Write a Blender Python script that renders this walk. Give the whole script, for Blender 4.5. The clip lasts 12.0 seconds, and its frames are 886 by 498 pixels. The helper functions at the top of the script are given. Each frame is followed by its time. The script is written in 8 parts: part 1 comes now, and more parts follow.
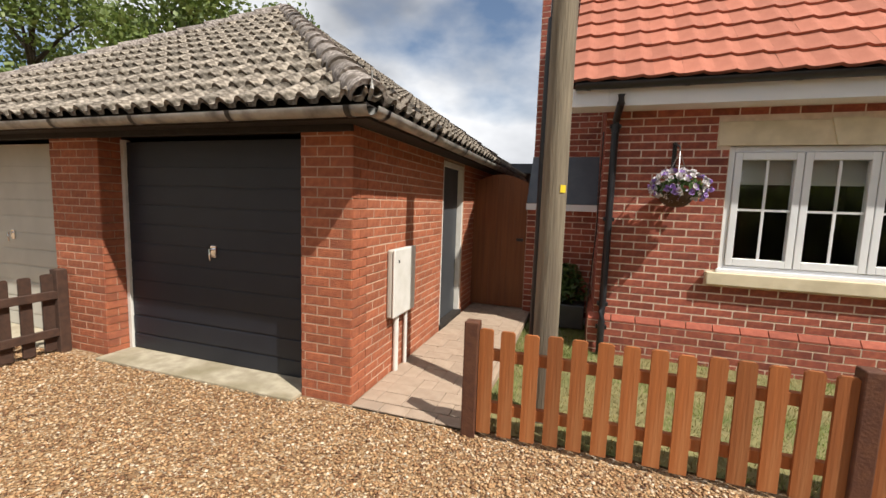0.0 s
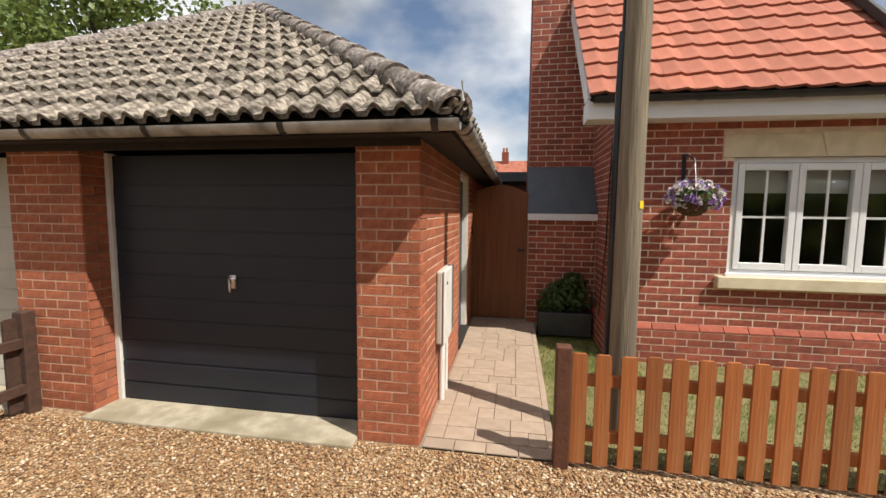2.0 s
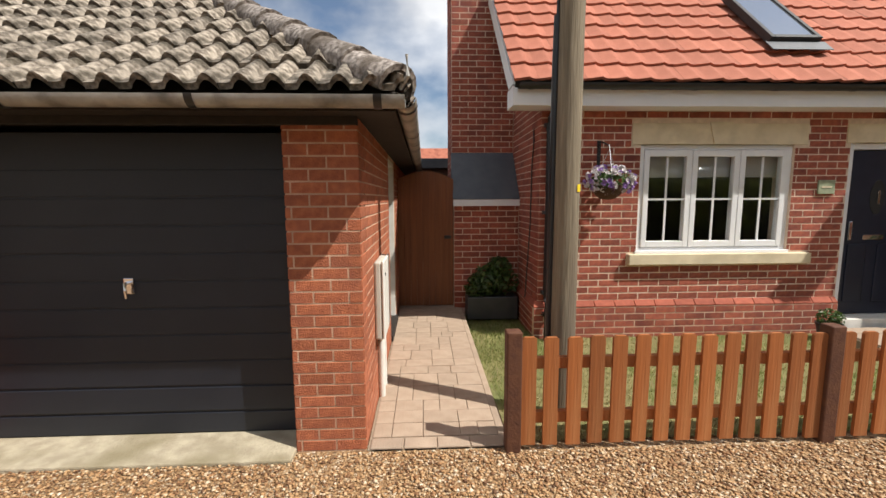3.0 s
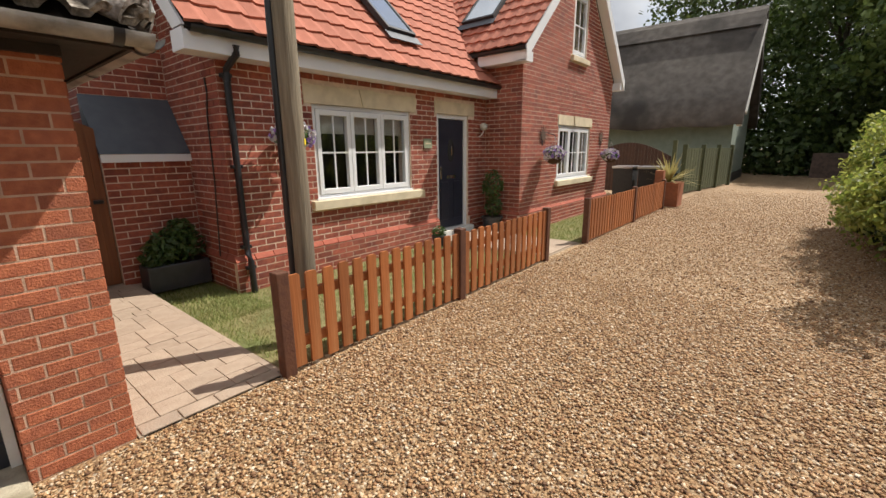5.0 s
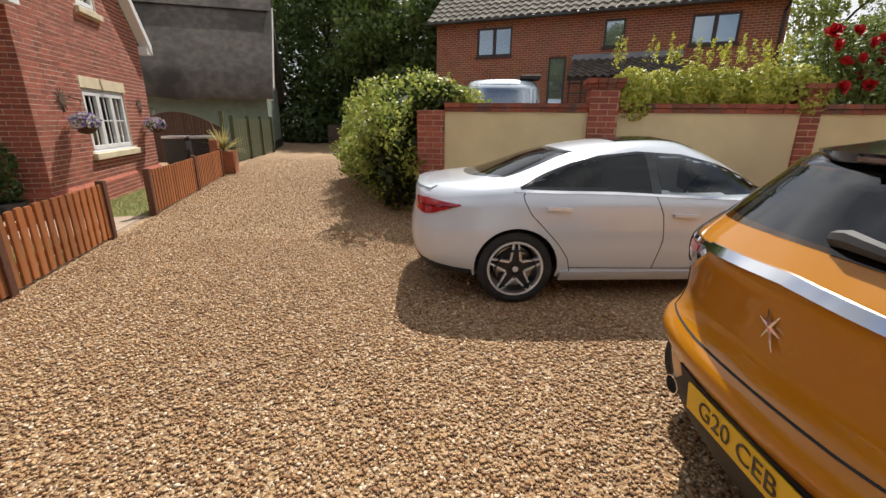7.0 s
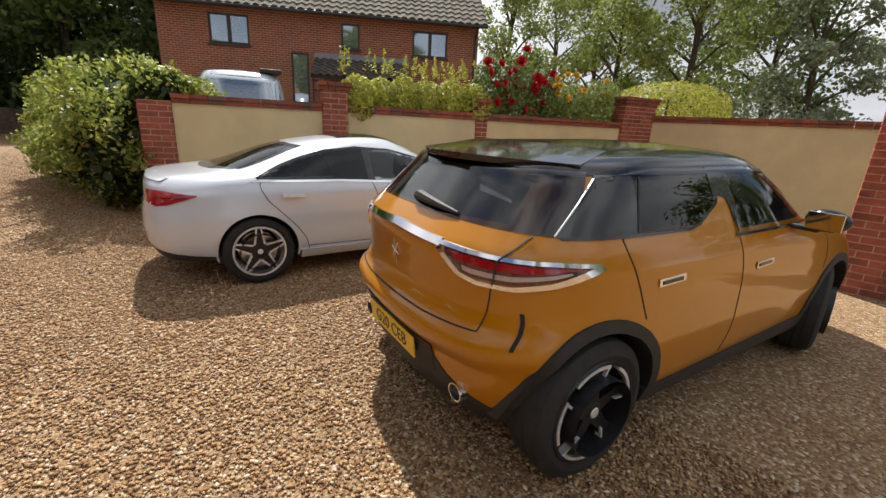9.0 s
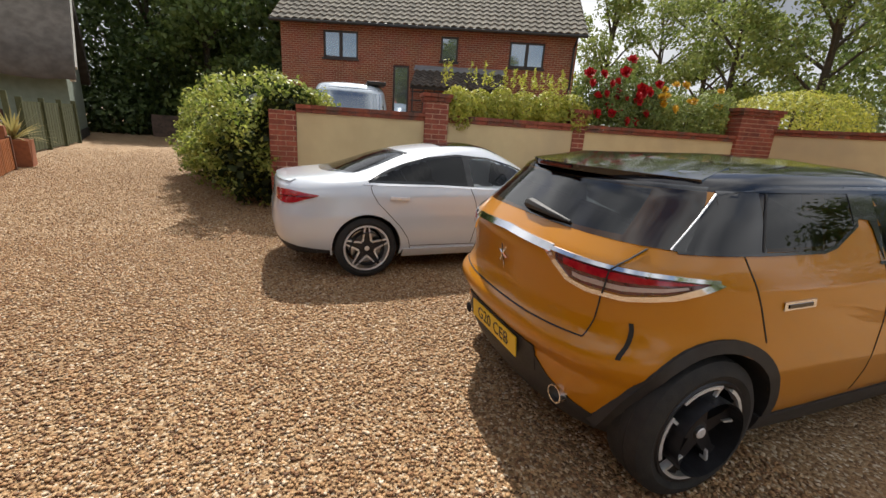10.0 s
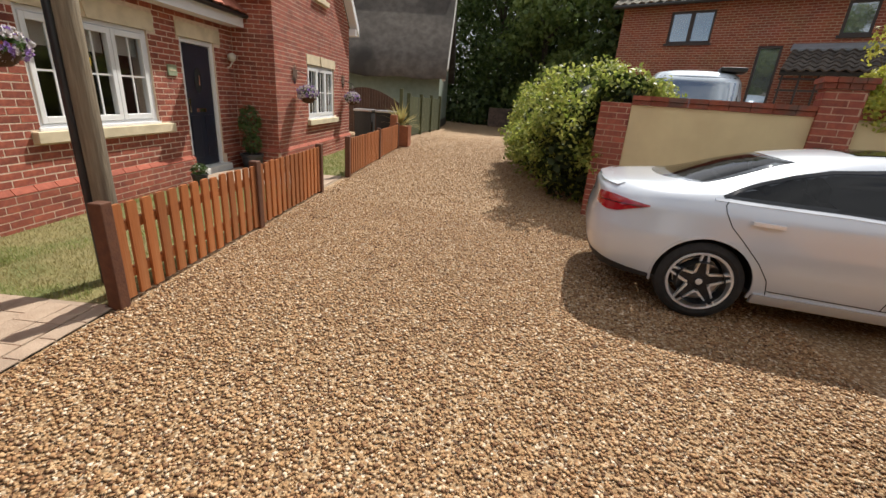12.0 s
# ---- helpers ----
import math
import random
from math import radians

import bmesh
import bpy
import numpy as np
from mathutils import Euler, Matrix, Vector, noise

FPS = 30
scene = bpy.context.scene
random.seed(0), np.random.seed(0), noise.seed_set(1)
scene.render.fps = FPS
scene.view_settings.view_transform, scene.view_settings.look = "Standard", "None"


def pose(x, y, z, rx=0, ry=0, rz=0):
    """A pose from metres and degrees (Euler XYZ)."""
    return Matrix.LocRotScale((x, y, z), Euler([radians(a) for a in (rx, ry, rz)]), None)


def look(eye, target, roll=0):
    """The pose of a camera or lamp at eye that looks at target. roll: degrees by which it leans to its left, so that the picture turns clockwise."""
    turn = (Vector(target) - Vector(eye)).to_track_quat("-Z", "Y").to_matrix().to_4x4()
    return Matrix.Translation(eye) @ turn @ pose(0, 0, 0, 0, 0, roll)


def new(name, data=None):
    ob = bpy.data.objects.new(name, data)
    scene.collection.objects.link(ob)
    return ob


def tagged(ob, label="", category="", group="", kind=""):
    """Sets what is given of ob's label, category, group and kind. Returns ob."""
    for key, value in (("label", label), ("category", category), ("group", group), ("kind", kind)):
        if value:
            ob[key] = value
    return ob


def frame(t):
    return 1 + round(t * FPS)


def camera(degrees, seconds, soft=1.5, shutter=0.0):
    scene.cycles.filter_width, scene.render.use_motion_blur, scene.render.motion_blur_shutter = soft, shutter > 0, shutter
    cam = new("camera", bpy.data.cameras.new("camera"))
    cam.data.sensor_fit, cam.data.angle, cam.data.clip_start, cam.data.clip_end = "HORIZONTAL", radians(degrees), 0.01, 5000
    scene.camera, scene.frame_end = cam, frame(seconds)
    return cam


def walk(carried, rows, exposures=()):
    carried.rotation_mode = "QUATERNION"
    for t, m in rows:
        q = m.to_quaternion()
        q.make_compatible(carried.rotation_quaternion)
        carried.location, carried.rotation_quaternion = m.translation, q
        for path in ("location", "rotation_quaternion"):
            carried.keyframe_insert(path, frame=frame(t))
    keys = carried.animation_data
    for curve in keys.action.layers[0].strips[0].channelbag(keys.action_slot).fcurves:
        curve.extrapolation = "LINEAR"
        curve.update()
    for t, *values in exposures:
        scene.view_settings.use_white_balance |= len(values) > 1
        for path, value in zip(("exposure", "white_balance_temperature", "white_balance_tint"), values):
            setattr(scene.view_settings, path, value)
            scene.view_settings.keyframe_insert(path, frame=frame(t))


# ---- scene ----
cam = camera(93.1, 12.0)
PATH = [
    (0, (0.306, 0.217, 1.459), (-0.318, 2.105, 1.242), 1.9),
    (0.5, (-0.001, 0.251, 1.482), (-0.55, 2.163, 1.282), 1.7),
    (1, (-0.305, 0.199, 1.503), (-0.789, 2.131, 1.313), 1.4),
    (1.5, (-0.495, 0.137, 1.538), (-0.92, 2.083, 1.36), 1.0),
    (2, (-0.611, 0.2, 1.525), (-0.941, 2.164, 1.342), 0.6),
    (2.5, (-0.701, 0.303, 1.524), (-0.867, 2.286, 1.316), 0.1),
    (2.7, (-0.734, 0.332, 1.518), (-0.812, 2.319, 1.296), -0.1),
    (4.3, (-1.387, 0.25, 1.502), (-0.346, 1.911, 1.105), -0.3),
    (4.5, (-1.454, 0.207, 1.497), (-0.271, 1.766, 1.086), -0.5),
    (5, (-1.647, 0.186, 1.5), (-0.147, 1.428, 1.044), -0.6),
    (5.5, (-1.867, 0.177, 1.516), (-0.129, 1.029, 1.011), -0.4),
    (6, (-2.088, 0.055, 1.535), (-0.208, 0.463, 0.988), 0.0),
    (6.5, (-2.309, -0.035, 1.518), (-0.394, -0.1, 0.947), 0.1),
    (7, (-2.574, 0.012, 1.483), (-0.732, -0.508, 0.902), 0.6),
    (7.5, (-2.817, 0.031, 1.506), (-1.149, -0.899, 0.913), 1.2),
    (7.7, (-2.915, 0.022, 1.506), (-1.331, -1.044, 0.913), 1.5),
    (9.3, (-3.331, 0.166, 1.536), (-2.037, -1.248, 0.965), 3.1),
    (9.5, (-3.334, 0.216, 1.536), (-1.979, -1.141, 0.969), 3.3),
    (10, (-3.316, 0.31, 1.537), (-1.761, -0.82, 0.982), 3.8),
    (10.5, (-3.266, 0.369, 1.536), (-1.531, -0.459, 0.986), 4.3),
    (11, (-3.131, 0.339, 1.535), (-1.28, -0.162, 0.967), 4.7),
    (11.5, (-2.981, 0.33, 1.542), (-1.087, 0.142, 0.927), 4.7),
    (12, (-2.718, 0.382, 1.509), (-0.837, 0.481, 0.837), 4.4),
]
walk(cam, [(t, look(eye, target, roll)) for t, eye, target, roll in PATH])

# ---- sky and sun ----
SUN_EL, SUN_ROT = radians(53), math.atan2(0.89, -0.46)
sun_way = Vector((math.sin(SUN_ROT) * math.cos(SUN_EL), math.cos(SUN_ROT) * math.cos(SUN_EL), math.sin(SUN_EL)))
sun = new("sun", bpy.data.lights.new("sun", "SUN"))
sun.data.energy, sun.data.angle, sun.data.color = 4.6, radians(0.6), (1.0, 0.95, 0.87)
sun.matrix_world = look(sun_way * 60, (0, 0, 0))
world = bpy.data.worlds.new("sky")
scene.world = world
world.use_nodes = True
wn, wl = world.node_tree.nodes, world.node_tree.links
wn.clear()
w_out, w_bg = wn.new("ShaderNodeOutputWorld"), wn.new("ShaderNodeBackground")
w_sky = wn.new("ShaderNodeTexSky")
w_sky.sky_type, w_sky.sun_disc = "NISHITA", False
w_sky.sun_elevation, w_sky.sun_rotation = SUN_EL, SUN_ROT
w_sky.air_density, w_sky.dust_density = 1.0, 1.5
w_co, w_map = wn.new("ShaderNodeTexCoord"), wn.new("ShaderNodeMapping")
w_map.inputs["Scale"].default_value = (1.5, 1.5, 2.6)
w_map.inputs["Location"].default_value = (0.35, 0.1, 0.6)
w_noise, w_ramp = wn.new("ShaderNodeTexNoise"), wn.new("ShaderNodeValToRGB")
w_noise.inputs["Scale"].default_value, w_noise.inputs["Detail"].default_value = 1.7, 8
w_noise.inputs["Roughness"].default_value = 0.48
w_ramp.color_ramp.elements[0].position, w_ramp.color_ramp.elements[1].position = 0.36, 0.52
w_tone, w_shade = wn.new("ShaderNodeTexNoise"), wn.new("ShaderNodeValToRGB")
w_tone.inputs["Scale"].default_value, w_tone.inputs["Detail"].default_value = 1.3, 5
w_shade.color_ramp.elements[0].position, w_shade.color_ramp.elements[1].position = 0.36, 0.60
w_shade.color_ramp.elements[0].color, w_shade.color_ramp.elements[1].color = (3.0, 3.2, 3.6, 1), (9.5, 9.6, 9.8, 1)
w_mix = wn.new("ShaderNodeMixRGB")
wl.new(w_co.outputs["Generated"], w_map.inputs["Vector"])
wl.new(w_map.outputs["Vector"], w_noise.inputs["Vector"])
wl.new(w_map.outputs["Vector"], w_tone.inputs["Vector"])
wl.new(w_noise.outputs["Fac"], w_ramp.inputs["Fac"])
wl.new(w_tone.outputs["Fac"], w_shade.inputs["Fac"])
wl.new(w_ramp.outputs["Color"], w_mix.inputs["Fac"])
wl.new(w_sky.outputs["Color"], w_mix.inputs["Color1"])
wl.new(w_shade.outputs["Color"], w_mix.inputs["Color2"])
wl.new(w_mix.outputs["Color"], w_bg.inputs["Color"])
w_bg.inputs["Strength"].default_value = 0.087
wl.new(w_bg.outputs["Background"], w_out.inputs["Surface"])
scene.view_settings.exposure = 0.42

# ---- materials ----
def mat(name, c1, c2=None, rough=0.8, metal=0.0, scale=8.0, bump=0.0, bump_scale=60.0, c3=None, scale3=1.2, vary=0.0, coat=0.0, dist=0.01, grain=False):
    """A node material: two colours mixed by noise, a third in wide stains, fine relief, and a change from piece to piece."""
    m = bpy.data.materials.new(name)
    m.use_nodes = True
    n, l = m.node_tree.nodes, m.node_tree.links
    b = n["Principled BSDF"]
    b.inputs["Roughness"].default_value, b.inputs["Metallic"].default_value = rough, metal
    b.inputs["Coat Weight"].default_value = coat
    b.inputs["Coat Roughness"].default_value = 0.04
    co = n.new("ShaderNodeTexCoord")
    src = co.outputs["Object"]
    if grain:
        mp = n.new("ShaderNodeMapping")
        mp.inputs["Scale"].default_value = (1.6, 1.6, 0.09)
        l.new(src, mp.inputs["Vector"])
        src = mp.outputs["Vector"]
    c2 = c2 or c1
    nz, rp, mx = n.new("ShaderNodeTexNoise"), n.new("ShaderNodeValToRGB"), n.new("ShaderNodeMixRGB")
    nz.inputs["Scale"].default_value, nz.inputs["Detail"].default_value = scale, 6
    rp.color_ramp.elements[0].position, rp.color_ramp.elements[1].position = 0.35, 0.65
    mx.inputs["Color1"].default_value, mx.inputs["Color2"].default_value = (*c1, 1), (*c2, 1)
    l.new(src, nz.inputs["Vector"]); l.new(nz.outputs["Fac"], rp.inputs["Fac"]); l.new(rp.outputs["Color"], mx.inputs["Fac"])
    col = mx.outputs["Color"]
    if c3:
        n3, r3, m3 = n.new("ShaderNodeTexNoise"), n.new("ShaderNodeValToRGB"), n.new("ShaderNodeMixRGB")
        n3.inputs["Scale"].default_value, n3.inputs["Detail"].default_value = scale3, 5
        r3.color_ramp.elements[0].position, r3.color_ramp.elements[1].position = 0.48, 0.68
        m3.inputs["Color2"].default_value = (*c3, 1)
        l.new(src, n3.inputs["Vector"]); l.new(n3.outputs["Fac"], r3.inputs["Fac"]); l.new(r3.outputs["Color"], m3.inputs["Fac"])
        l.new(col, m3.inputs["Color1"])
        col = m3.outputs["Color"]
    if vary:
        oi, ge, ad, mr, hs = n.new("ShaderNodeObjectInfo"), n.new("ShaderNodeNewGeometry"), n.new("ShaderNodeMath"), n.new("ShaderNodeMapRange"), n.new("ShaderNodeHueSaturation")
        fr = n.new("ShaderNodeMath"); fr.operation = "FRACT"
        l.new(oi.outputs["Random"], ad.inputs[0]); l.new(ge.outputs["Random Per Island"], ad.inputs[1]); l.new(ad.outputs[0], fr.inputs[0])
        mr.inputs["To Min"].default_value, mr.inputs["To Max"].default_value = 1 - vary, 1 + vary
        l.new(fr.outputs[0], mr.inputs["Value"]); l.new(mr.outputs["Result"], hs.inputs["Value"]); l.new(col, hs.inputs["Color"])
        col = hs.outputs["Color"]
    l.new(col, b.inputs["Base Color"])
    if bump:
        nb, bp = n.new("ShaderNodeTexNoise"), n.new("ShaderNodeBump")
        nb.inputs["Scale"].default_value, nb.inputs["Detail"].default_value = bump_scale, 5
        bp.inputs["Strength"].default_value, bp.inputs["Distance"].default_value = bump, dist
        l.new(src, nb.inputs["Vector"]); l.new(nb.outputs["Fac"], bp.inputs["Height"]); l.new(bp.outputs["Normal"], b.inputs["Normal"])
    return m


def glass_mat(name, tint, rough=0.02, ior=1.45):
    m = bpy.data.materials.new(name)
    m.use_nodes = True
    b = m.node_tree.nodes["Principled BSDF"]
    b.inputs["Base Color"].default_value = (*tint, 1)
    b.inputs["Transmission Weight"].default_value = 1.0
    b.inputs["Roughness"].default_value, b.inputs["IOR"].default_value = rough, ior
    return m


M_BRICK_OLD = mat("old_red_brick", (0.43, 0.140, 0.064), (0.31, 0.092, 0.044), 0.9, scale=22, bump=0.6, bump_scale=90, c3=(0.28, 0.09, 0.05), scale3=4, vary=0.17)
M_BRICK_NEW = mat("house_red_brick", (0.36, 0.100, 0.058), (0.25, 0.064, 0.040), 0.9, scale=22, bump=0.5, bump_scale=90, c3=(0.20, 0.050, 0.036), scale3=5, vary=0.24)
M_BRICK_FAR = mat("far_brick", (0.27, 0.075, 0.04), (0.2, 0.055, 0.035), 0.9, scale=12, bump=0.4, vary=0.25)
M_MORTAR = mat("mortar", (0.72, 0.575, 0.45), (0.60, 0.47, 0.365), 0.95, scale=15, bump=0.4, bump_scale=120)
M_MORTAR_OLD = mat("weathered_mortar", (0.60, 0.41, 0.29), (0.50, 0.33, 0.23), 0.95, scale=15, bump=0.4, bump_scale=120, c3=(0.40, 0.26, 0.18), scale3=3)
M_PLINTH_TOP = mat("plinth_brick", (0.37, 0.103, 0.06), (0.28, 0.074, 0.045), 0.9, scale=20, bump=0.5, vary=0.15)
M_STONE = mat("cast_stone", (0.70, 0.60, 0.42), (0.62, 0.52, 0.36), 0.9, scale=5, bump=0.25, bump_scale=150, c3=(0.54, 0.46, 0.31), scale3=2.5)
M_WHITE = mat("white_upvc", (0.80, 0.80, 0.80), (0.76, 0.77, 0.78), 0.35, scale=3)
M_WHITE_OLD = mat("weathered_white_paint", (0.75, 0.73, 0.68), (0.66, 0.64, 0.58), 0.6, scale=9, bump=0.2)
M_BLACK_PL = mat("black_plastic", (0.012, 0.012, 0.014), (0.02, 0.02, 0.022), 0.35, scale=8)
M_GUTTER_GREY = mat("grey_gutter", (0.42, 0.41, 0.38), (0.30, 0.29, 0.265), 0.42, scale=9, bump=0.2, c3=(0.12, 0.115, 0.105), scale3=5)
M_DARK_TIMBER = mat("dark_soffit_timber", (0.016, 0.012, 0.010), (0.028, 0.021, 0.016), 0.8, scale=14, bump=0.3)
M_ROOF_OLD = mat("weathered_concrete_tile", (0.085, 0.066, 0.048), (0.40, 0.345, 0.28), 0.95, scale=24, bump=1.0, bump_scale=38, c3=(0.055, 0.044, 0.03), scale3=11, vary=0.25, dist=0.02)
M_RIDGE_OLD = mat("lichen_hip_tile", (0.10, 0.078, 0.065), (0.42, 0.37, 0.33), 0.95, scale=34, bump=0.9, bump_scale=40, c3=(0.12, 0.095, 0.075), scale3=6, vary=0.12)
M_ROOF_RED = mat("terracotta_pantile", (0.42, 0.150, 0.094), (0.36, 0.122, 0.075), 0.9, scale=6, bump=0.25, bump_scale=90, c3=(0.26, 0.08, 0.052), scale3=2, vary=0.14)
M_ROOF_FAR = mat("grey_brown_roof_tile", (0.15, 0.135, 0.11), (0.21, 0.19, 0.155), 0.95, scale=8, bump=0.5, vary=0.2)
M_TILE_DARK = mat("dark_brown_roof_tile", (0.075, 0.062, 0.052), (0.11, 0.09, 0.075), 0.9, scale=8, bump=0.4, vary=0.25)
M_LEAD = mat("lead_sheet", (0.24, 0.25, 0.27), (0.19, 0.20, 0.215), 0.6, scale=6, bump=0.2)
M_SLATE = mat("slate", (0.07, 0.08, 0.095), (0.10, 0.11, 0.125), 0.5, scale=5, bump=0.3, vary=0.15)
M_GDOOR = mat("anthracite_steel_door", (0.0105, 0.013, 0.021), (0.014, 0.017, 0.026), 0.5, scale=3, bump=0.06, bump_scale=30)
M_GDOOR_WHITE = mat("cream_steel_door", (0.55, 0.53, 0.46), (0.48, 0.46, 0.40), 0.5, scale=3, bump=0.05)
M_CONCRETE = mat("concrete", (0.46, 0.40, 0.29), (0.33, 0.28, 0.20), 0.95, scale=11, bump=0.6, bump_scale=60, c3=(0.25, 0.21, 0.13), scale3=2.5)
M_FENCE = mat("red_brown_stained_timber", (0.34, 0.108, 0.026), (0.25, 0.074, 0.018), 0.75, scale=18, bump=0.35, bump_scale=50, c3=(0.38, 0.15, 0.05), scale3=9, vary=0.2, grain=True)
M_FENCE_DARK = mat("dark_brown_stained_timber", (0.055, 0.028, 0.018), (0.085, 0.042, 0.026), 0.8, scale=18, bump=0.35, vary=0.15)
M_POST_DARK = mat("dark_red_brown_post", (0.12, 0.045, 0.02), (0.085, 0.03, 0.015), 0.75, scale=18, bump=0.35, vary=0.1)
M_GATE = mat("tan_stained_gate_timber", (0.20, 0.07, 0.022), (0.155, 0.05, 0.016), 0.65, scale=16, bump=0.2, vary=0.08, grain=True)
M_POLE = mat("weathered_pole_timber", (0.25, 0.205, 0.14), (0.16, 0.13, 0.088), 0.9, scale=34, bump=0.7, bump_scale=60, c3=(0.13, 0.1, 0.07), scale3=5, grain=True)
M_DOOR_NAVY = mat("navy_composite_door", (0.012, 0.016, 0.032), (0.017, 0.022, 0.04), 0.4, scale=5, bump=0.08)
M_DOOR_GREY = mat("grey_side_door", (0.05, 0.055, 0.062), (0.06, 0.066, 0.072), 0.5, scale=5)
M_CHROME = mat("chrome", (0.80, 0.80, 0.82), None, 0.08, 1.0, scale=2)
M_STEEL = mat("brushed_steel", (0.55, 0.55, 0.56), (0.45, 0.45, 0.46), 0.3, 1.0, scale=40)
M_RENDER = mat("cream_render", (0.66, 0.53, 0.30), (0.60, 0.47, 0.265), 0.95, scale=3, bump=0.3, bump_scale=140, c3=(0.54, 0.43, 0.26), scale3=1.0)
M_PAVER = mat("block_paver", (0.40, 0.305, 0.225), (0.345, 0.255, 0.185), 0.95, scale=9, bump=0.5, bump_scale=80, c3=(0.31, 0.235, 0.175), scale3=2.2, vary=0.07)
M_PAVE_BED = mat("paving_joint_sand", (0.33, 0.26, 0.185), (0.28, 0.22, 0.155), 1.0, scale=30, bump=0.4)
M_SOIL = mat("lawn_soil", (0.20, 0.17, 0.075), (0.24, 0.21, 0.085), 1.0, scale=9, bump=0.6, c3=(0.14, 0.155, 0.05), scale3=2)
M_THATCH = mat("weathered_thatch", (0.135, 0.116, 0.098), (0.085, 0.072, 0.06), 1.0, scale=3, bump=0.8, bump_scale=40, c3=(0.042, 0.036, 0.030), scale3=0.42, dist=0.03)
M_COTTAGE = mat("pale_green_limewash", (0.22, 0.265, 0.215), (0.185, 0.225, 0.18), 0.95, scale=4, bump=0.2)
M_GREEN_FENCE = mat("olive_fence_panel", (0.09, 0.10, 0.045), (0.07, 0.08, 0.035), 0.85, scale=10, bump=0.3, vary=0.15)
M_BARK = mat("bark", (0.09, 0.07, 0.05), (0.055, 0.042, 0.03), 0.95, scale=14, bump=0.9, bump_scale=20)
# near-black: room shade in the colour; also used for gaps and dark trim
M_LINING = mat("shade_and_gap_black", (0.02, 0.02, 0.02), (0.03, 0.028, 0.025), 0.9, scale=2)
M_GLASS = glass_mat("window_glass", (0.95, 0.97, 0.97))

# ---- makers ----
def box(bm, x0, x1, y0, y1, z0, z1, bevel=0.0):
    v = [bm.verts.new((x, y, z)) for x in (x0, x1) for y in (y0, y1) for z in (z0, z1)]
    fs = [bm.faces.new([v[i] for i in q]) for q in ((0, 1, 3, 2), (4, 6, 7, 5), (0, 4, 5, 1), (2, 3, 7, 6), (0, 2, 6, 4), (1, 5, 7, 3))]
    if bevel:
        bmesh.ops.bevel(bm, geom=list({e for f in fs for e in f.edges}), offset=bevel, segments=2, affect="EDGES", profile=0.5)
    return bm


def boxes(*rows, bevel=0.0):
    bm = bmesh.new()
    for r in rows:
        box(bm, *r, bevel=bevel)
    return bm


def tube(bm, pts, r, seg=10, cap=True):
    """A round bar along points; r is one radius or one for each point."""
    pts = [Vector(p) for p in pts]
    rr = r if isinstance(r, (list, tuple)) else [r] * len(pts)
    rings = []
    for i, p in enumerate(pts):
        a, b = pts[max(i - 1, 0)], pts[min(i + 1, len(pts) - 1)]
        d = (b - a).normalized()
        s = d.cross(Vector((0, 0, 1)) if abs(d.z) < 0.95 else Vector((1, 0, 0))).normalized()
        t = d.cross(s)
        rings.append([bm.verts.new(p + (s * math.cos(k * math.tau / seg) + t * math.sin(k * math.tau / seg)) * rr[i]) for k in range(seg)])
    for a, b in zip(rings, rings[1:]):
        for k in range(seg):
            bm.faces.new((a[k], a[(k + 1) % seg], b[(k + 1) % seg], b[k]))
    if cap:
        bm.faces.new(rings[0]), bm.faces.new(rings[-1])
    return bm


def prism(bm, poly, axis, a, b):
    """A polygon of (p, q) pairs swept along one axis from a to b. axis x: (y, z); y: (x, z); z: (x, y)."""
    put = {"x": lambda p, q, s: (s, p, q), "y": lambda p, q, s: (p, s, q), "z": lambda p, q, s: (p, q, s)}[axis]
    v0, v1 = [bm.verts.new(put(p, q, a)) for p, q in poly], [bm.verts.new(put(p, q, b)) for p, q in poly]
    bm.faces.new(v0), bm.faces.new(list(reversed(v1)))
    for i in range(len(poly)):
        j = (i + 1) % len(poly)
        bm.faces.new((v0[i], v1[i], v1[j], v0[j]))
    return bm


def mesh_of(name, bm, material, smooth=None):
    bmesh.ops.recalc_face_normals(bm, faces=bm.faces)
    me = bpy.data.meshes.new(name)
    bm.to_mesh(me)
    bm.free()
    me.materials.append(material)
    if smooth:
        for p in me.polygons:
            p.use_smooth = True
        me.set_sharp_from_angle(angle=radians(smooth))
    return me


def part(name, bm, material, parent=None, label="", smooth=None, m=None):
    ob = new(name, bm if isinstance(bm, bpy.types.Mesh) else mesh_of(name, bm, material, smooth))
    if parent:
        ob.parent = parent
    if m is not None:
        ob.matrix_basis = m
    return tagged(ob, label)


def thing(name, label, category, m=None, group="", kind=""):
    ob = new(name)
    ob.empty_display_size = 0.1
    if m is not None:
        ob.matrix_basis = m
    return tagged(ob, label, category, group, kind)


def solid(name, bm, material, label, category, kind="", group="", smooth=None, m=None):
    ob = part(name, bm, material, None, label, smooth, m)
    return tagged(ob, "", category, group, kind)


def soup(name, verts, faces, material, parent=None):
    me = bpy.data.meshes.new(name)
    me.from_pydata(verts, [], faces)
    me.materials.append(material)
    ob = new(name, me)
    if parent:
        ob.parent = parent
    return ob


BRICK_L, BRICK_H, JOINT = 0.238, 0.079, 0.0125
OLD_L, OLD_H = 0.205, 0.0700   # the garage's smaller bricks
ALL_BRICKS = []   # walls whose bricks are laid at the end of the file


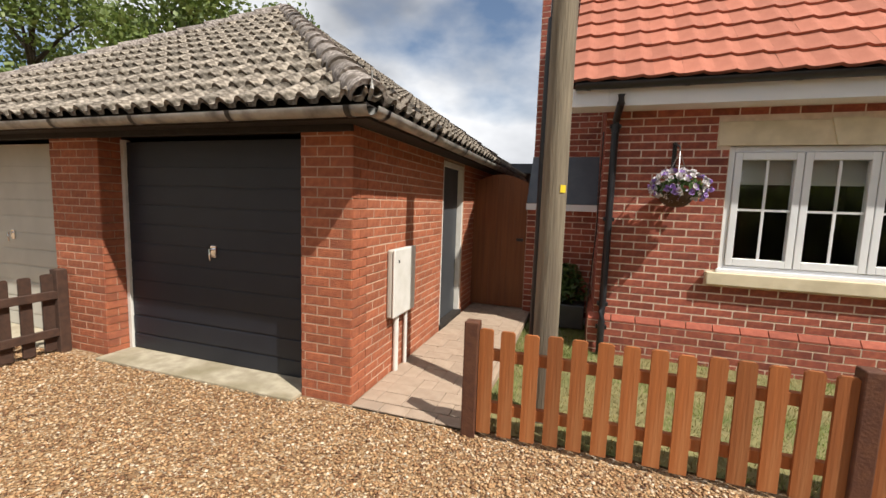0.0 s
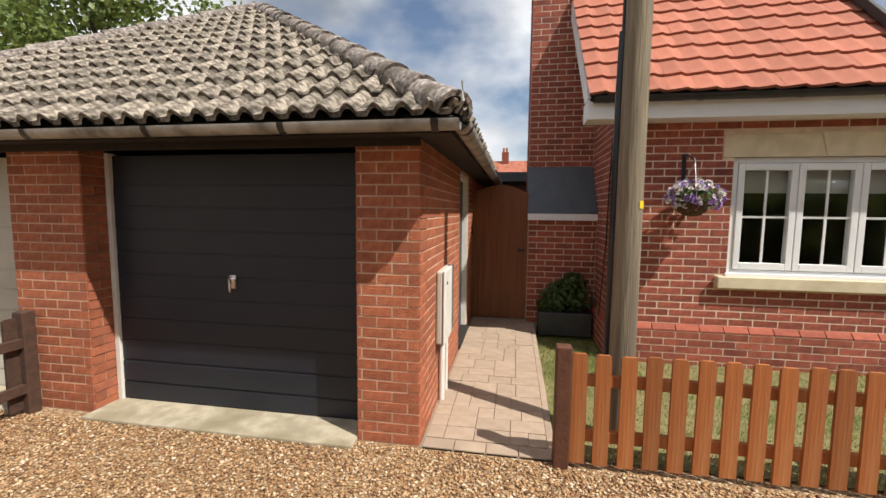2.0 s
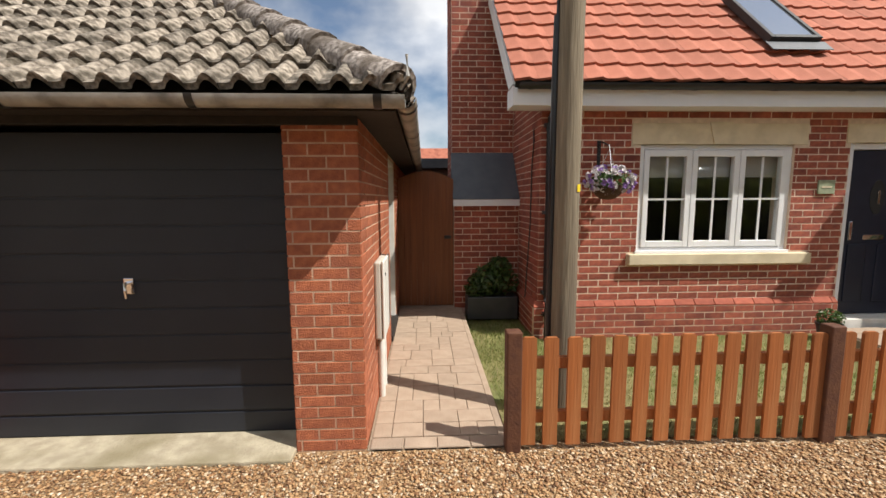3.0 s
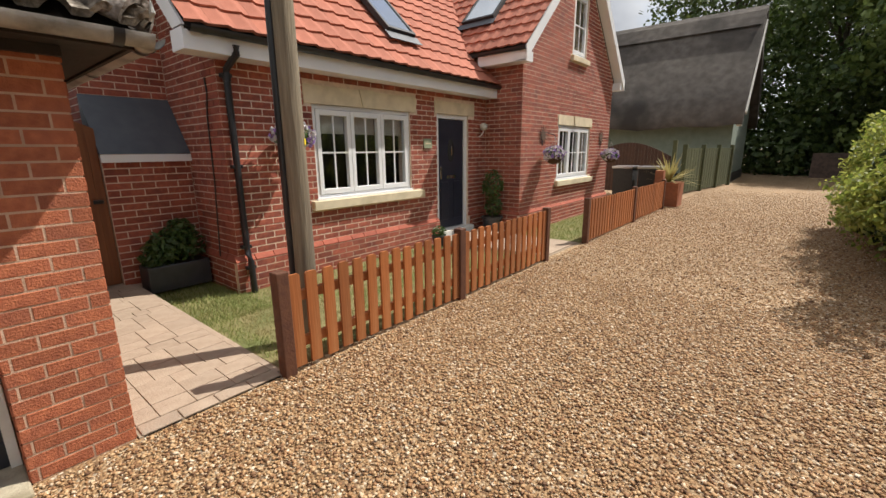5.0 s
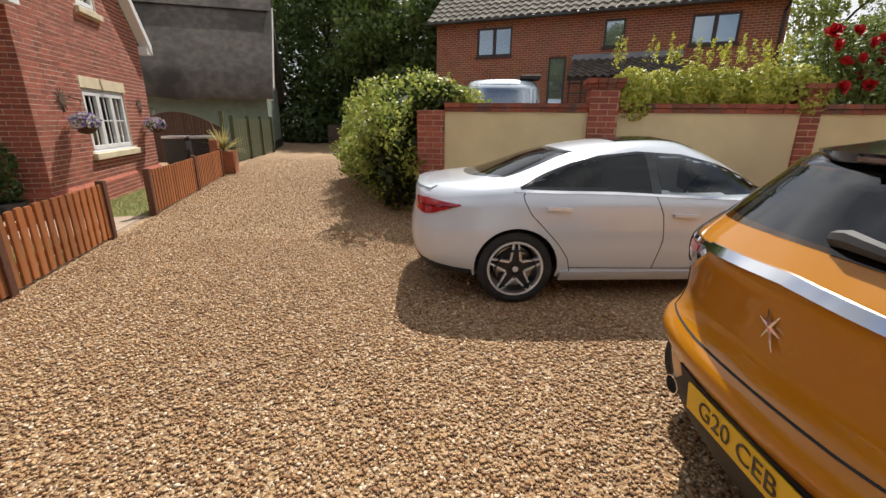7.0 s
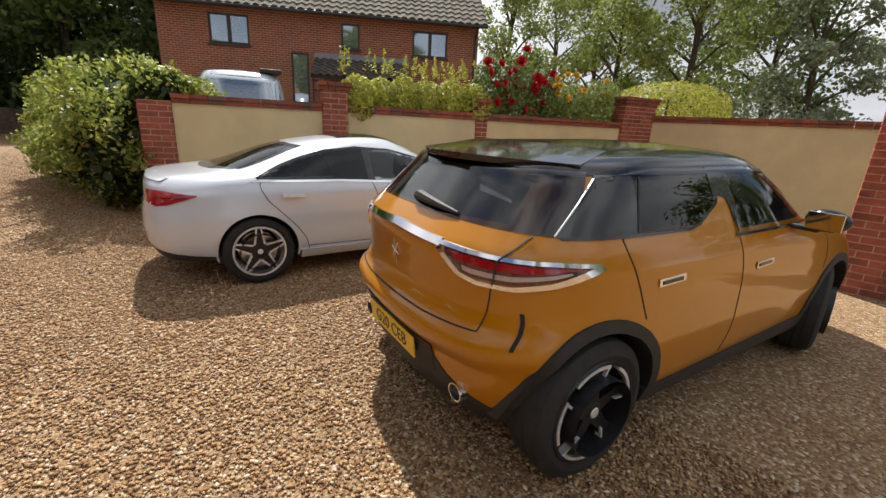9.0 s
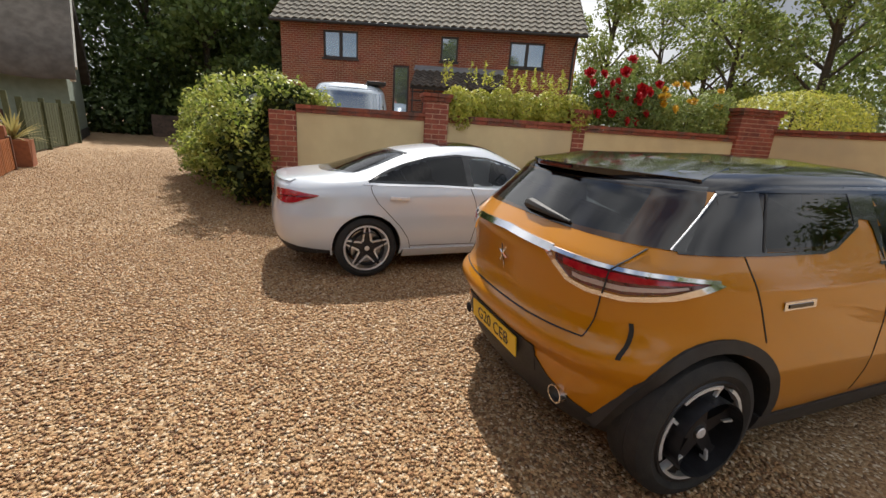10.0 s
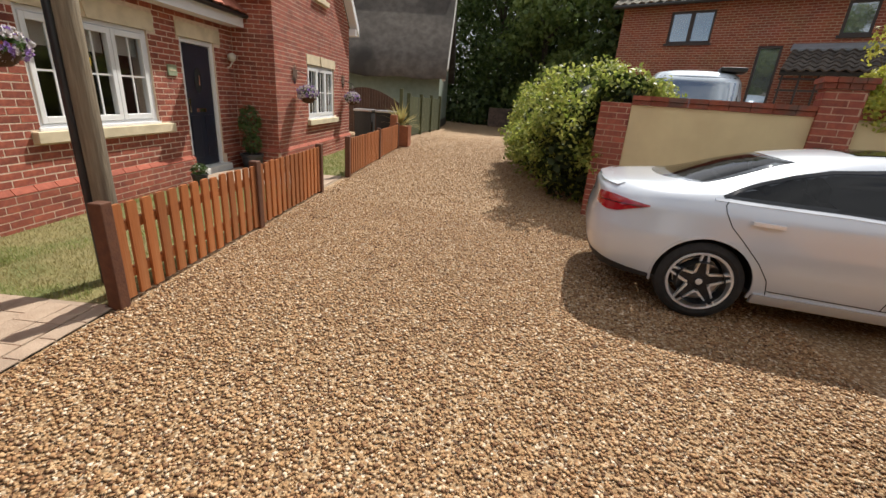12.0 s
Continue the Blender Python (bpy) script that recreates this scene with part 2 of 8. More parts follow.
class Face:
    """An upright wall face: u runs along it, n out of it."""
    def __init__(self, x, y, dx, dy, nx, ny):
        k = math.hypot(dx, dy)
        self.o, self.u, self.n = (x, y), (dx / k, dy / k), (nx / math.hypot(nx, ny), ny / math.hypot(nx, ny))

    def at(self, u, n, z):
        return (self.o[0] + self.u[0] * u + self.n[0] * n, self.o[1] + self.u[1] * u + self.n[1] * n, z)

    def box(self, bm, u0, u1, n0, n1, z0, z1):
        v = [bm.verts.new(self.at(u, n, z)) for u in (u0, u1) for n in (n0, n1) for z in (z0, z1)]
        for q in ((0, 1, 3, 2), (4, 6, 7, 5), (0, 4, 5, 1), (2, 3, 7, 6), (0, 2, 6, 4), (1, 5, 7, 3)):
            bm.faces.new([v[i] for i in q])


def core(bm, face, u0, u1, z0, z1, holes, thick, back=-0.0012):
    """The wall behind the bricks, with its openings."""
    us = sorted({u0, u1, *[h[0] for h in holes], *[h[1] for h in holes]})
    zs = sorted({z0, z1, *[h[2] for h in holes], *[h[3] for h in holes]})
    us, zs = [u for u in us if u0 <= u <= u1], [z for z in zs if z0 <= z <= z1]
    for ua, ub in zip(us, us[1:]):
        for za, zb in zip(zs, zs[1:]):
            cu, cz = (ua + ub) / 2, (za + zb) / 2
            if not any(h[0] < cu < h[1] and h[2] < cz < h[3] for h in holes):
                face.box(bm, ua, ub, back - thick, back, za, zb)


def cells(u0, u1, z0, z1, holes, top=None, length=BRICK_L, height=BRICK_H):
    """The bricks of a wall in stretcher bond, cut at its ends and openings."""
    out, k = [], 0
    z = z0
    while z < z1 - 0.02:
        zb = min(z + height, z1)
        a0, a1 = u0, u1
        if top:
            a0, a1 = top(zb)
        u = u0 - (length / 2 if k % 2 else 0)
        while u < u1:
            spans = [(max(u, a0), min(u + length, a1))]
            for h in holes:
                if h[2] < zb - 0.02 and h[3] > z + 0.02:
                    nxt = []
                    for a, b in spans:
                        if h[1] <= a or h[0] >= b:
                            nxt.append((a, b))
                        else:
                            nxt += [(a, h[0]), (h[1], b)]
                    spans = nxt
            out += [(a, b, z, zb, b - a > length - 0.002 and zb - z > height - 0.002) for a, b in spans if b - a > 0.03]
            u += length
        z, k = z + height, k + 1
    return out


def lay_bricks(face, cell_list, material, parent, near=None, name="brick", limit=300, proud=0.0):
    """Bricks stand 8 mm out of their joints. Whole ones within the stretch near(u, z) are pieces of their own; the others are joined."""
    j, verts, faces, whole = (0.0049 if material is M_BRICK_OLD else JOINT / 2), [], [], []
    for a, b, z0, z1, full in cell_list:
        if near and full and near(a, z0) and len(whole) < limit:
            whole.append((a, z0))
            continue
        wob = random.uniform(0.0, 0.0025) + proud
        i = len(verts)
        for n in (-0.012, wob):
            verts += [face.at(a + j, n, z0 + j), face.at(b - j, n, z0 + j), face.at(b - j, n, z1 - j), face.at(a + j, n, z1 - j)]
        faces += [(i + 4, i + 5, i + 6, i + 7)] + [(i + k, i + (k + 1) % 4, i + 4 + (k + 1) % 4, i + 4 + k) for k in range(4)]
    if verts:
        tagged(soup("brickwork", verts, faces, material, parent), kind="stuff")
    if whole:
        length, height = (OLD_L, OLD_H) if material is M_BRICK_OLD else (BRICK_L, BRICK_H)
        me = mesh_of(name, boxes((j, length - j, -0.012, 0.0, j, height - j), bevel=0.003), material)
        turn = Matrix(((face.u[0], face.n[0], 0, 0), (face.u[1], face.n[1], 0, 0), (0, 0, 1, 0), (0, 0, 0, 1)))
        for a, z0 in whole:
            p = face.at(a, random.uniform(0.0, 0.0025) + proud, z0)
            ob = new(name, me)
            ob.parent, ob.matrix_basis = parent, Matrix.Translation(p) @ turn


def tile_mesh(name, width, gauge, prof, thick, material, seg=8, over=0.06):
    """One roof tile: u along the eaves, v up the slope, w out of it; its lower edge stands on the tile below."""
    bm = bmesh.new()
    rows = []
    for v, lift in ((0.0, thick * 1.6), (gauge + over, 0.0)):
        rows.append([bm.verts.new((width * i / seg, v, lift + prof(i / seg))) for i in range(seg + 1)])
    low = [bm.verts.new((width * i / seg, 0.0, thick * 0.3 + prof(i / seg) - 0.004)) for i in range(seg + 1)]
    for i in range(seg):
        bm.faces.new((rows[0][i], rows[0][i + 1], rows[1][i + 1], rows[1][i]))
        bm.faces.new((low[i], low[i + 1], rows[0][i + 1], rows[0][i]))
    me = mesh_of(name, bm, material)
    for p in me.polygons:
        p.use_smooth = True
    me.set_sharp_from_angle(angle=radians(50))
    return me


ROOFS = []


def lay_tiles(parent, origin, udir, vdir, span, courses, gauge, width, me, jitter=0.006, name="roof_tile", limit=300, keep=None):
    """Tiles on one slope: span(v) gives the tiles' range along the eaves at that height up the slope."""
    u, v = Vector(udir).normalized(), Vector(vdir).normalized()
    w = u.cross(v)
    basis = Matrix(((u.x, v.x, w.x, 0), (u.y, v.y, w.y, 0), (u.z, v.z, w.z, 0), (0, 0, 0, 1)))
    rest_v, rest_f, made = [], [], 0
    src_v, src_f = [x.co.copy() for x in me.vertices], [tuple(p.vertices) for p in me.polygons]
    for k in range(courses):
        lo, hi = span(k * gauge), span((k + 1) * gauge)
        a0, a1 = lo[0], lo[1]
        i = math.floor(a0 / width)
        while i * width < a1:
            ua, ub = i * width, (i + 1) * width
            i += 1
            whole = ua >= max(lo[0], hi[0]) - 0.01 and ub <= min(lo[1], hi[1]) + 0.01
            m = Matrix.Translation(Vector(origin) + u * ua + v * (k * gauge + random.uniform(-jitter, jitter)) + w * random.uniform(0, jitter * 0.6)) @ basis @ Matrix.Rotation(random.uniform(-0.008, 0.008), 4, "Z")
            if whole and made < limit and (keep is None or keep(ua, k)):
                ob = new(name, me)
                ob.parent, ob.matrix_basis = parent, m
                made += 1
            else:
                n0 = len(rest_v)
                for c in src_v:
                    f = min(max(c.y / gauge, 0), 1)
                    l0, l1 = lo[0] + (hi[0] - lo[0]) * f, lo[1] + (hi[1] - lo[1]) * f
                    uu = min(max(ua + c.x, l0), l1) - ua
                    rest_v.append(m @ Vector((uu, c.y, c.z)))
                rest_f += [tuple(q + n0 for q in f) for f in src_f]
    if rest_v:
        ob = soup("tiling", rest_v, rest_f, me.materials[0], parent)
        ob.data.validate()
        tagged(ob, kind="stuff")
        for p in ob.data.polygons:
            p.use_smooth = True
        ob.data.set_sharp_from_angle(angle=radians(50))

# ---- ground ----
def gravel_mat():
    m = bpy.data.materials.new("golden_gravel")
    m.use_nodes = True
    n, l = m.node_tree.nodes, m.node_tree.links
    b = n["Principled BSDF"]
    b.inputs["Roughness"].default_value = 0.85
    co = n.new("ShaderNodeTexCoord")
    vo, ramp, big, bramp, mx, bp = n.new("ShaderNodeTexVoronoi"), n.new("ShaderNodeValToRGB"), n.new("ShaderNodeTexNoise"), n.new("ShaderNodeValToRGB"), n.new("ShaderNodeMixRGB"), n.new("ShaderNodeBump")
    vo.inputs["Scale"].default_value = 62
    l.new(co.outputs["Object"], vo.inputs["Vector"])
    cr = ramp.color_ramp
    cr.elements[0].color, cr.elements[1].color = (0.17, 0.10, 0.052, 1), (0.66, 0.56, 0.43, 1)
    for p, c in ((0.3, (0.29, 0.17, 0.078, 1)), (0.6, (0.38, 0.24, 0.12, 1)), (0.85, (0.43, 0.315, 0.19, 1))):
        cr.elements.new(p).color = c
    sp = n.new("ShaderNodeSeparateColor")
    l.new(vo.outputs["Color"], sp.inputs["Color"]); l.new(sp.outputs["Red"], ramp.inputs["Fac"])
    big.inputs["Scale"].default_value, big.inputs["Detail"].default_value = 0.5, 4
    l.new(co.outputs["Object"], big.inputs["Vector"]); l.new(big.outputs["Fac"], bramp.inputs["Fac"])
    bramp.color_ramp.elements[0].position, bramp.color_ramp.elements[1].position = 0.35, 0.7
    bramp.color_ramp.elements[0].color, bramp.color_ramp.elements[1].color = (0.82, 0.78, 0.74, 1), (1.05, 1.03, 1.0, 1)
    mx.blend_type, mx.inputs["Fac"].default_value = "MULTIPLY", 1.0
    l.new(ramp.outputs["Color"], mx.inputs["Color1"]); l.new(bramp.outputs["Color"], mx.inputs["Color2"])
    l.new(mx.outputs["Color"], b.inputs["Base Color"])
    inv = n.new("ShaderNodeMath"); inv.operation = "SUBTRACT"; inv.inputs[0].default_value = 1.0
    l.new(vo.outputs["Distance"], inv.inputs[1]); l.new(inv.outputs[0], bp.inputs["Height"])
    bp.inputs["Strength"].default_value, bp.inputs["Distance"].default_value = 1.0, 0.012
    l.new(bp.outputs["Normal"], b.inputs["Normal"])
    return m


def stone_mat():
    m = bpy.data.materials.new("gravel_stone")
    m.use_nodes = True
    n, l = m.node_tree.nodes, m.node_tree.links
    b = n["Principled BSDF"]
    b.inputs["Roughness"].default_value = 0.75
    g, ramp = n.new("ShaderNodeNewGeometry"), n.new("ShaderNodeValToRGB")
    cr = ramp.color_ramp
    cr.elements[0].color, cr.elements[1].color = (0.11, 0.052, 0.024, 1), (0.74, 0.61, 0.45, 1)
    for p, c in ((0.2, (0.275, 0.138, 0.061, 1)), (0.5, (0.415, 0.24, 0.109, 1)), (0.8, (0.495, 0.325, 0.172, 1)), (0.95, (0.60, 0.46, 0.31, 1))):
        cr.elements.new(p).color = c
    l.new(g.outputs["Random Per Island"], ramp.inputs["Fac"]); l.new(ramp.outputs["Color"], b.inputs["Base Color"])
    return m


M_GRAVEL, M_STONES = gravel_mat(), stone_mat()


def smooth(a, b, x):
    k = min(max((x - a) / (b - a), 0), 1)
    return k * k * (3 - 2 * k)


def ground_z(x, y):
    """The front garden lies a little lower than the drive."""
    return -0.004 - 0.11 * smooth(2.85, 4.7, y) * smooth(-1.3, -0.1, x) * (1 - smooth(10.3, 11.5, x)) * (1 - smooth(6.5, 9, y))


def ground_lines(lo, hi, step):
    near = [lo + step * i for i in range(int((hi - lo) / step) + 1)]
    return [-600, -200, -80, -30, *near, 30, 80, 200, 600]


gx, gy = ground_lines(-12, 16, 0.4), ground_lines(-12, 12, 0.3)
ground = soup("ground", [(x, y, ground_z(x, y)) for x in gx for y in gy],
              [(i * len(gy) + j, (i + 1) * len(gy) + j, (i + 1) * len(gy) + j + 1, i * len(gy) + j + 1) for i in range(len(gx) - 1) for j in range(len(gy) - 1)], M_GRAVEL)
tagged(ground, "golden gravel drive and ground reaching away to the distance", "ground", kind="structure")

# ---- garage block ----
GX1, GX0, GY0, GY1, GZ = -1.18, -7.10, 2.735, 8.8, 1.96
g_front, g_side = Face(GX0, GY0, 1, 0, 0, -1), Face(GX1, GY0, 0, 1, 1, 0)
wall_garage = thing("wall_garage", "red brick garage walls with brick piers beside the doors", "wall", kind="structure")
fh = [(-3.65 - GX0, -1.60 - GX0, -1, GZ), (-6.33 - GX0, -4.28 - GX0, -1, GZ)]
bm = bmesh.new()
core(bm, g_front, 0.006, GX1 - GX0 - 0.006, -0.15, GZ, [(a - 0.006, b + 0.006, c, d) for a, b, c, d in fh], 0.2)
sh = [(4.65 - GY0, 5.50 - GY0, -1, 1.95)]
core(bm, g_side, 0.21, GY1 - GY0, -0.15, GZ, sh, 0.2)
box(bm, GX0, GX0 + 0.2, GY0 + 0.21, GY1, -0.15, GZ)
box(bm, GX0 + 0.2, GX1 - 0.21, GY1 - 0.2, GY1, -0.15, GZ)
part("mortar", bm, M_MORTAR_OLD, wall_garage)
# the returns of the piers beside the doors
for x, s in ((-1.60, -1), (-3.65, 1), (-4.28, -1)):
    f = Face(x, GY0, 0, 1, s, 0)
    ALL_BRICKS.append((f, cells(0, 0.2, 0, GZ, [], None, OLD_L, OLD_H), M_BRICK_OLD, wall_garage, None))
ALL_BRICKS.append((g_side, cells(0, GY1 - GY0, 0, GZ, sh, None, OLD_L, OLD_H), M_BRICK_OLD, wall_garage, lambda u, z: u < 2.2))
ALL_BRICKS.append((g_front, cells(0, GX1 - GX0, 0, GZ, fh, None, OLD_L, OLD_H), M_BRICK_OLD, wall_garage, lambda u, z: u > 2.7))


def garage_door(x0, x1, material, label, ribbed):
    g = thing("garage_door", label, "garage door", pose((x0 + x1) / 2, GY0 + 0.21, 0.02))
    w, h = (x1 - x0) / 2 - 0.045, 1.885
    bm = boxes((-w, w, 0.0, 0.03, 0.0, h))
    part("panel", bm, material, g)
    for i in range(10):
        z = 0.14 + i * 0.17
        bm = boxes((-w, w, -0.006, -0.0005, z - (0.155 if i else 0.13), z), bevel=0.003) if not ribbed or i > 1 else boxes((-w, w, -0.009, -0.0005, z - (0.155 if i else 0.13), z), bevel=0.004)
        part("slat", bm, material, g)
    for s in (-1, 1):
        part("frame", boxes((s * w + (0 if s > 0 else -0.04), s * w + (0.04 if s > 0 else 0), -0.03, 0.04, 0.0, h + 0.02), bevel=0.003), M_WHITE_OLD, g, "white painted frame")
    hb = boxes((-0.03, 0.03, -0.014, -0.005, 0.92, 1.02), bevel=0.004)
    hd = part("handle", hb, M_CHROME, g, "chrome handle and lock")
    bm = bmesh.new(); tube(bm, [(0, -0.012, 0.99), (0, -0.045, 0.99), (0.0, -0.05, 0.95), (0.0, -0.045, 0.90)], [0.012, 0.011, 0.01, 0.008])
    part("lever", bm, M_CHROME, hd, smooth=40)
    return g


garage_door(-3.65, -1.60, M_GDOOR, "closed dark grey steel up-and-over garage door", True)
garage_door(-6.33, -4.28, M_GDOOR_WHITE, "closed cream ribbed steel garage door", False)
for x0, x1 in ((-3.65, -1.60), (-6.33, -4.28)):
    bm = boxes((x0, x1, 2.62, 3.3, -0.1, 0.022), bevel=0.01)
    solid("door_sill", bm, M_CONCRETE, "worn pale concrete sill under the garage door", "sill", "structure")
# eaves
EV = 0.27
bm = boxes((GX0 - 0.2, GX1 + 0.2, GY0 - 0.2, GY1 + 0.2, GZ, GZ + 0.03))
solid("ceiling", bm, M_DARK_TIMBER, "dark boarded soffit over the garage walls", "soffit", "structure")
fb = thing("fascia", "dark timber fascia boards round the garage eaves", "fascia", kind="structure")
part("board", boxes((GX0 - 0.22, GX1 + 0.22, GY0 - 0.22, GY0 - 0.20, GZ - 0.012, GZ + 0.06)), M_DARK_TIMBER, fb)
part("board", boxes((GX1 + 0.20, GX1 + 0.22, GY0 - 0.20, GY1 + 0.2, GZ - 0.012, GZ + 0.06)), M_DARK_TIMBER, fb)
part("board", boxes((GX0, GX1, GY0 - 0.03, GY0 + 0.02, GZ - 0.045, GZ - 0.002)), M_DARK_TIMBER, fb)


def gutter(name, a, b, side, r, material, label, bracket=0.9):
    """A half-round gutter from a to b; side points away from the wall."""
    a, b, side = Vector(a), Vector(b), Vector(side)
    g = thing(name, label, "gutter", Matrix.Translation(a))
    bm, up = bmesh.new(), Vector((0, 0, 1))
    for rr, flip in ((r, 1), (r - 0.004, -1)):
        rings = [[bm.verts.new(p + side * math.cos(t) * rr - up * math.sin(t) * rr) for t in [math.pi * i / 10 for i in range(11)]] for p in (Vector(), b - a)]
        for i in range(10):
            bm.faces.new((rings[0][i], rings[0][i + 1], rings[1][i + 1], rings[1][i]))
    part("channel", bm, material, g, smooth=40)
    n = max(int((b - a).length / bracket), 1)
    for i in range(n + 1):
        p = (b - a) * ((i + 0.15) / (n + 0.3))
        d = (b - a).normalized() * 0.02
        bm = bmesh.new()
        rings = [[bm.verts.new(p + d * s + side * math.cos(t) * (r + 0.005) - up * math.sin(t) * (r + 0.005)) for t in [math.pi * i / 10 for i in range(11)]] for s in (-1, 1)]
        for k in range(10):
            bm.faces.new((rings[0][k], rings[0][k + 1], rings[1][k + 1], rings[1][k]))
        part("bracket", bm, M_BLACK_PL, g, smooth=40)
    return g


gutter("gutter", (GX0 - 0.2, GY0 - 0.275, GZ + 0.045), (GX1 + 0.275, GY0 - 0.275, GZ + 0.045), (0, -1, 0), 0.055, M_GUTTER_GREY, "weathered grey half-round gutter under the garage tiles")
gutter("gutter", (GX1 + 0.275, GY0 - 0.275, GZ + 0.045), (GX1 + 0.275, GY1 + 0.2, GZ + 0.045), (1, 0, 0), 0.055, M_GUTTER_GREY, "weathered grey half-round gutter under the garage tiles")

roof_garage = thing("roof_garage", "hipped garage roof of weathered grey-brown concrete tiles", "roof", kind="structure")
AX, AY, AZ = (GX0 + GX1) / 2, (GY0 + GY1) / 2, 4.25
RX0, RX1, RY0, RY1, RZ = GX0 - EV, GX1 + EV, GY0 - EV, GY1 + EV, GZ + 0.07
bm = bmesh.new()
q = [bm.verts.new(p) for p in ((RX0, RY0, RZ - 0.02), (RX1, RY0, RZ - 0.02), (RX1, RY1, RZ - 0.02), (RX0, RY1, RZ - 0.02), (AX, AY, AZ - 0.03))]
for i in range(4):
    bm.faces.new((q[i], q[(i + 1) % 4], q[4]))
bm.faces.new(list(reversed(q[:4])))
part("underlay", bm, M_DARK_TIMBER, roof_garage)


def roman(t):
    k = (t * 2) % 1.0
    return 0.048 * (math.sin(math.pi * (k - 0.36) / 0.64) if k > 0.36 else 0.0)


OLD_TILE = tile_mesh("roof_tile", 0.31, 0.31, roman, 0.022, M_ROOF_OLD, seg=16)
run, rise = (RX1 - RX0) / 2, AZ - RZ
slope = math.hypot((RY1 - RY0) / 2, rise)
ROOFS.append((roof_garage, (RX0, RY0, RZ), (1, 0, 0), (0, (RY1 - RY0) / 2, rise), lambda v: (run * min(v / slope, 1), 2 * run - run * min(v / slope, 1)), int(slope / 0.31) + 1, 0.31, 0.31, OLD_TILE))
run2 = (RY1 - RY0) / 2
slope2 = math.hypot(run, rise)
ROOFS.append((roof_garage, (RX1, RY0, RZ), (0, 1, 0), (-run, 0, rise), lambda v: (run2 * min(v / slope2, 1), 2 * run2 - run2 * min(v / slope2, 1)), int(slope2 / 0.31) + 1, 0.31, 0.31, OLD_TILE))
# hip tiles
def hip(a, b):
    a, b = Vector(a), Vector(b)
    n = int((b - a).length / 0.36)
    d = (b - a).normalized()
    s = d.cross(Vector((0, 0, 1))).normalized()
    up = s.cross(d)
    for i in range(n):
        bm = bmesh.new()
        rings = []
        for q, r, lift in ((0, 0.118, 0.0), (0.40, 0.112, -0.02), (0.40, 0.09, -0.03), (0, 0.10, -0.015)):
            rings.append([bm.verts.new(a + d * (i * 0.36 + q) + s * math.cos(t) * r + up * (math.sin(t) * r * 0.9 + lift)) for t in [math.pi * (-0.08 + 1.16 * j / 8) for j in range(9)]])
        for ra, rb in ((0, 1), (1, 2), (2, 3), (3, 0)):
            for j in range(8):
                bm.faces.new((rings[ra][j], rings[ra][j + 1], rings[rb][j + 1], rings[rb][j]))
        part("hip_tile", bm, M_RIDGE_OLD, roof_garage, smooth=50)


hip((RX1 - 0.03, RY0 + 0.03, RZ + 0.035), (AX, AY, AZ + 0.02))
hip((RX0, RY0, RZ + 0.02), (AX, AY, AZ + 0.02))
part("hip_iron", tube(bmesh.new(), [(RX1 - 0.02, RY0 + 0.02, RZ + 0.02), (RX1 + 0.02, RY0 - 0.02, RZ + 0.07), (RX1 + 0.015, RY0 - 0.015, RZ + 0.17)], [0.012, 0.012, 0.008], 6), M_GUTTER_GREY, roof_garage, "grey iron hip hook")
# side door of the garage
sd = thing("door_1", "grey painted garage side door in a white frame", "door", pose(GX1 - 0.07, 5.075, 0.02), kind="structure")
part("leaf", boxes((-0.04, 0.0, -0.37, 0.37, 0.05, 1.86), bevel=0.004), M_DOOR_GREY, sd)
part("frame", boxes((-0.05, 0.06, -0.425, -0.37, 0, 1.91), (-0.05, 0.06, 0.37, 0.425, 0, 1.91), (-0.05, 0.06, -0.37, 0.37, 1.86, 1.91)), M_WHITE_OLD, sd)
part("threshold", boxes((-0.05, 0.09, -0.42, 0.42, -0.02, 0.05), bevel=0.005), M_DARK_TIMBER, sd)

# ---- brick house ----
HX, HY, WX0, WX1, WY = 0.47, 5.02, 5.55, 10.35, 4.22
h_front, h_gable = Face(HX, HY, 1, 0, 0, -1), Face(HX, HY, 0, 1, -1, 0)
w_front, w_side = Face(WX0, WY, 1, 0, 0, -1), Face(WX0, WY, 0, 1, -1, 0)
wall_house = thing("wall_house", "red brick house walls with a projecting plinth", "wall", kind="structure")
HB, HE, WE = -0.2, 2.52, 3.25
fh = [(1.61 - HX, 3.40 - HX, 0.88, 2.10), (4.06 - HX, 4.96 - HX, -1, 2.12), (1.50 - HX, 3.54 - HX, 2.10, 2.33), (4.00 - HX, 5.15 - HX, 2.12, 2.33), (1.50 - HX, 3.65 - HX, 0.745, 0.88)]
fc = [fh[0], fh[1]]
bm = bmesh.new()
core(bm, h_front, 0.006, WX0 - HX - 0.002, HB, HE, fc, 0.28)
# left gable, with its triangle
DEPTH = 6.6
core(bm, h_gable, 0.29, DEPTH, HB, HE, [], 0.28)
prism(bm, [(HY, HE), (HY + DEPTH, HE), (HY + DEPTH / 2, HE + DEPTH / 2)], "x", HX + 0.0012, HX + 0.29)
wh = [(7.15 - WX0, 8.95 - WX0, 0.84, 2.02), (7.68 - WX0, 8.42 - WX0, 3.48, 4.75)]
core(bm, w_front, 0.006, WX1 - WX0 - 0.006, HB, WE, wh, 0.28)
half = (WX1 - WX0) / 2
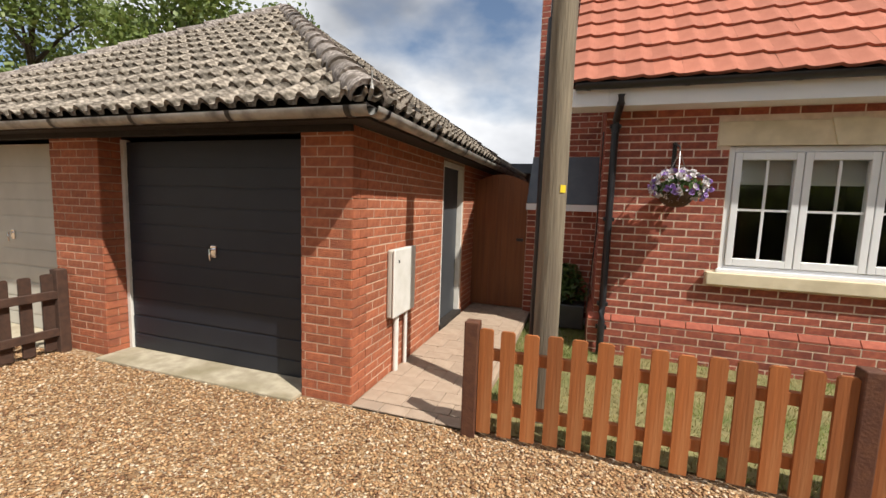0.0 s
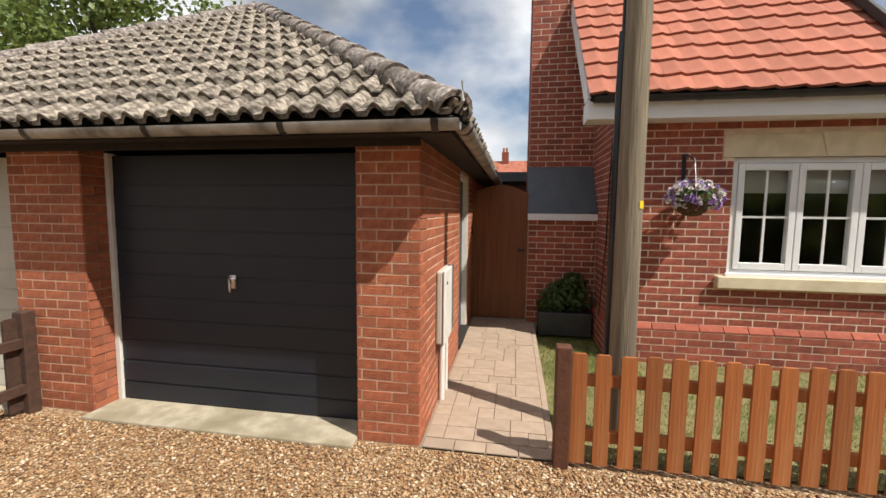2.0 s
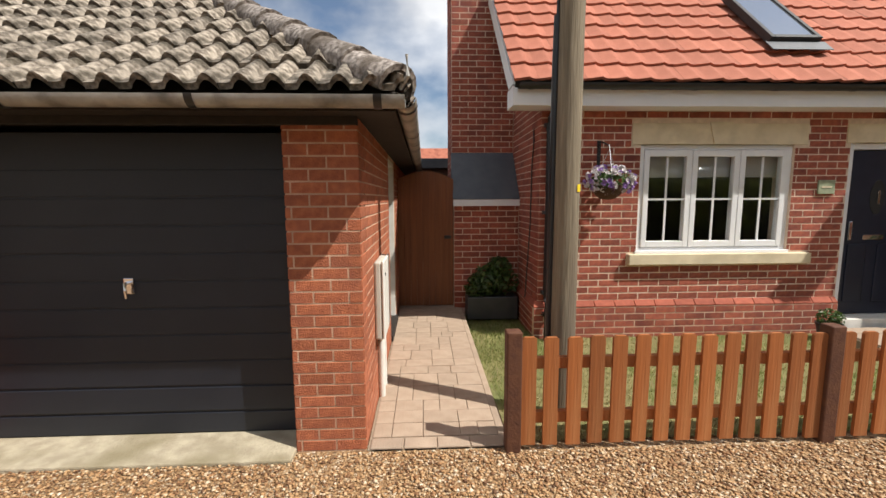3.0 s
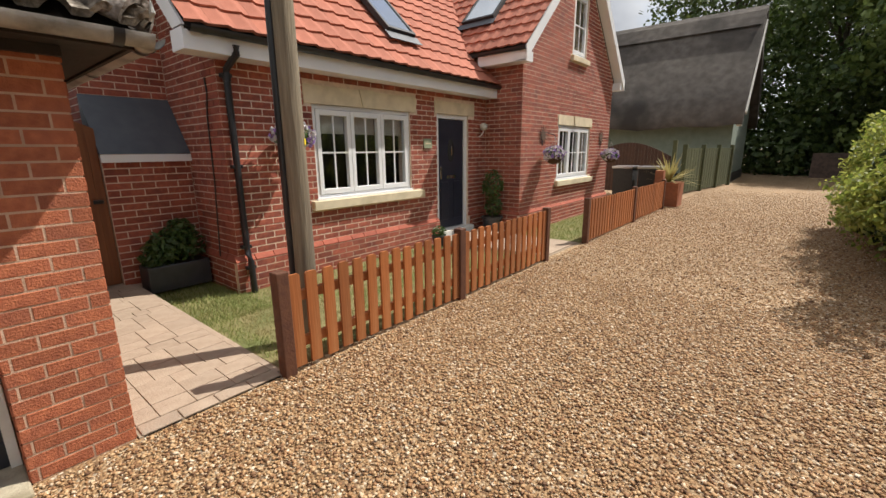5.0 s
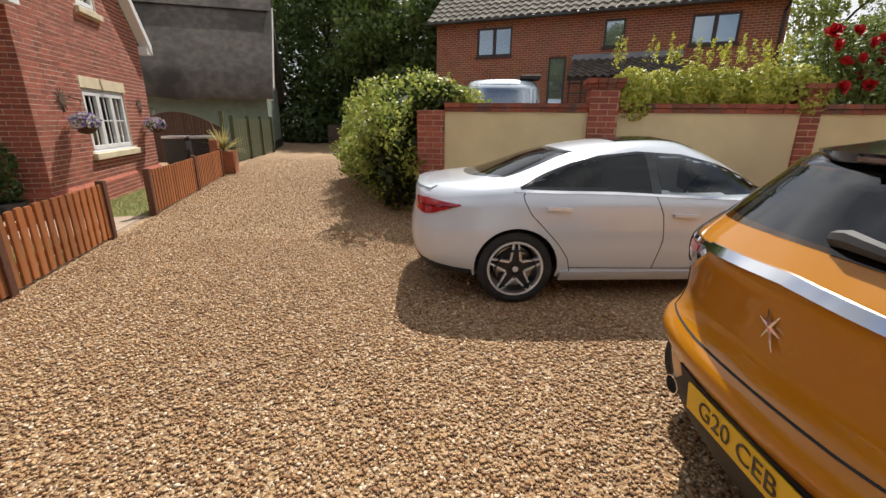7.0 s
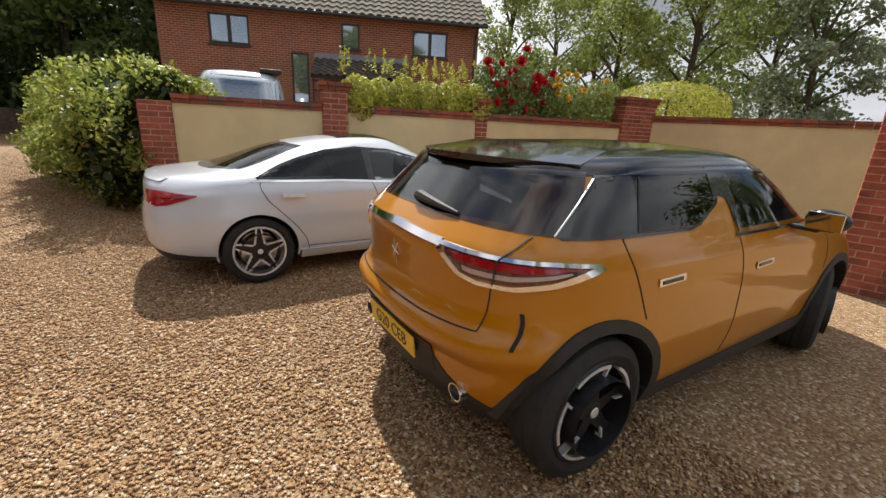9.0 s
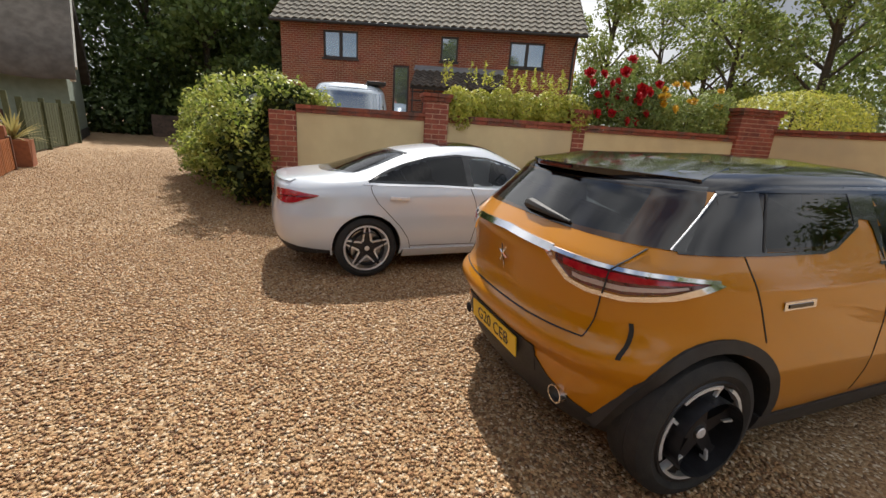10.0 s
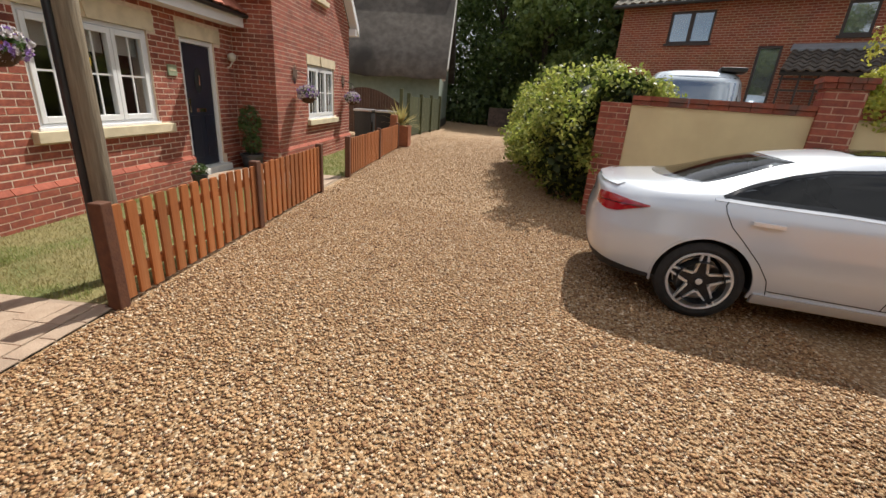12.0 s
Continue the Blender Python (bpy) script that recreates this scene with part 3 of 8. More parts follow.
# wing gable above the eaves, round its window
WA = WE + half
def gable_top(z):
    return (max(z - WE, 0), 2 * half - max(z - WE, 0))
zs = [WE, 3.48, 4.75, WA]
for za, zb in zip(zs, zs[1:]):
    a, b = gable_top(za), gable_top(zb)
    if za == 3.48:
        for p, q in (((a[0], za), (b[0], zb)), ((a[1], za), (b[1], zb))):
            edge = wh[1][0] if p[0] < half else wh[1][1]
            prism(bm, [(WX0 + p[0], za), (WX0 + edge, za), (WX0 + edge, zb), (WX0 + q[0], zb)], "y", WY + 0.0012, WY + 0.29)
    else:
        prism(bm, [(WX0 + a[0], za), (WX0 + a[1], za), (WX0 + b[1], zb), (WX0 + b[0], zb)][: 4 if zb < WA else 3], "y", WY + 0.0012, WY + 0.29)
core(bm, w_side, 0.29, 4.0, HB, WE, [], 0.28)
box(bm, WX1 - 0.28, WX1 - 0.008, WY + 0.29, 11.5, HB, WE)
box(bm, HX + 0.29, WX1, 11.4, 11.6, HB, WE)
part("mortar", bm, M_MORTAR, wall_house)
PL = 0.33   # top of the plinth
ALL_BRICKS.append((h_front, cells(0, WX0 - HX, PL, HE, fh), M_BRICK_NEW, wall_house, lambda u, z: u < 3.2 and z < 2.1))
ALL_BRICKS.append((h_gable, cells(0, DEPTH, PL, HE + DEPTH / 2, [], top=lambda z: (max(z - HE, 0), DEPTH - max(z - HE, 0))), M_BRICK_NEW, wall_house, None))
wfh = [(7.15 - WX0, 8.95 - WX0, 0.84, 2.02), (7.12 - WX0, 9.05 - WX0, 2.02, 2.22), (7.08 - WX0, 9.15 - WX0, 0.71, 0.84), (7.66 - WX0, 8.44 - WX0, 3.48, 4.75), (7.58 - WX0, 8.52 - WX0, 3.36, 3.48)]
ALL_BRICKS.append((w_front, cells(0, WX1 - WX0, PL, WA, wfh, top=lambda z: (max(z - WE, 0), 2 * half - max(z - WE, 0))), M_BRICK_NEW, wall_house, None))
ALL_BRICKS.append((w_side, cells(0, 0.8, PL, WE, []), M_BRICK_NEW, wall_house, None))
# plinth: a course sloped back, and five courses under it
bm = bmesh.new()
for f, a, b, nh in ((h_front, -0.05, WX0 - HX, [(4.06 - HX, 4.96 - HX)]), (h_gable, 0.0, 1.0, []), (w_front, -0.05, WX1 - WX0 + 0.05, []), (w_side, 0.0, 0.8, [])):
    spans = [(a, b)] if not nh else [(a, nh[0][0]), (nh[0][1], b)]
    for s0, s1 in spans:
        f.box(bm, s0 + 0.006, s1 - 0.001, -0.01, 0.0487, HB, PL - 0.075)
        ALL_BRICKS.append((f, cells(s0, s1, PL - 0.075 - BRICK_H * 5, PL - 0.075, []), M_BRICK_NEW, wall_house, None, 0.05))
        u = s0
        while u < s1 - 0.02:
            e = min(u + BRICK_L, s1)
            bb = bmesh.new()
            pts = [f.at(k, n, z) for k in (u + 0.005, e - 0.005) for n, z in ((-0.01, PL - 0.07), (0.052, PL - 0.07), (0.052, PL - 0.055), (0.004, PL), (-0.01, PL))]
            v = [bb.verts.new(p) for p in pts]
            bb.faces.new(v[:5]), bb.faces.new(v[5:])
            for k in range(5):
                bb.faces.new((v[k], v[(k + 1) % 5], v[5 + (k + 1) % 5], v[5 + k]))
            part("plinth_brick", bb, M_PLINTH_TOP, wall_house)
            u = e
part("plinth_mortar", bm, M_MORTAR, wall_house)


def window(name, x0, x1, y, z0, z1, lights, bars, label, sill=None, lintel=None, key=False, blind=0.0):
    """A white casement window in a front wall: frame, sashes, panes with thin bars, stone sill and lintel."""
    g = thing(name, label, "window", pose((x0 + x1) / 2, y, z0), kind="structure")
    w, h = (x1 - x0) / 2, z1 - z0
    part("window_frame", boxes((-w, -w + 0.055, 0.03, 0.10, 0, h), (w - 0.055, w, 0.03, 0.10, 0, h), (-w + 0.055, w - 0.055, 0.03, 0.10, 0, 0.055), (-w + 0.055, w - 0.055, 0.03, 0.10, h - 0.055, h), bevel=0.004), M_WHITE, g)
    part("window_sill", boxes((-w - 0.02, w + 0.02, -0.015, 0.06, -0.012, 0.022), bevel=0.004), M_WHITE, g)
    n = len(lights)
    x = -w + 0.055
    full = 2 * w - 0.11
    for i, share in enumerate(lights):
        a, b = x, x + full * share
        x = b
        sash = part("sash", boxes((a + 0.004, a + 0.065, 0.015, 0.09, 0.06, h - 0.06), (b - 0.065, b - 0.004, 0.015, 0.09, 0.06, h - 0.06), (a + 0.065, b - 0.065, 0.015, 0.09, 0.06, 0.13), (a + 0.065, b - 0.065, 0.015, 0.09, h - 0.13, h - 0.06), bevel=0.005), M_WHITE, g)
        pane = part("pane", boxes((a + 0.06, b - 0.06, 0.045, 0.051, 0.12, h - 0.12)), M_GLASS, sash, "clear glass pane")
        pane.visible_shadow = False
        bm = bmesh.new()
        box(bm, (a + b) / 2 - 0.011, (a + b) / 2 + 0.011, 0.032, 0.043, 0.131, h - 0.131)
        for k in range(1, bars):
            zz = 0.13 + (h - 0.26) * k / bars
            box(bm, a + 0.066, (a + b) / 2 - 0.0115, 0.032, 0.043, zz - 0.011, zz + 0.011)
            box(bm, (a + b) / 2 + 0.0115, b - 0.066, 0.032, 0.043, zz - 0.011, zz + 0.011)
        part("glazing_bar", bm, M_WHITE, sash)
        if blind:
            part("blind", boxes((a + 0.04, b - 0.04, 0.13, 0.14, h - 0.12 - blind, h - 0.08)), M_BLIND, g, "pale roller blind half drawn")
    if sill:
        part("stone_sill", boxes((sill[0] - (x0 + x1) / 2, sill[1] - (x0 + x1) / 2, -0.075, 0.06, sill[2] - z0, sill[3] - z0 - 0.012), bevel=0.008), M_STONE, g, "pale cast stone sill")
    if lintel:
        c = (x0 + x1) / 2
        lz0, lz1 = lintel[2] - z0, lintel[3] - z0
        part("stone_lintel", boxes((lintel[0] - c, lintel[1] - c, -0.012, 0.2, lz0, lz1), bevel=0.005), M_STONE, g, "pale cast stone lintel")
        if key:
            bm = bmesh.new()
            prism(bm, [(-0.07, lz0 - 0.0), (0.07, lz0 - 0.0), (0.13, lz1 + 0.012), (-0.13, lz1 + 0.012)], "y", -0.03, -0.0125)
            part("keystone", bm, M_STONE, g)
    return g


M_BLIND = mat("cream_blind", (0.55, 0.53, 0.47), (0.5, 0.48, 0.43), 0.9, scale=6)
window("window_1", 1.61, 3.40, HY, 0.88, 2.10, (1 / 3, 1 / 3, 1 / 3), 2, "white casement window of three lights with pale stone sill", (1.50, 3.65, 0.745, 0.88), (1.50, 3.54, 2.10, 2.33), True, 0.24)
window("window_2", 7.15, 8.95, WY, 0.84, 2.02, (1 / 3, 1 / 3, 1 / 3), 2, "white casement window of three lights with pale stone sill", (7.08, 9.15, 0.71, 0.84), (7.12, 9.05, 2.02, 2.22), True)
window("window_3", 7.66, 8.44, WY, 3.48, 4.75, (1.0,), 2, "small white upstairs window in the gable", (7.58, 8.52, 3.36, 3.48))
# rooms behind the glass, their shade put into near-black walls
rooms = thing("wall_room", "room walls behind the windows, their dimness painted near-black", "wall", kind="structure")
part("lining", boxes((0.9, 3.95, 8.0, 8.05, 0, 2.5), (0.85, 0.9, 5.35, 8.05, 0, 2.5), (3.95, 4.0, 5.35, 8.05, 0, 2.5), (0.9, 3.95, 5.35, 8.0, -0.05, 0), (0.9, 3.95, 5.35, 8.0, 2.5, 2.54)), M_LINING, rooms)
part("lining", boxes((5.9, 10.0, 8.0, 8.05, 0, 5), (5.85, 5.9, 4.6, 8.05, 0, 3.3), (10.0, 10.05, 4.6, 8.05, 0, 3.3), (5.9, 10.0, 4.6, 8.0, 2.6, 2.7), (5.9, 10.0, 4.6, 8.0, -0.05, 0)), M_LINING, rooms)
# front door
fd = thing("door_2", "closed navy composite front door in a white frame", "door", pose(4.51, HY + 0.06, 0.0), kind="structure")
part("leaf", boxes((-0.37, 0.37, 0.0, 0.05, 0.1, 2.04), bevel=0.004), M_DOOR_NAVY, fd)
for a, b in ((-0.30, -0.07), (0.07, 0.30)):
    part("moulding", boxes((a, b, -0.012, -0.0005, 0.25, 0.95), bevel=0.01), M_DOOR_NAVY, fd)
bm = bmesh.new()
prism(bm, [(0.09 * math.cos(t), 1.5 + 0.2 * math.sin(t)) for t in [k * math.tau / 20 for k in range(20)]], "y", -0.006, -0.0005)
part("pane", bm, M_LINING, fd, "oval dark glass light")
part("knocker", boxes((-0.012, 0.012, -0.03, -0.007, 1.42, 1.58), bevel=0.005), M_CHROME, fd)
part("handle", boxes((-0.33, -0.29, -0.03, -0.0005, 1.0, 1.22), bevel=0.006), M_CHROME, fd)
part("letterbox", boxes((-0.13, 0.13, -0.012, -0.0005, 1.0, 1.06), bevel=0.004), M_CHROME, fd)
part("frame", boxes((-0.45, -0.375, -0.03, 0.06, 0.02, 2.12), (0.375, 0.45, -0.03, 0.06, 0.02, 2.12), (-0.375, 0.375, -0.03, 0.06, 2.05, 2.12), bevel=0.003), M_WHITE, fd)
part("threshold", boxes((-0.47, 0.47, -0.2, 0.06, -0.15, 0.09), bevel=0.006), M_WHITE_OLD, fd)
solid("lintel", boxes((4.0, 5.15, HY - 0.012, HY + 0.2, 2.12, 2.33), bevel=0.005), M_STONE, "pale cast stone lintel over the front door", "lintel", "structure")

# roofs
roof_house = thing("roof_house", "steep house roof of bright terracotta pantiles", "roof", kind="structure")
EY, EZ, VX = 4.70, 2.685, 0.10
RY = HY + DEPTH / 2
RZ2 = EZ + (RY - EY)
bm = bmesh.new()
prism(bm, [(EY + 0.03, EZ - 0.03), (RY, RZ2 - 0.03), (2 * RY - EY, EZ - 0.03), (2 * RY - EY, EZ - 0.10), (RY, RZ2 - 0.14), (EY + 0.1, EZ - 0.10)], "x", VX + 0.02, 8.0)
part("underlay", bm, M_DARK_TIMBER, roof_house)


def pantile(t):
    return 0.022 * (t / 0.62 if t < 0.62 else max(1 - (t - 0.62) / 0.16, 0)) ** 1.3


RED_TILE = tile_mesh("roof_tile", 0.25, 0.30, pantile, 0.02, M_ROOF_RED, seg=10)
ROOFS.append((roof_house, (VX, EY, EZ), (1, 0, 0), (0, 1, 1), lambda v: (0.0, 5.55 - VX + min(v / math.sqrt(2), 2.9)), 16, 0.30, 0.25, RED_TILE))
# bargeboard, boxed end and fascia, white
bb = thing("bargeboard", "white painted bargeboard and fascia of the house eaves", "bargeboard", kind="structure")
bm = bmesh.new()
prism(bm, [(EY + 0.02, EZ - 0.02), (RY, RZ2 - 0.02), (RY, RZ2 - 0.26), (EY + 0.26, EZ - 0.02)], "x", VX - 0.005, VX + 0.02)
part("board", bm, M_WHITE, bb)
part("box_end", boxes((VX, HX + 0.0, EY + 0.05, HY + 0.02, HE - 0.06, EZ - 0.03), bevel=0.004), M_WHITE, bb)
part("fascia", boxes((HX + 0.0, WX0 - 0.01, EY + 0.06, EY + 0.08, HE - 0.06, EZ - 0.04)), M_WHITE, bb)
part("soffit", boxes((HX + 0.0, WX0 - 0.01, EY + 0.08, HY + 0.0, HE - 0.06, HE - 0.04)), M_WHITE, bb)
gutter("gutter", (VX + 0.05, EY + 0.005, EZ - 0.02), (WX0 - 0.02, EY + 0.005, EZ - 0.02), (0, -1, 0), 0.055, M_BLACK_PL, "black plastic gutter under the terracotta roof", 0.85)
# wing roof
roof_wing = thing("roof_wing", "steep gabled wing roof of terracotta pantiles", "roof", kind="structure")
OX, OZ, FY = WX0 - 0.28, WE + 0.02, WY - 0.22
WR = OZ + half + 0.28
bm = bmesh.new()
prism(bm, [(OX, OZ - 0.02), (WX0 + half, WR - 0.02), (2 * (WX0 + half) - OX, OZ - 0.02), (2 * (WX0 + half) - OX, OZ - 0.08), (WX0 + half, WR - 0.12), (OX, OZ - 0.08)], "y", FY + 0.03, 11.6)
part("underlay", bm, M_DARK_TIMBER, roof_wing)
ROOFS.append((roof_wing, (OX, 9.0, OZ), (0, -1, 0), (1, 0, 1), lambda v: (0.0, 9.0 - FY), 13, 0.30, 0.25, RED_TILE))
wb = thing("bargeboard", "white painted bargeboards of the wing gable", "bargeboard", kind="structure")
for s in (-1, 1):
    c = WX0 + half
    bm = bmesh.new()
    prism(bm, [(c + s * (half + 0.28), OZ - 0.02), (c, WR - 0.02), (c, WR - 0.26), (c + s * (half + 0.28), OZ - 0.26)], "y", FY, FY + 0.025)
    part("board", bm, M_WHITE, wb)
    part("verge_soffit", prism(bmesh.new(), [(c + s * (half + 0.28), OZ - 0.235), (c, WR - 0.235), (c, WR - 0.255), (c + s * (half + 0.28), OZ - 0.255)], "y", FY + 0.027, WY - 0.004), M_WHITE, wb, "white soffit board")
    part("box_end", boxes((min(c + s * (half + 0.28), c + s * half), max(c + s * (half + 0.28), c + s * half), FY + 0.03, WY + (0.8 if s < 0 else 4), OZ - 0.26, OZ - 0.09)), M_WHITE, wb)
gutter("gutter", (OX - 0.03, FY, OZ - 0.04), (OX - 0.03, WY + 0.75, OZ - 0.04), (-1, 0, 0), 0.055, M_BLACK_PL, "black plastic gutter on the wing eaves", 0.7)

# chimney with its slate shoulder, beside the gable
chimney = thing("chimney", "tall red brick chimney breast with a slate shoulder", "chimney", kind="structure")
CX0, CX1, CY0, CY1 = -0.42, HX - 0.002, 6.0, 7.4
bm = boxes((CX0 + 0.0015, CX1, CY0 + 0.0015, CY1, -0.15, 1.45), (CX0 + 0.0015, CX1, CY0 + 0.4515, CY1, 1.45, 6.5))
part("mortar", bm, M_MORTAR, chimney)
ALL_BRICKS.append((Face(CX0, CY0, 1, 0, 0, -1), cells(0, CX1 - CX0, 0, 1.42, []), M_BRICK_NEW, chimney, None))
ALL_BRICKS.append((Face(CX0, CY0 + 0.45, 1, 0, 0, -1), cells(0, CX1 - CX0, 2.0, 6.5, []), M_BRICK_NEW, chimney, None))
ALL_BRICKS.append((Face(CX0, CY0 + 0.45, 0, 1, -1, 0), cells(0, CY1 - CY0 - 0.45, 1.5, 6.5, []), M_BRICK_NEW, chimney, None))
bm = bmesh.new()
prism(bm, [(CY0 - 0.05, 1.50), (CY0 + 0.45, 2.16), (CY0 + 0.45, 1.5)], "x", CX0 - 0.01, CX1 - 0.003)
part("slate_slope", bm, M_SLATE, chimney, "dark grey slate slope")
part("trim_board", boxes((CX0 - 0.01, CX1 - 0.003, CY0 - 0.06, CY0 - 0.01, 1.41, 1.495)), M_WHITE, chimney, "white painted board")

# ---- fences, pole, path, lawn ----
def picket_fence(name, posts, y, height, label, post_mat, slat_mat, step, m=None, rails=(0.16, 0.5)):
    """A picket fence along x: posts, two rails behind, and pickets on the front."""
    g = thing(name, label, "fence", m or pose(posts[0], y, 0), kind="structure")
    x0 = posts[0]
    for p in posts:
        bm = boxes((p - x0 - 0.045, p - x0 + 0.045, -0.045, 0.045, -0.15, height + 0.04), bevel=0.008)
        part("post", bm, post_mat, g)
    for a, b in zip(posts, posts[1:]):
        for z in rails:
            part("rail", boxes((a - x0 + 0.045, b - x0 - 0.045, 0.0, 0.04, z, z + 0.07), bevel=0.004), slat_mat, g)
    w = 0.043
    me = None
    for a, b in zip(posts, posts[1:]):
        n = round((b - a - 0.14) / step)
        for i in range(n + 1):
            x = a + 0.09 + (b - a - 0.18) * i / n
            if me is None:
                bm = bmesh.new()
                prism(bm, [(-w, 0.03), (w, 0.03), (w, height - 0.012), (w - 0.012, height), (-w + 0.012, height), (-w, height - 0.012)], "y", -0.022, -0.001)
                me = mesh_of("picket", bm, slat_mat)
            part("picket", me, slat_mat, g, m=pose(x - x0 + random.uniform(-0.004, 0.004), 0, random.uniform(-0.006, 0.006), 0, random.uniform(-0.5, 0.5), 0))
    return g


picket_fence("fence", [-0.30, 1.66, 3.60], 2.70, 0.70, "red-brown stained picket fence before the lawn", M_POST_DARK, M_FENCE, 0.137)
picket_fence("fence", [5.02, 7.6, 10.1], 2.68, 0.70, "red-brown stained picket fence before the wing", M_POST_DARK, M_FENCE, 0.137)
picket_fence("fence", [0.0, 1.6], 0, 0.72, "dark brown picket fence standing out from the garage", M_FENCE_DARK, M_FENCE_DARK, 0.17, m=pose(-4.13, 2.66, 0, 0, 0, -88))

pole = thing("utility_pole", "weathered round timber utility pole behind the fence", "pole", pose(0.115, 3.06, -0.05))
bm = bmesh.new()
tube(bm, [(0, 0, 0), (0.0, 0, 2.5), (0.01, 0.0, 5.0), (0.02, 0, 9.0)], [0.084, 0.078, 0.074, 0.065], seg=20)
part("shaft", bm, M_POLE, pole, smooth=40)
bm = bmesh.new()
tube(bm, [(-0.088, 0.03, 0.0), (-0.084, 0.03, 2.4), (-0.078, 0.03, 2.7)], [0.026, 0.026, 0.026], seg=10)
part("cable_guard", bm, M_BLACK_PL, pole, "black cable guard pipe", smooth=40)
bm = bmesh.new()
tube(bm, [(-0.08, 0.03, 2.7), (-0.07, 0.03, 5.0), (-0.055, 0.03, 9.0)], 0.01, seg=8)
part("cable", bm, M_BLACK_PL, pole, smooth=40)
M_YELLOW = mat("yellow_label", (0.75, 0.55, 0.03), None, 0.5, scale=3)
bm = bmesh.new()
for k in range(5):
    t0, t1 = radians(-60 + k * 6), radians(-60 + (k + 1) * 6)
    q = [bm.verts.new((0.084 * math.cos(t), 0.084 * math.sin(t), z)) for t, z in ((t0, 1.60), (t1, 1.60), (t1, 1.648), (t0, 1.648))]
    bm.faces.new(q)
part("number_tag", bm, M_YELLOW, pole, "small yellow number tag")
bm = bmesh.new()
for k in range(20):
    t0, t1 = radians(-190 + k * 10), radians(-190 + (k + 1) * 10)
    q = [bm.verts.new((0.081 * math.cos(t), 0.081 * math.sin(t), z)) for t, z in ((t0, 3.02), (t1, 3.02), (t1, 3.14), (t0, 3.14))]
    bm.faces.new(q)
part("warning_tag", bm, M_YELLOW, pole, "yellow warning band")

pavement = thing("pavement", "block paved garden path from the drive to the gate", "path", kind="structure")
part("bed", boxes((GX1 + 0.005, -0.34, 2.72, 7.5, -0.08, 0.006)), M_PAVE_BED, pavement)
step = thing("pavement", "pale slab path to the front door", "path", kind="structure")
part("bed", boxes((3.75, 4.95, 2.75, 4.8, -0.15, 0.0)), M_PAVE_BED, step)
lawn = soup("lawn", [(x, y, ground_z(x, y) + 0.012) for x in [-0.3 + 0.27 * i for i in range(16)] for y in [2.76 + 0.2 * j for j in range(12)]],
            [(i * 12 + j, (i + 1) * 12 + j, (i + 1) * 12 + j + 1, i * 12 + j + 1) for i in range(15) for j in range(11)], M_SOIL)
tagged(lawn, "patchy green lawn of the front garden", "lawn", kind="structure")
gate = thing("garden_gate", "closed tan timber garden gate with an arched top", "gate", pose(-0.80, 6.05, 0.04))
n = 9
for i in range(n):
    a, b = -0.375 + 0.75 * i / n, -0.375 + 0.75 * (i + 1) / n
    bm = bmesh.new()
    prism(bm, [(a + 0.001, 0), (b - 0.001, 0), (b - 0.001, 1.72 + 0.12 * math.cos(b * 4)), (a + 0.001, 1.72 + 0.12 * math.cos(a * 4))], "y", -0.012, 0.012)
    part("board", bm, M_GATE, gate)
part("latch", boxes((0.25, 0.34, -0.04, -0.013, 0.93, 0.97), bevel=0.004), M_BLACK_PL, gate, "black latch")

# ---- loose stones of the drive, grass ----
def blades(name, pts, height, width, material, seed, parent=None, lean=0.6):
    """Grass: thin bent blades, joined."""
    rng = np.random.default_rng(seed)
    n = len(pts)
    a = rng.uniform(0, math.tau, n)
    h = height * rng.uniform(0.5, 1.2, n)
    side = np.stack([np.cos(a), np.sin(a), np.zeros(n)], 1) * (width / 2)
    tip = np.stack([np.cos(a + 1.57) * lean, np.sin(a + 1.57) * lean, np.ones(n)], 1) * h[:, None]
    v = np.stack([pts - side, pts + side, pts + tip], 1).reshape(-1, 3)
    f = np.arange(3 * n).reshape(-1, 3)
    return soup(name, v.tolist(), f.tolist(), material, parent)


def leaf_mat(name, c1, c2, gloss=0.5, trans=0.35):
    m = bpy.data.materials.new(name)
    m.use_nodes = True
    n, l = m.node_tree.nodes, m.node_tree.links
    b = n["Principled BSDF"]
    out = n["Material Output"]
    b.inputs["Roughness"].default_value = gloss
    g, r, t, mx = n.new("ShaderNodeNewGeometry"), n.new("ShaderNodeValToRGB"), n.new("ShaderNodeBsdfTranslucent"), n.new("ShaderNodeMixShader")
    r.color_ramp.elements[0].color, r.color_ramp.elements[1].color = (*c1, 1), (*c2, 1)
    l.new(g.outputs["Random Per Island"], r.inputs["Fac"])
    l.new(r.outputs["Color"], b.inputs["Base Color"]); l.new(r.outputs["Color"], t.inputs["Color"])
    mx.inputs["Fac"].default_value = trans
    l.new(b.outputs["BSDF"], mx.inputs[1]); l.new(t.outputs["BSDF"], mx.inputs[2]); l.new(mx.outputs["Shader"], out.inputs["Surface"])
    return m


M_GRASS = leaf_mat("grass", (0.15, 0.20, 0.045), (0.33, 0.34, 0.11), 0.6)
M_GRASS_DRY = leaf_mat("dry_grass", (0.22, 0.20, 0.075), (0.36, 0.31, 0.13), 0.7)
rng = np.random.default_rng(5)


def lawn_points(n, x0, x1, y0, y1):
    p = np.stack([rng.uniform(x0, x1, n), rng.uniform(y0, y1, n)], 1)
    return np.array([(x, y, ground_z(x, y) + 0.01) for x, y in p])


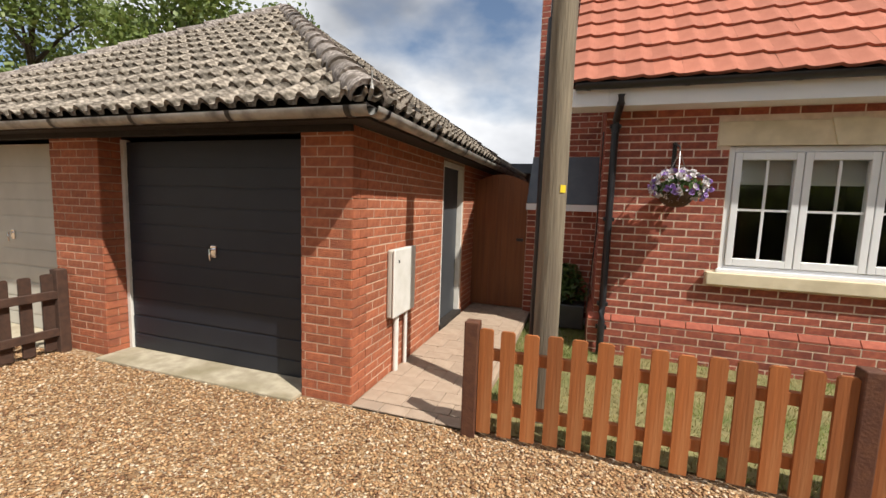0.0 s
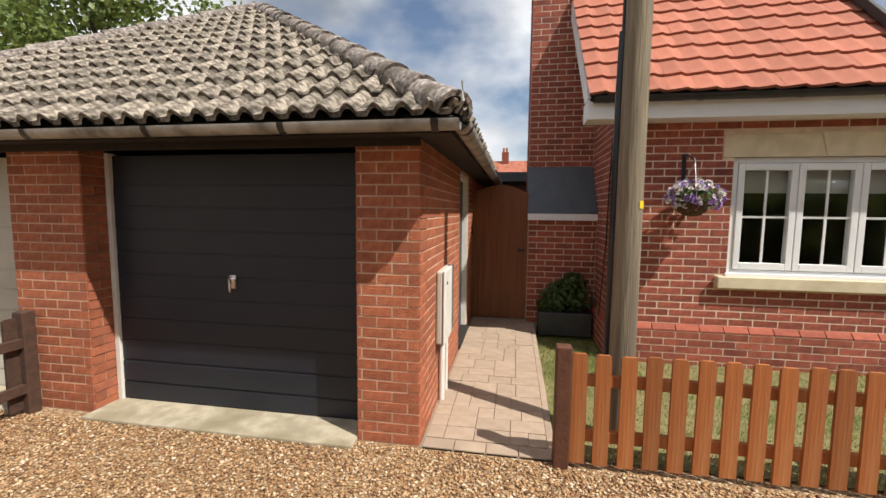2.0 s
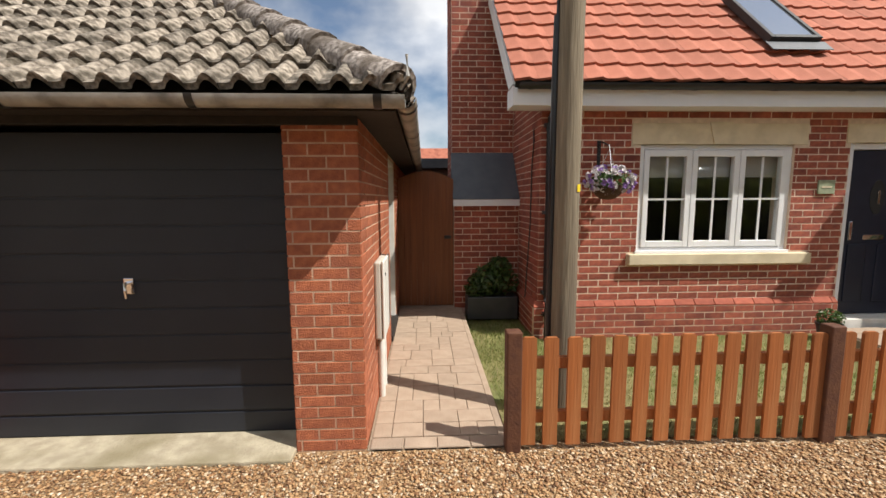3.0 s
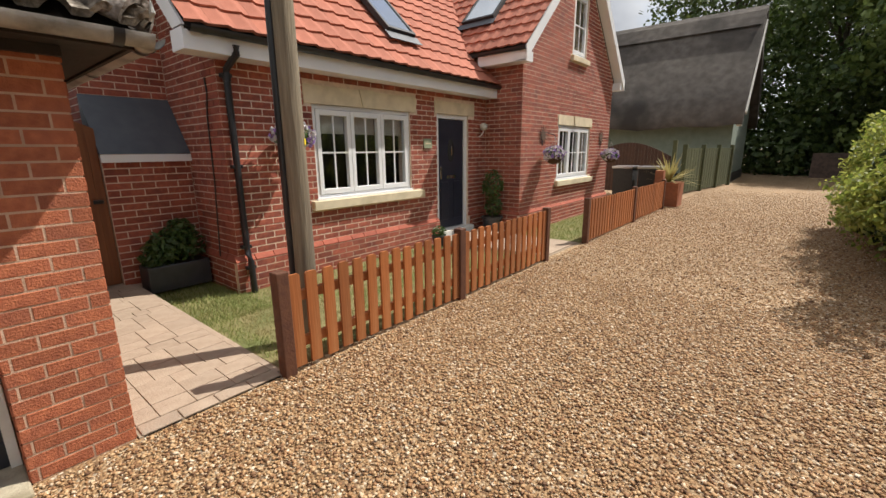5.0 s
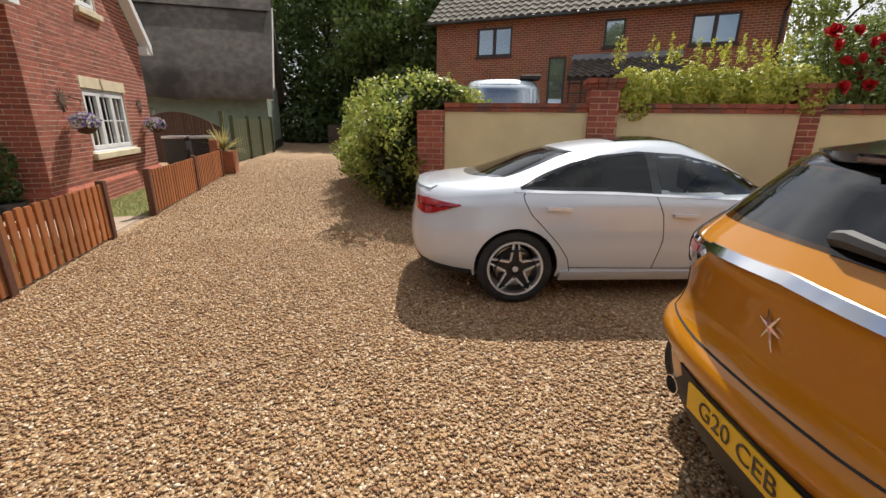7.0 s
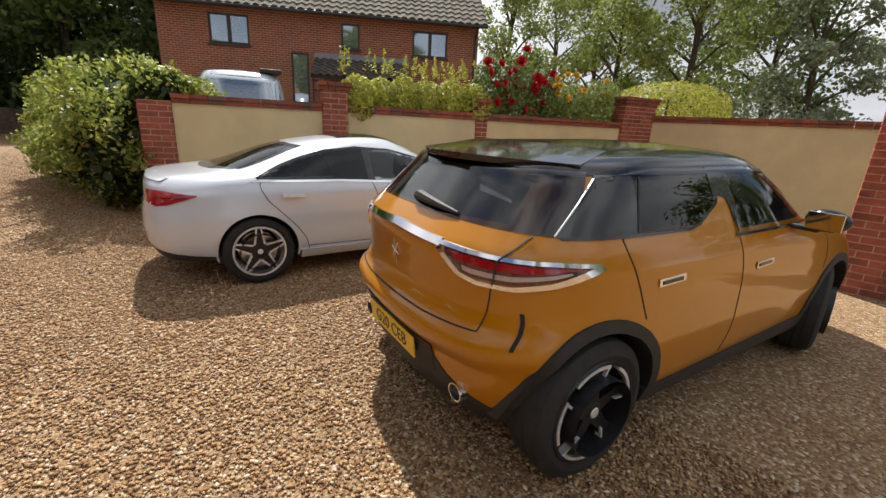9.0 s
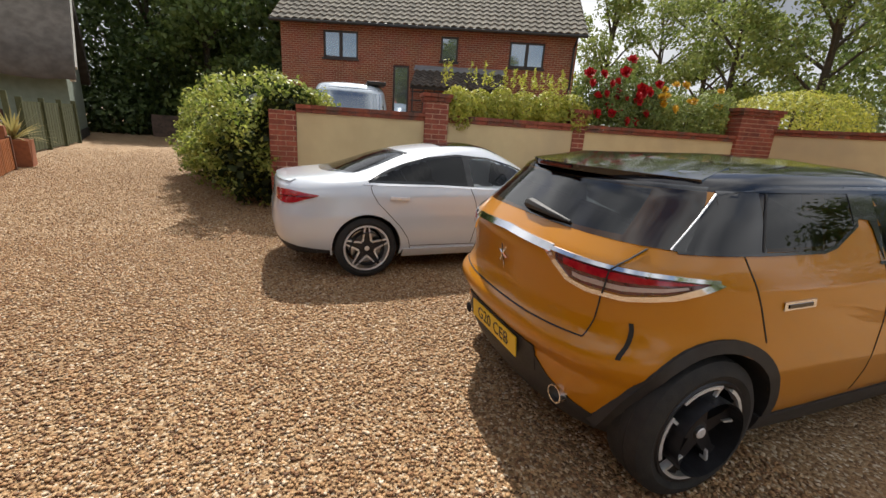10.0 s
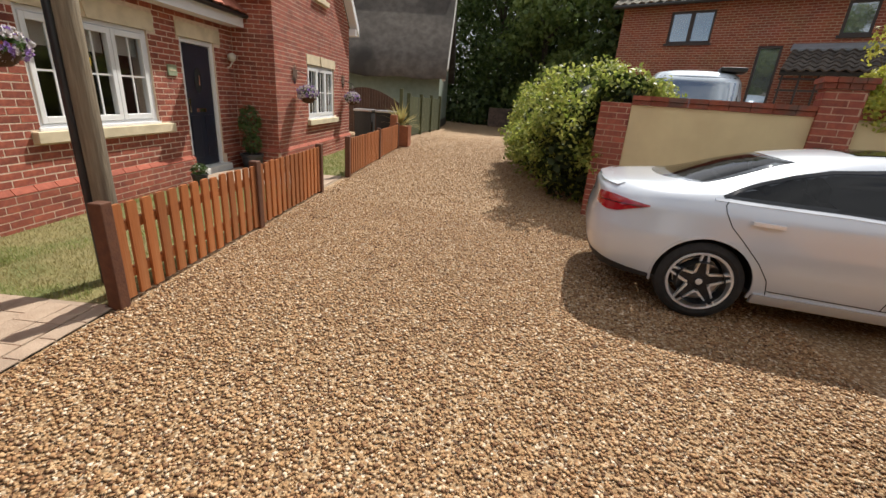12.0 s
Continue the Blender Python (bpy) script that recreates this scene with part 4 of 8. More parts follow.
pts = lawn_points(26000, -0.28, 3.72, 2.76, 4.95)
dry = np.array([noise.noise((p[0] * 1.3, p[1] * 1.3, 4)) for p in pts]) > -0.12
tagged(blades("grass", pts[~dry], 0.045, 0.006, M_GRASS, 1), "short green grass of the front lawn", "grass", kind="stuff")
tagged(blades("grass", pts[dry], 0.035, 0.006, M_GRASS_DRY, 2), "dry straw-coloured grass of the front lawn", "grass", kind="stuff")
pts = lawn_points(9000, 5.0, 10.2, 2.78, 4.1)
tagged(blades("grass", pts, 0.045, 0.008, M_GRASS, 3), "short green grass before the wing", "grass", kind="stuff")
pts = lawn_points(5000, -0.33, 0.45, 4.2, 6.0)
tagged(blades("grass", pts, 0.05, 0.007, M_GRASS, 4), "rough green grass beside the path", "grass", kind="stuff")
lawn2 = soup("lawn", [(x, y, ground_z(x, y) + 0.008) for x in [4.98 + 0.35 * i for i in range(16)] for y in [2.74 + 0.15 * j for j in range(10)]],
             [(i * 10 + j, (i + 1) * 10 + j, (i + 1) * 10 + j + 1, i * 10 + j + 1) for i in range(15) for j in range(9)], M_SOIL)
tagged(lawn2, "green lawn strip before the wing", "lawn", kind="structure")
lawn3 = soup("lawn", [(x, y, ground_z(x, y) + 0.006) for x in (-0.34, 0.05, 0.44) for y in [4.9 + 0.2 * j for j in range(7)]],
             [(i * 7 + j, (i + 1) * 7 + j, (i + 1) * 7 + j + 1, i * 7 + j + 1) for i in range(2) for j in range(6)], M_SOIL)
tagged(lawn3, "bare soil bed beside the garden gate", "bed", kind="structure")


def scatter_stones(name, n, x0, x1, y0, y1, lo, hi, seed, skip, dense):
    """Angular pebbles, eight faces each, joined."""
    r = np.random.default_rng(seed)
    p = np.stack([r.uniform(x0, x1, n), r.uniform(y0, y1, n)], 1)
    p = p[dense(p) & ~skip(p)]
    n = len(p)
    base = np.array([(1, 0, 0), (-1, 0, 0), (0, 1, 0), (0, -1, 0), (0, 0, 1), (0, 0, -1)], float)
    v = base[None] * (1 + r.uniform(-0.3, 0.3, (n, 6, 1)))
    v += r.uniform(-0.25, 0.25, (n, 6, 3))
    s = (r.uniform(0, 1, n) ** 1.6) * (hi - lo) + lo
    v *= np.stack([s, s * r.uniform(0.55, 0.9, n), s * r.uniform(0.3, 0.55, n)], 1)[:, None, :]
    a = r.uniform(0, math.tau, n)
    c, si = np.cos(a)[:, None], np.sin(a)[:, None]
    x, y = v[:, :, 0] * c - v[:, :, 1] * si, v[:, :, 0] * si + v[:, :, 1] * c
    z = v[:, :, 2] + s[:, None] * 0.14
    v = np.stack([x + p[:, :1], y + p[:, 1:], z], 2).reshape(-1, 3)
    tri = np.array([(0, 2, 4), (2, 1, 4), (1, 3, 4), (3, 0, 4), (2, 0, 5), (1, 2, 5), (3, 1, 5), (0, 3, 5)])
    f = (tri[None] + (np.arange(n) * 6)[:, None, None]).reshape(-1, 3)
    me = bpy.data.meshes.new(name)
    me.vertices.add(len(v)); me.loops.add(len(f) * 3); me.polygons.add(len(f))
    me.vertices.foreach_set("co", v.astype(np.float32).ravel())
    me.loops.foreach_set("vertex_index", f.astype(np.int32).ravel())
    me.polygons.foreach_set("loop_start", np.arange(0, len(f) * 3, 3, dtype=np.int32))
    me.update(calc_edges=True)
    me.materials.append(M_STONES)
    return tagged(new(name, me), "loose golden and brown gravel stones on the drive", "gravel", kind="stuff")


def drive_edge(p):
    """Where no gravel lies: garage sill and walls, paved path, lawn."""
    return (p[:, 1] > 2.60) & (p[:, 1] > np.where(p[:, 0] < -1.62, 2.63, np.where(p[:, 0] < -0.25, 2.70, 2.66)))


scatter_stones("gravel", 190000, -6.6, 3.2, -2.2, 2.75, 0.006, 0.018, 11, drive_edge, lambda p: rng.uniform(0, 1, len(p)) < 1.15 - 0.6 * np.clip((-4.4 - p[:, 0]) / 2.5, 0, 1))
scatter_stones("gravel", 70000, 2.5, 17.0, -1.6, 2.75, 0.009, 0.019, 12, drive_edge, lambda p: (p[:, 0] > 3.2) & (rng.uniform(0, 1, len(p)) < 1.1 - np.clip((p[:, 0] - 5) / 11, 0, 1)))

# ---- paving ----
def pavers(parent, x0, x1, y0, y1, kinds):
    """Blocks of a few sizes, in courses across the path, each a piece of its own."""
    meshes = {}
    y = y0
    while y < y1 - 0.05:
        d = random.choice((0.16, 0.16, 0.24)) if kinds == "blocks" else 0.45
        d = min(d, y1 - y)
        x = x0
        while x < x1 - 0.02:
            w = random.choice((0.12, 0.16, 0.20, 0.24)) if kinds == "blocks" else 0.6
            if x1 - x - w < 0.09:
                w = x1 - x
            key = (round(w, 3), round(d, 3))
            if key not in meshes:
                meshes[key] = mesh_of("paver", boxes((0.002, key[0] - 0.002, 0.002, key[1] - 0.002, -0.05, 0.016), bevel=0.003), M_PAVER)
            part("paver", meshes[key], M_PAVER, parent, m=pose(x, y, random.uniform(-0.002, 0.003), random.uniform(-0.4, 0.4), random.uniform(-0.4, 0.4), 0))
            x += w
        y += d


pavers(pavement, GX1 + 0.02, -0.36, 2.84, 6.6, "blocks")
for i in range(4):
    part("edging_block", boxes((GX1 + 0.02 + i * 0.205, GX1 + 0.22 + i * 0.205, 2.72, 2.83, -0.05, 0.016), bevel=0.006), M_PAVER, pavement)
part("edging_strip", boxes((-0.36, -0.31, 2.78, 6.0, -0.06, 0.012), bevel=0.006), M_PAVER, pavement, "narrow block edging")
pavers(step, 3.77, 4.94, 2.78, 4.78, "slabs")

# ---- rendered garden wall ----
WO, WD = (3.7, -1.35), (-0.41, -0.91)
gw = Face(*WO, *WD, -0.91, 0.41)
wall_garden = thing("wall_garden", "cream rendered garden wall with red brick piers and coping", "wall", kind="structure")
PIERS = [(0.0, 0.40, 1.64, 0.03), (2.39, 2.77, 1.93, 0.07), (5.02, 5.24, 1.86, 0.03), (8.34, 9.2, 2.12, 0.07)]
M_COPING = mat("brick_coping", (0.30, 0.085, 0.045), (0.23, 0.06, 0.035), 0.9, scale=18, bump=0.6, bump_scale=70, c3=(0.14, 0.08, 0.06), scale3=5, vary=0.2)
for (a0, a1, h, d), (b0, b1, h2, d2) in zip(PIERS, PIERS[1:]):
    bm = bmesh.new()
    z = 1.62 if a0 < 8 else 1.66
    gw.box(bm, a1 + 0.001, b0 - 0.001, -0.2, 0.0, -0.1, z)
    part("render_panel", bm, M_RENDER, wall_garden, "cream rendered panel")
    u = a1
    while u < b0 - 0.02:
        e = min(u + 0.225, b0)
        for zz, out in ((z, 0.025), (z + 0.062, 0.045)):
            bm = bmesh.new()
            gw.box(bm, u + 0.003, e - 0.003, -0.225 - out / 2, out + random.uniform(-0.004, 0.004), zz + 0.002, zz + 0.058)
            part("coping_brick", bm, M_COPING, wall_garden)
        u = e
for a0, a1, h, d in PIERS:
    bm = bmesh.new()
    gw.box(bm, a0 + 0.008, a1 - 0.008, -0.26, d - 0.004, -0.1, h)
    part("pier_core", bm, M_MORTAR_OLD, wall_garden)
    ALL_BRICKS.append((Face(*gw.at(a0, d, 0)[:2], *gw.u, *gw.n), cells(0, a1 - a0, 0, h, []), M_BRICK_NEW, wall_garden, lambda u, z: False))
    for uu, sgn in ((a0, -1), (a1, 1)):
        q = gw.at(uu, d, 0)
        ALL_BRICKS.append((Face(q[0], q[1], -gw.n[0], -gw.n[1], sgn * gw.u[0], sgn * gw.u[1]), cells(0, 0.28 + d, 0, h, []), M_BRICK_NEW, wall_garden, None))
    if h > 1.7:
        for k, (o, t) in enumerate(((0.03, 0.0), (0.055, 0.062))):
            n = max(round((a1 - a0 + 2 * o) / 0.11), 2)
            for i in range(n):
                w = (a1 - a0 + 2 * o) / n
                bm = bmesh.new()
                gw.box(bm, a0 - o + i * w + 0.004, a0 - o + (i + 1) * w - 0.004, -0.28 - o, d + o, h + t + 0.003, h + t + 0.06)
                part("cap_brick", bm, M_COPING, wall_garden)
# return wall beyond the broad pier
q = gw.at(9.05, -0.16, 0)
rw = Face(q[0], q[1], -1.0, 0.0, 0.0, 1.0)
wall_return = thing("wall_return", "cream rendered return wall with a red brick coping", "wall", kind="structure")
bm = bmesh.new()
rw.box(bm, 0.0, 5.2, -0.2, 0.0, -0.1, 1.79)
part("render_panel", bm, M_RENDER, wall_return, "cream rendered panel")
for k in range(23):
    for zz, out in ((1.79, 0.025), (1.852, 0.045)):
        bm = bmesh.new()
        rw.box(bm, k * 0.225 + 0.003, k * 0.225 + 0.222, -0.225 - out / 2, out + random.uniform(-0.004, 0.004), zz + 0.002, zz + 0.058)
        part("coping_brick", bm, M_COPING, wall_return)
# brick gate pier ahead of the return wall
wall_pier = thing("wall_pier", "red brick gate pier standing on the gravel", "wall", kind="structure")
pf = Face(-3.47, -6.02, -1.0, 0.0, 0.0, 1.0)
bm = bmesh.new()
pf.box(bm, 0.008, 0.442, -0.44, -0.004, -0.1, 2.16)
part("pier_core", bm, M_MORTAR_OLD, wall_pier)
ALL_BRICKS.append((pf, cells(0, 0.45, 0, 2.16, []), M_BRICK_NEW, wall_pier, lambda u, z: False))
ALL_BRICKS.append((Face(-3.47, -6.02, 0.0, -1.0, 1.0, 0.0), cells(0, 0.45, 0, 2.16, []), M_BRICK_NEW, wall_pier, None))
for k in range(5):
    bm = bmesh.new()
    pf.box(bm, -0.03 + k * 0.102 + 0.003, -0.03 + (k + 1) * 0.102 - 0.003, -0.48, 0.03, 2.163, 2.22)
    part("cap_brick", bm, M_COPING, wall_pier)
gate_side = thing("drive_gate", "dark timber drive gate hung beside the brick pier", "gate", kind="")
for k in range(8):
    bm = bmesh.new()
    pf.box(bm, 0.475 + k * 0.122, 0.475 + k * 0.122 + 0.118, -0.20, -0.178, 0.0 if k in (0, 7) else 0.05, 1.75)
    part("board", bm, M_DARK_TIMBER, gate_side)
for zz in (0.3, 1.4):
    bm = bmesh.new()
    pf.box(bm, 0.475, 1.445, -0.178, -0.14, zz, zz + 0.1)
    part("rail", bm, M_DARK_TIMBER, gate_side)

# ---- cars ----
def paint_mat(name, c, flake=0.0, rough=0.35, coat=1.0, spec=0.5):
    m = mat(name, c, tuple(k * 0.96 for k in c), rough, flake, scale=2.0, coat=coat)
    m.node_tree.nodes["Principled BSDF"].inputs["Specular IOR Level"].default_value = spec
    return m


M_CAR_WHITE = paint_mat("white_car_paint", (0.60, 0.64, 0.70), 0.12, 0.30)
M_CAR_AMBER = paint_mat("amber_car_paint", (0.47, 0.182, 0.0), 0.0, 0.30, 0.85, 0.25)
M_CAR_BLACK = paint_mat("gloss_black_car_paint", (0.007, 0.007, 0.009), 0.0, 0.12, 0.35)
M_CLAD = mat("black_cladding_plastic", (0.018, 0.018, 0.02), (0.026, 0.026, 0.028), 0.6, scale=20, bump=0.15, bump_scale=300)
M_TYRE = mat("tyre_rubber", (0.014, 0.014, 0.015), (0.024, 0.023, 0.022), 0.8, scale=20, bump=0.3, bump_scale=120)
M_ALLOY = mat("silver_alloy", (0.80, 0.80, 0.81), (0.72, 0.72, 0.73), 0.3, 0.35, scale=20)
M_ALLOY_DARK = mat("dark_alloy", (0.03, 0.03, 0.034), (0.04, 0.04, 0.045), 0.4, 0.6, scale=20)
M_LAMP_RED = mat("red_lamp_lens", (0.30, 0.004, 0.012), (0.42, 0.01, 0.02), 0.08, scale=60, coat=1.0)
M_LAMP_DARK = mat("smoked_lamp_lens", (0.06, 0.006, 0.01), (0.10, 0.01, 0.015), 0.08, scale=40, coat=1.0)
M_LAMP_CLEAR = mat("clear_lamp_lens", (0.42, 0.34, 0.34), (0.5, 0.42, 0.42), 0.1, scale=60, coat=1.0)
M_PLATE_Y = mat("yellow_plate", (0.80, 0.52, 0.02), None, 0.35, scale=4)
M_SEAT = mat("dark_seat_fabric", (0.03, 0.03, 0.033), (0.045, 0.045, 0.05), 0.85, scale=30, bump=0.2)
M_SEAT_PALE = mat("pale_seat_fabric", (0.30, 0.34, 0.33), (0.24, 0.28, 0.28), 0.85, scale=30, bump=0.2)
M_TINT = glass_mat("tinted_glass", (0.012, 0.014, 0.017), ior=1.42)
M_TINT_REAR = glass_mat("tinted_rear_screen_glass", (0.012, 0.014, 0.017), ior=1.75)
M_CAR_GLASS = glass_mat("car_glass", (0.62, 0.68, 0.66))


class Shell:
    """A car body as level slices: at each height z its rear and front ends, half width and squareness."""
    def __init__(self, rear, front, width, square, bow=0.0):
        self.bow = bow
        self.tab = [np.array(sorted(t)) for t in (rear, front, width, square)]
        self.zs = np.linspace(self.tab[2][0, 0], self.tab[2][-1, 0], 400)
        self.fine = []
        for t in self.tab:
            y = np.interp(self.zs, t[:, 0], t[:, 1])
            k = np.ones(13) / 13
            self.fine.append(np.convolve(np.pad(y, 6, mode="edge"), k, mode="valid"))

    def get(self, z):
        return [float(np.interp(z, self.zs, f)) for f in self.fine]

    def bend(self, p):
        """The tail is bowed in plan: its corners lie further forward than its middle."""
        r, f, w, n = self.get(p[2])
        k = max(1 - max(p[0] - r, 0) / 0.75, 0)
        return (p[0] + self.bow * min(abs(p[1]) / w, 1) ** 2 * k * k, p[1], p[2])

    def side(self, x, z, s=-1, off=0.0):
        r, f, w, n = self.get(z)
        c, a = (r + f) / 2, (f - r) / 2
        k = min(abs((x - c) / a), 0.9995)
        return self.bend((x, s * (w * (1 - k ** n) ** (1 / n) + off), z))

    def back(self, y, z, off=0.0):
        r, f, w, n = self.get(z)
        c, a = (r + f) / 2, (f - r) / 2
        k = min(abs(y / w), 0.9995)
        return self.bend((c - a * (1 - k ** n) ** (1 / n) - off, y, z))

    def wrap(self, q, z, off=0.0):
        """q: 0 at the middle of the tail, to 1 at mid-car on the right (-y) side, -1 on the left."""
        r, f, w, n = self.get(z)
        c, a = (r + f) / 2, (f - r) / 2
        t = q * math.pi / 2
        k = (abs(math.cos(t)) ** n + abs(math.sin(t)) ** n) ** (-1 / n)
        return self.bend((c - (a + off) * math.cos(t) * k, -(w + off) * math.sin(t) * k, z))

    def top(self, x, y, off=0.0):
        """The highest point of the skin over (x, y)."""
        for z in np.linspace(self.zs[-1], 0.9, 260):
            r, f, w, n = self.get(z)
            if abs((x - (r + f) / 2) / ((f - r) / 2)) ** n + abs(y / w) ** n <= 1:
                return (x, y, float(z) + off)
        return (x, y, 0.9 + off)

    def body(self, z0, z1, wheels, radius, holes=()):
        """The skin between two heights, open at the wheel arches and the windows."""
        zs = np.concatenate([np.linspace(z0, z1 - 0.06, 56), np.linspace(z1 - 0.055, z1, 12)])
        cols = 132
        grid = []
        for z in zs:
            r, f, w, n = self.get(z)
            c, a = (r + f) / 2, (f - r) / 2
            row = []
            for i in range(cols):
                # even along the sides, dense round the corners
                p = i / cols * 4
                k, g = int(p), p - int(p)
                if k % 2 == 0:
                    x = c + a * 0.93 * (1 - 2 * g) * (1 if k == 0 else -1)
                    y = w * (1 - abs((x - c) / a) ** n) ** (1 / n) * (1 if k == 0 else -1)
                else:
                    lim = (1 - 0.93 ** n) ** (1 / n)
                    y = w * lim * (1 - 2 * g) * (1 if k == 1 else -1)
                    x = c - a * (1 - abs(y / w) ** n) ** (1 / n) * (1 if k == 1 else -1)
                row.append([x, y, float(z)])
            grid.append(row)
        inside = set()
        for j, row in enumerate(grid):
            for i, p in enumerate(row):
                if abs(p[1]) > 0.55:
                    for wx, wz in wheels:
                        if math.hypot(p[0] - wx, p[2] - wz) < radius:
                            inside.add((j, i))
        faces, used = [], set()
        for j in range(len(zs) - 1):
            for i in range(cols):
                q = [(j, i), (j, (i + 1) % cols), (j + 1, (i + 1) % cols), (j + 1, i)]
                if all(k in inside for k in q):
                    continue
                mid = [sum(grid[a][b][k] for a, b in q) / 4 for k in range(3)]
                if any(h(*mid) for h in holes):
                    continue
                faces.append(q)
                used.update(q)
        for j, i in inside & used:
            p = grid[j][i]
            wx, wz = min(wheels, key=lambda w: math.hypot(p[0] - w[0], p[2] - w[1]))
            d = max(math.hypot(p[0] - wx, p[2] - wz), 1e-4)
            nx, nz = wx + (p[0] - wx) * radius / d, wz + (p[2] - wz) * radius / d
            grid[j][i] = list(self.side(nx, max(nz, z0), 1 if p[1] > 0 else -1))
        bm = bmesh.new()
        vs = {k: bm.verts.new(grid[k[0]][k[1]] if k in inside else self.bend(grid[k[0]][k[1]])) for k in used}
        for q in faces:
            bm.faces.new([vs[k] for k in q])
        top = [vs[(len(zs) - 1, i)] for i in range(cols) if (len(zs) - 1, i) in vs]
        if len(top) == cols:
            bm.faces.new(top)
        return bm


def patch(point, a0, a1, lo, hi, na=20, nb=8, thick=0.006, off=0.004):
    """A thin curved plate on a skin: point(a, b, off); lo and hi give b for each a."""
    bm = bmesh.new()
    rows = {}
    for lay, o in ((0, off - thick), (1, off)):
        for i in range(na + 1):
            a = a0 + (a1 - a0) * i / na
            for j in range(nb + 1):
                b = lo(a) + (hi(a) - lo(a)) * j / nb
                rows[lay, i, j] = bm.verts.new(point(a, b, o))
    for i in range(na):
        for j in range(nb):
            bm.faces.new([rows[1, i, j], rows[1, i + 1, j], rows[1, i + 1, j + 1], rows[1, i, j + 1]])
    for i in range(na):
        for j in (0, nb):
            bm.faces.new([rows[0, i, j], rows[0, i + 1, j], rows[1, i + 1, j], rows[1, i, j]])
    for j in range(nb):
        for i in (0, na):
            bm.faces.new([rows[0, i, j], rows[0, i, j + 1], rows[1, i, j + 1], rows[1, i, j]])
    return bm


def strip(point, pts, w, off=0.003, thick=0.004, steps=6):
    """A narrow band on a skin through points (a, b)."""
    dense = []
    for p, q in zip(pts, pts[1:]):
        dense += [(p[0] + (q[0] - p[0]) * k / steps, p[1] + (q[1] - p[1]) * k / steps) for k in range(steps)]
    dense.append(pts[-1])
    bm, rings = bmesh.new(), []
    for i, p in enumerate(dense):
        a, b = dense[max(i - 1, 0)], dense[min(i + 1, len(dense) - 1)]
        d = math.hypot(b[0] - a[0], b[1] - a[1]) or 1
        nx, ny = -(b[1] - a[1]) / d * w / 2, (b[0] - a[0]) / d * w / 2
        rings.append([bm.verts.new(point(p[0] + s * nx, p[1] + s * ny, o)) for s, o in ((-1, off - thick), (-1, off), (1, off), (1, off - thick))])
    for r, s in zip(rings, rings[1:]):
        for k in range(3):
            bm.faces.new((r[k], r[k + 1], s[k + 1], s[k]))
    return bm


def curve(*pts):
    xs, ys = [p[0] for p in pts], [p[1] for p in pts]
    return lambda x: float(np.interp(x, xs, ys))


def lathe(profile, seg=40):
    """A ring about y: profile of (radius, y)."""
    bm = bmesh.new()
    rings = [[bm.verts.new((r * math.cos(k * math.tau / seg), y, r * math.sin(k * math.tau / seg))) for k in range(seg)] for r, y in profile]
    for a, b in zip(rings, rings[1:]):
        for k in range(seg):
            bm.faces.new((a[k], a[(k + 1) % seg], b[(k + 1) % seg], b[k]))
    return bm


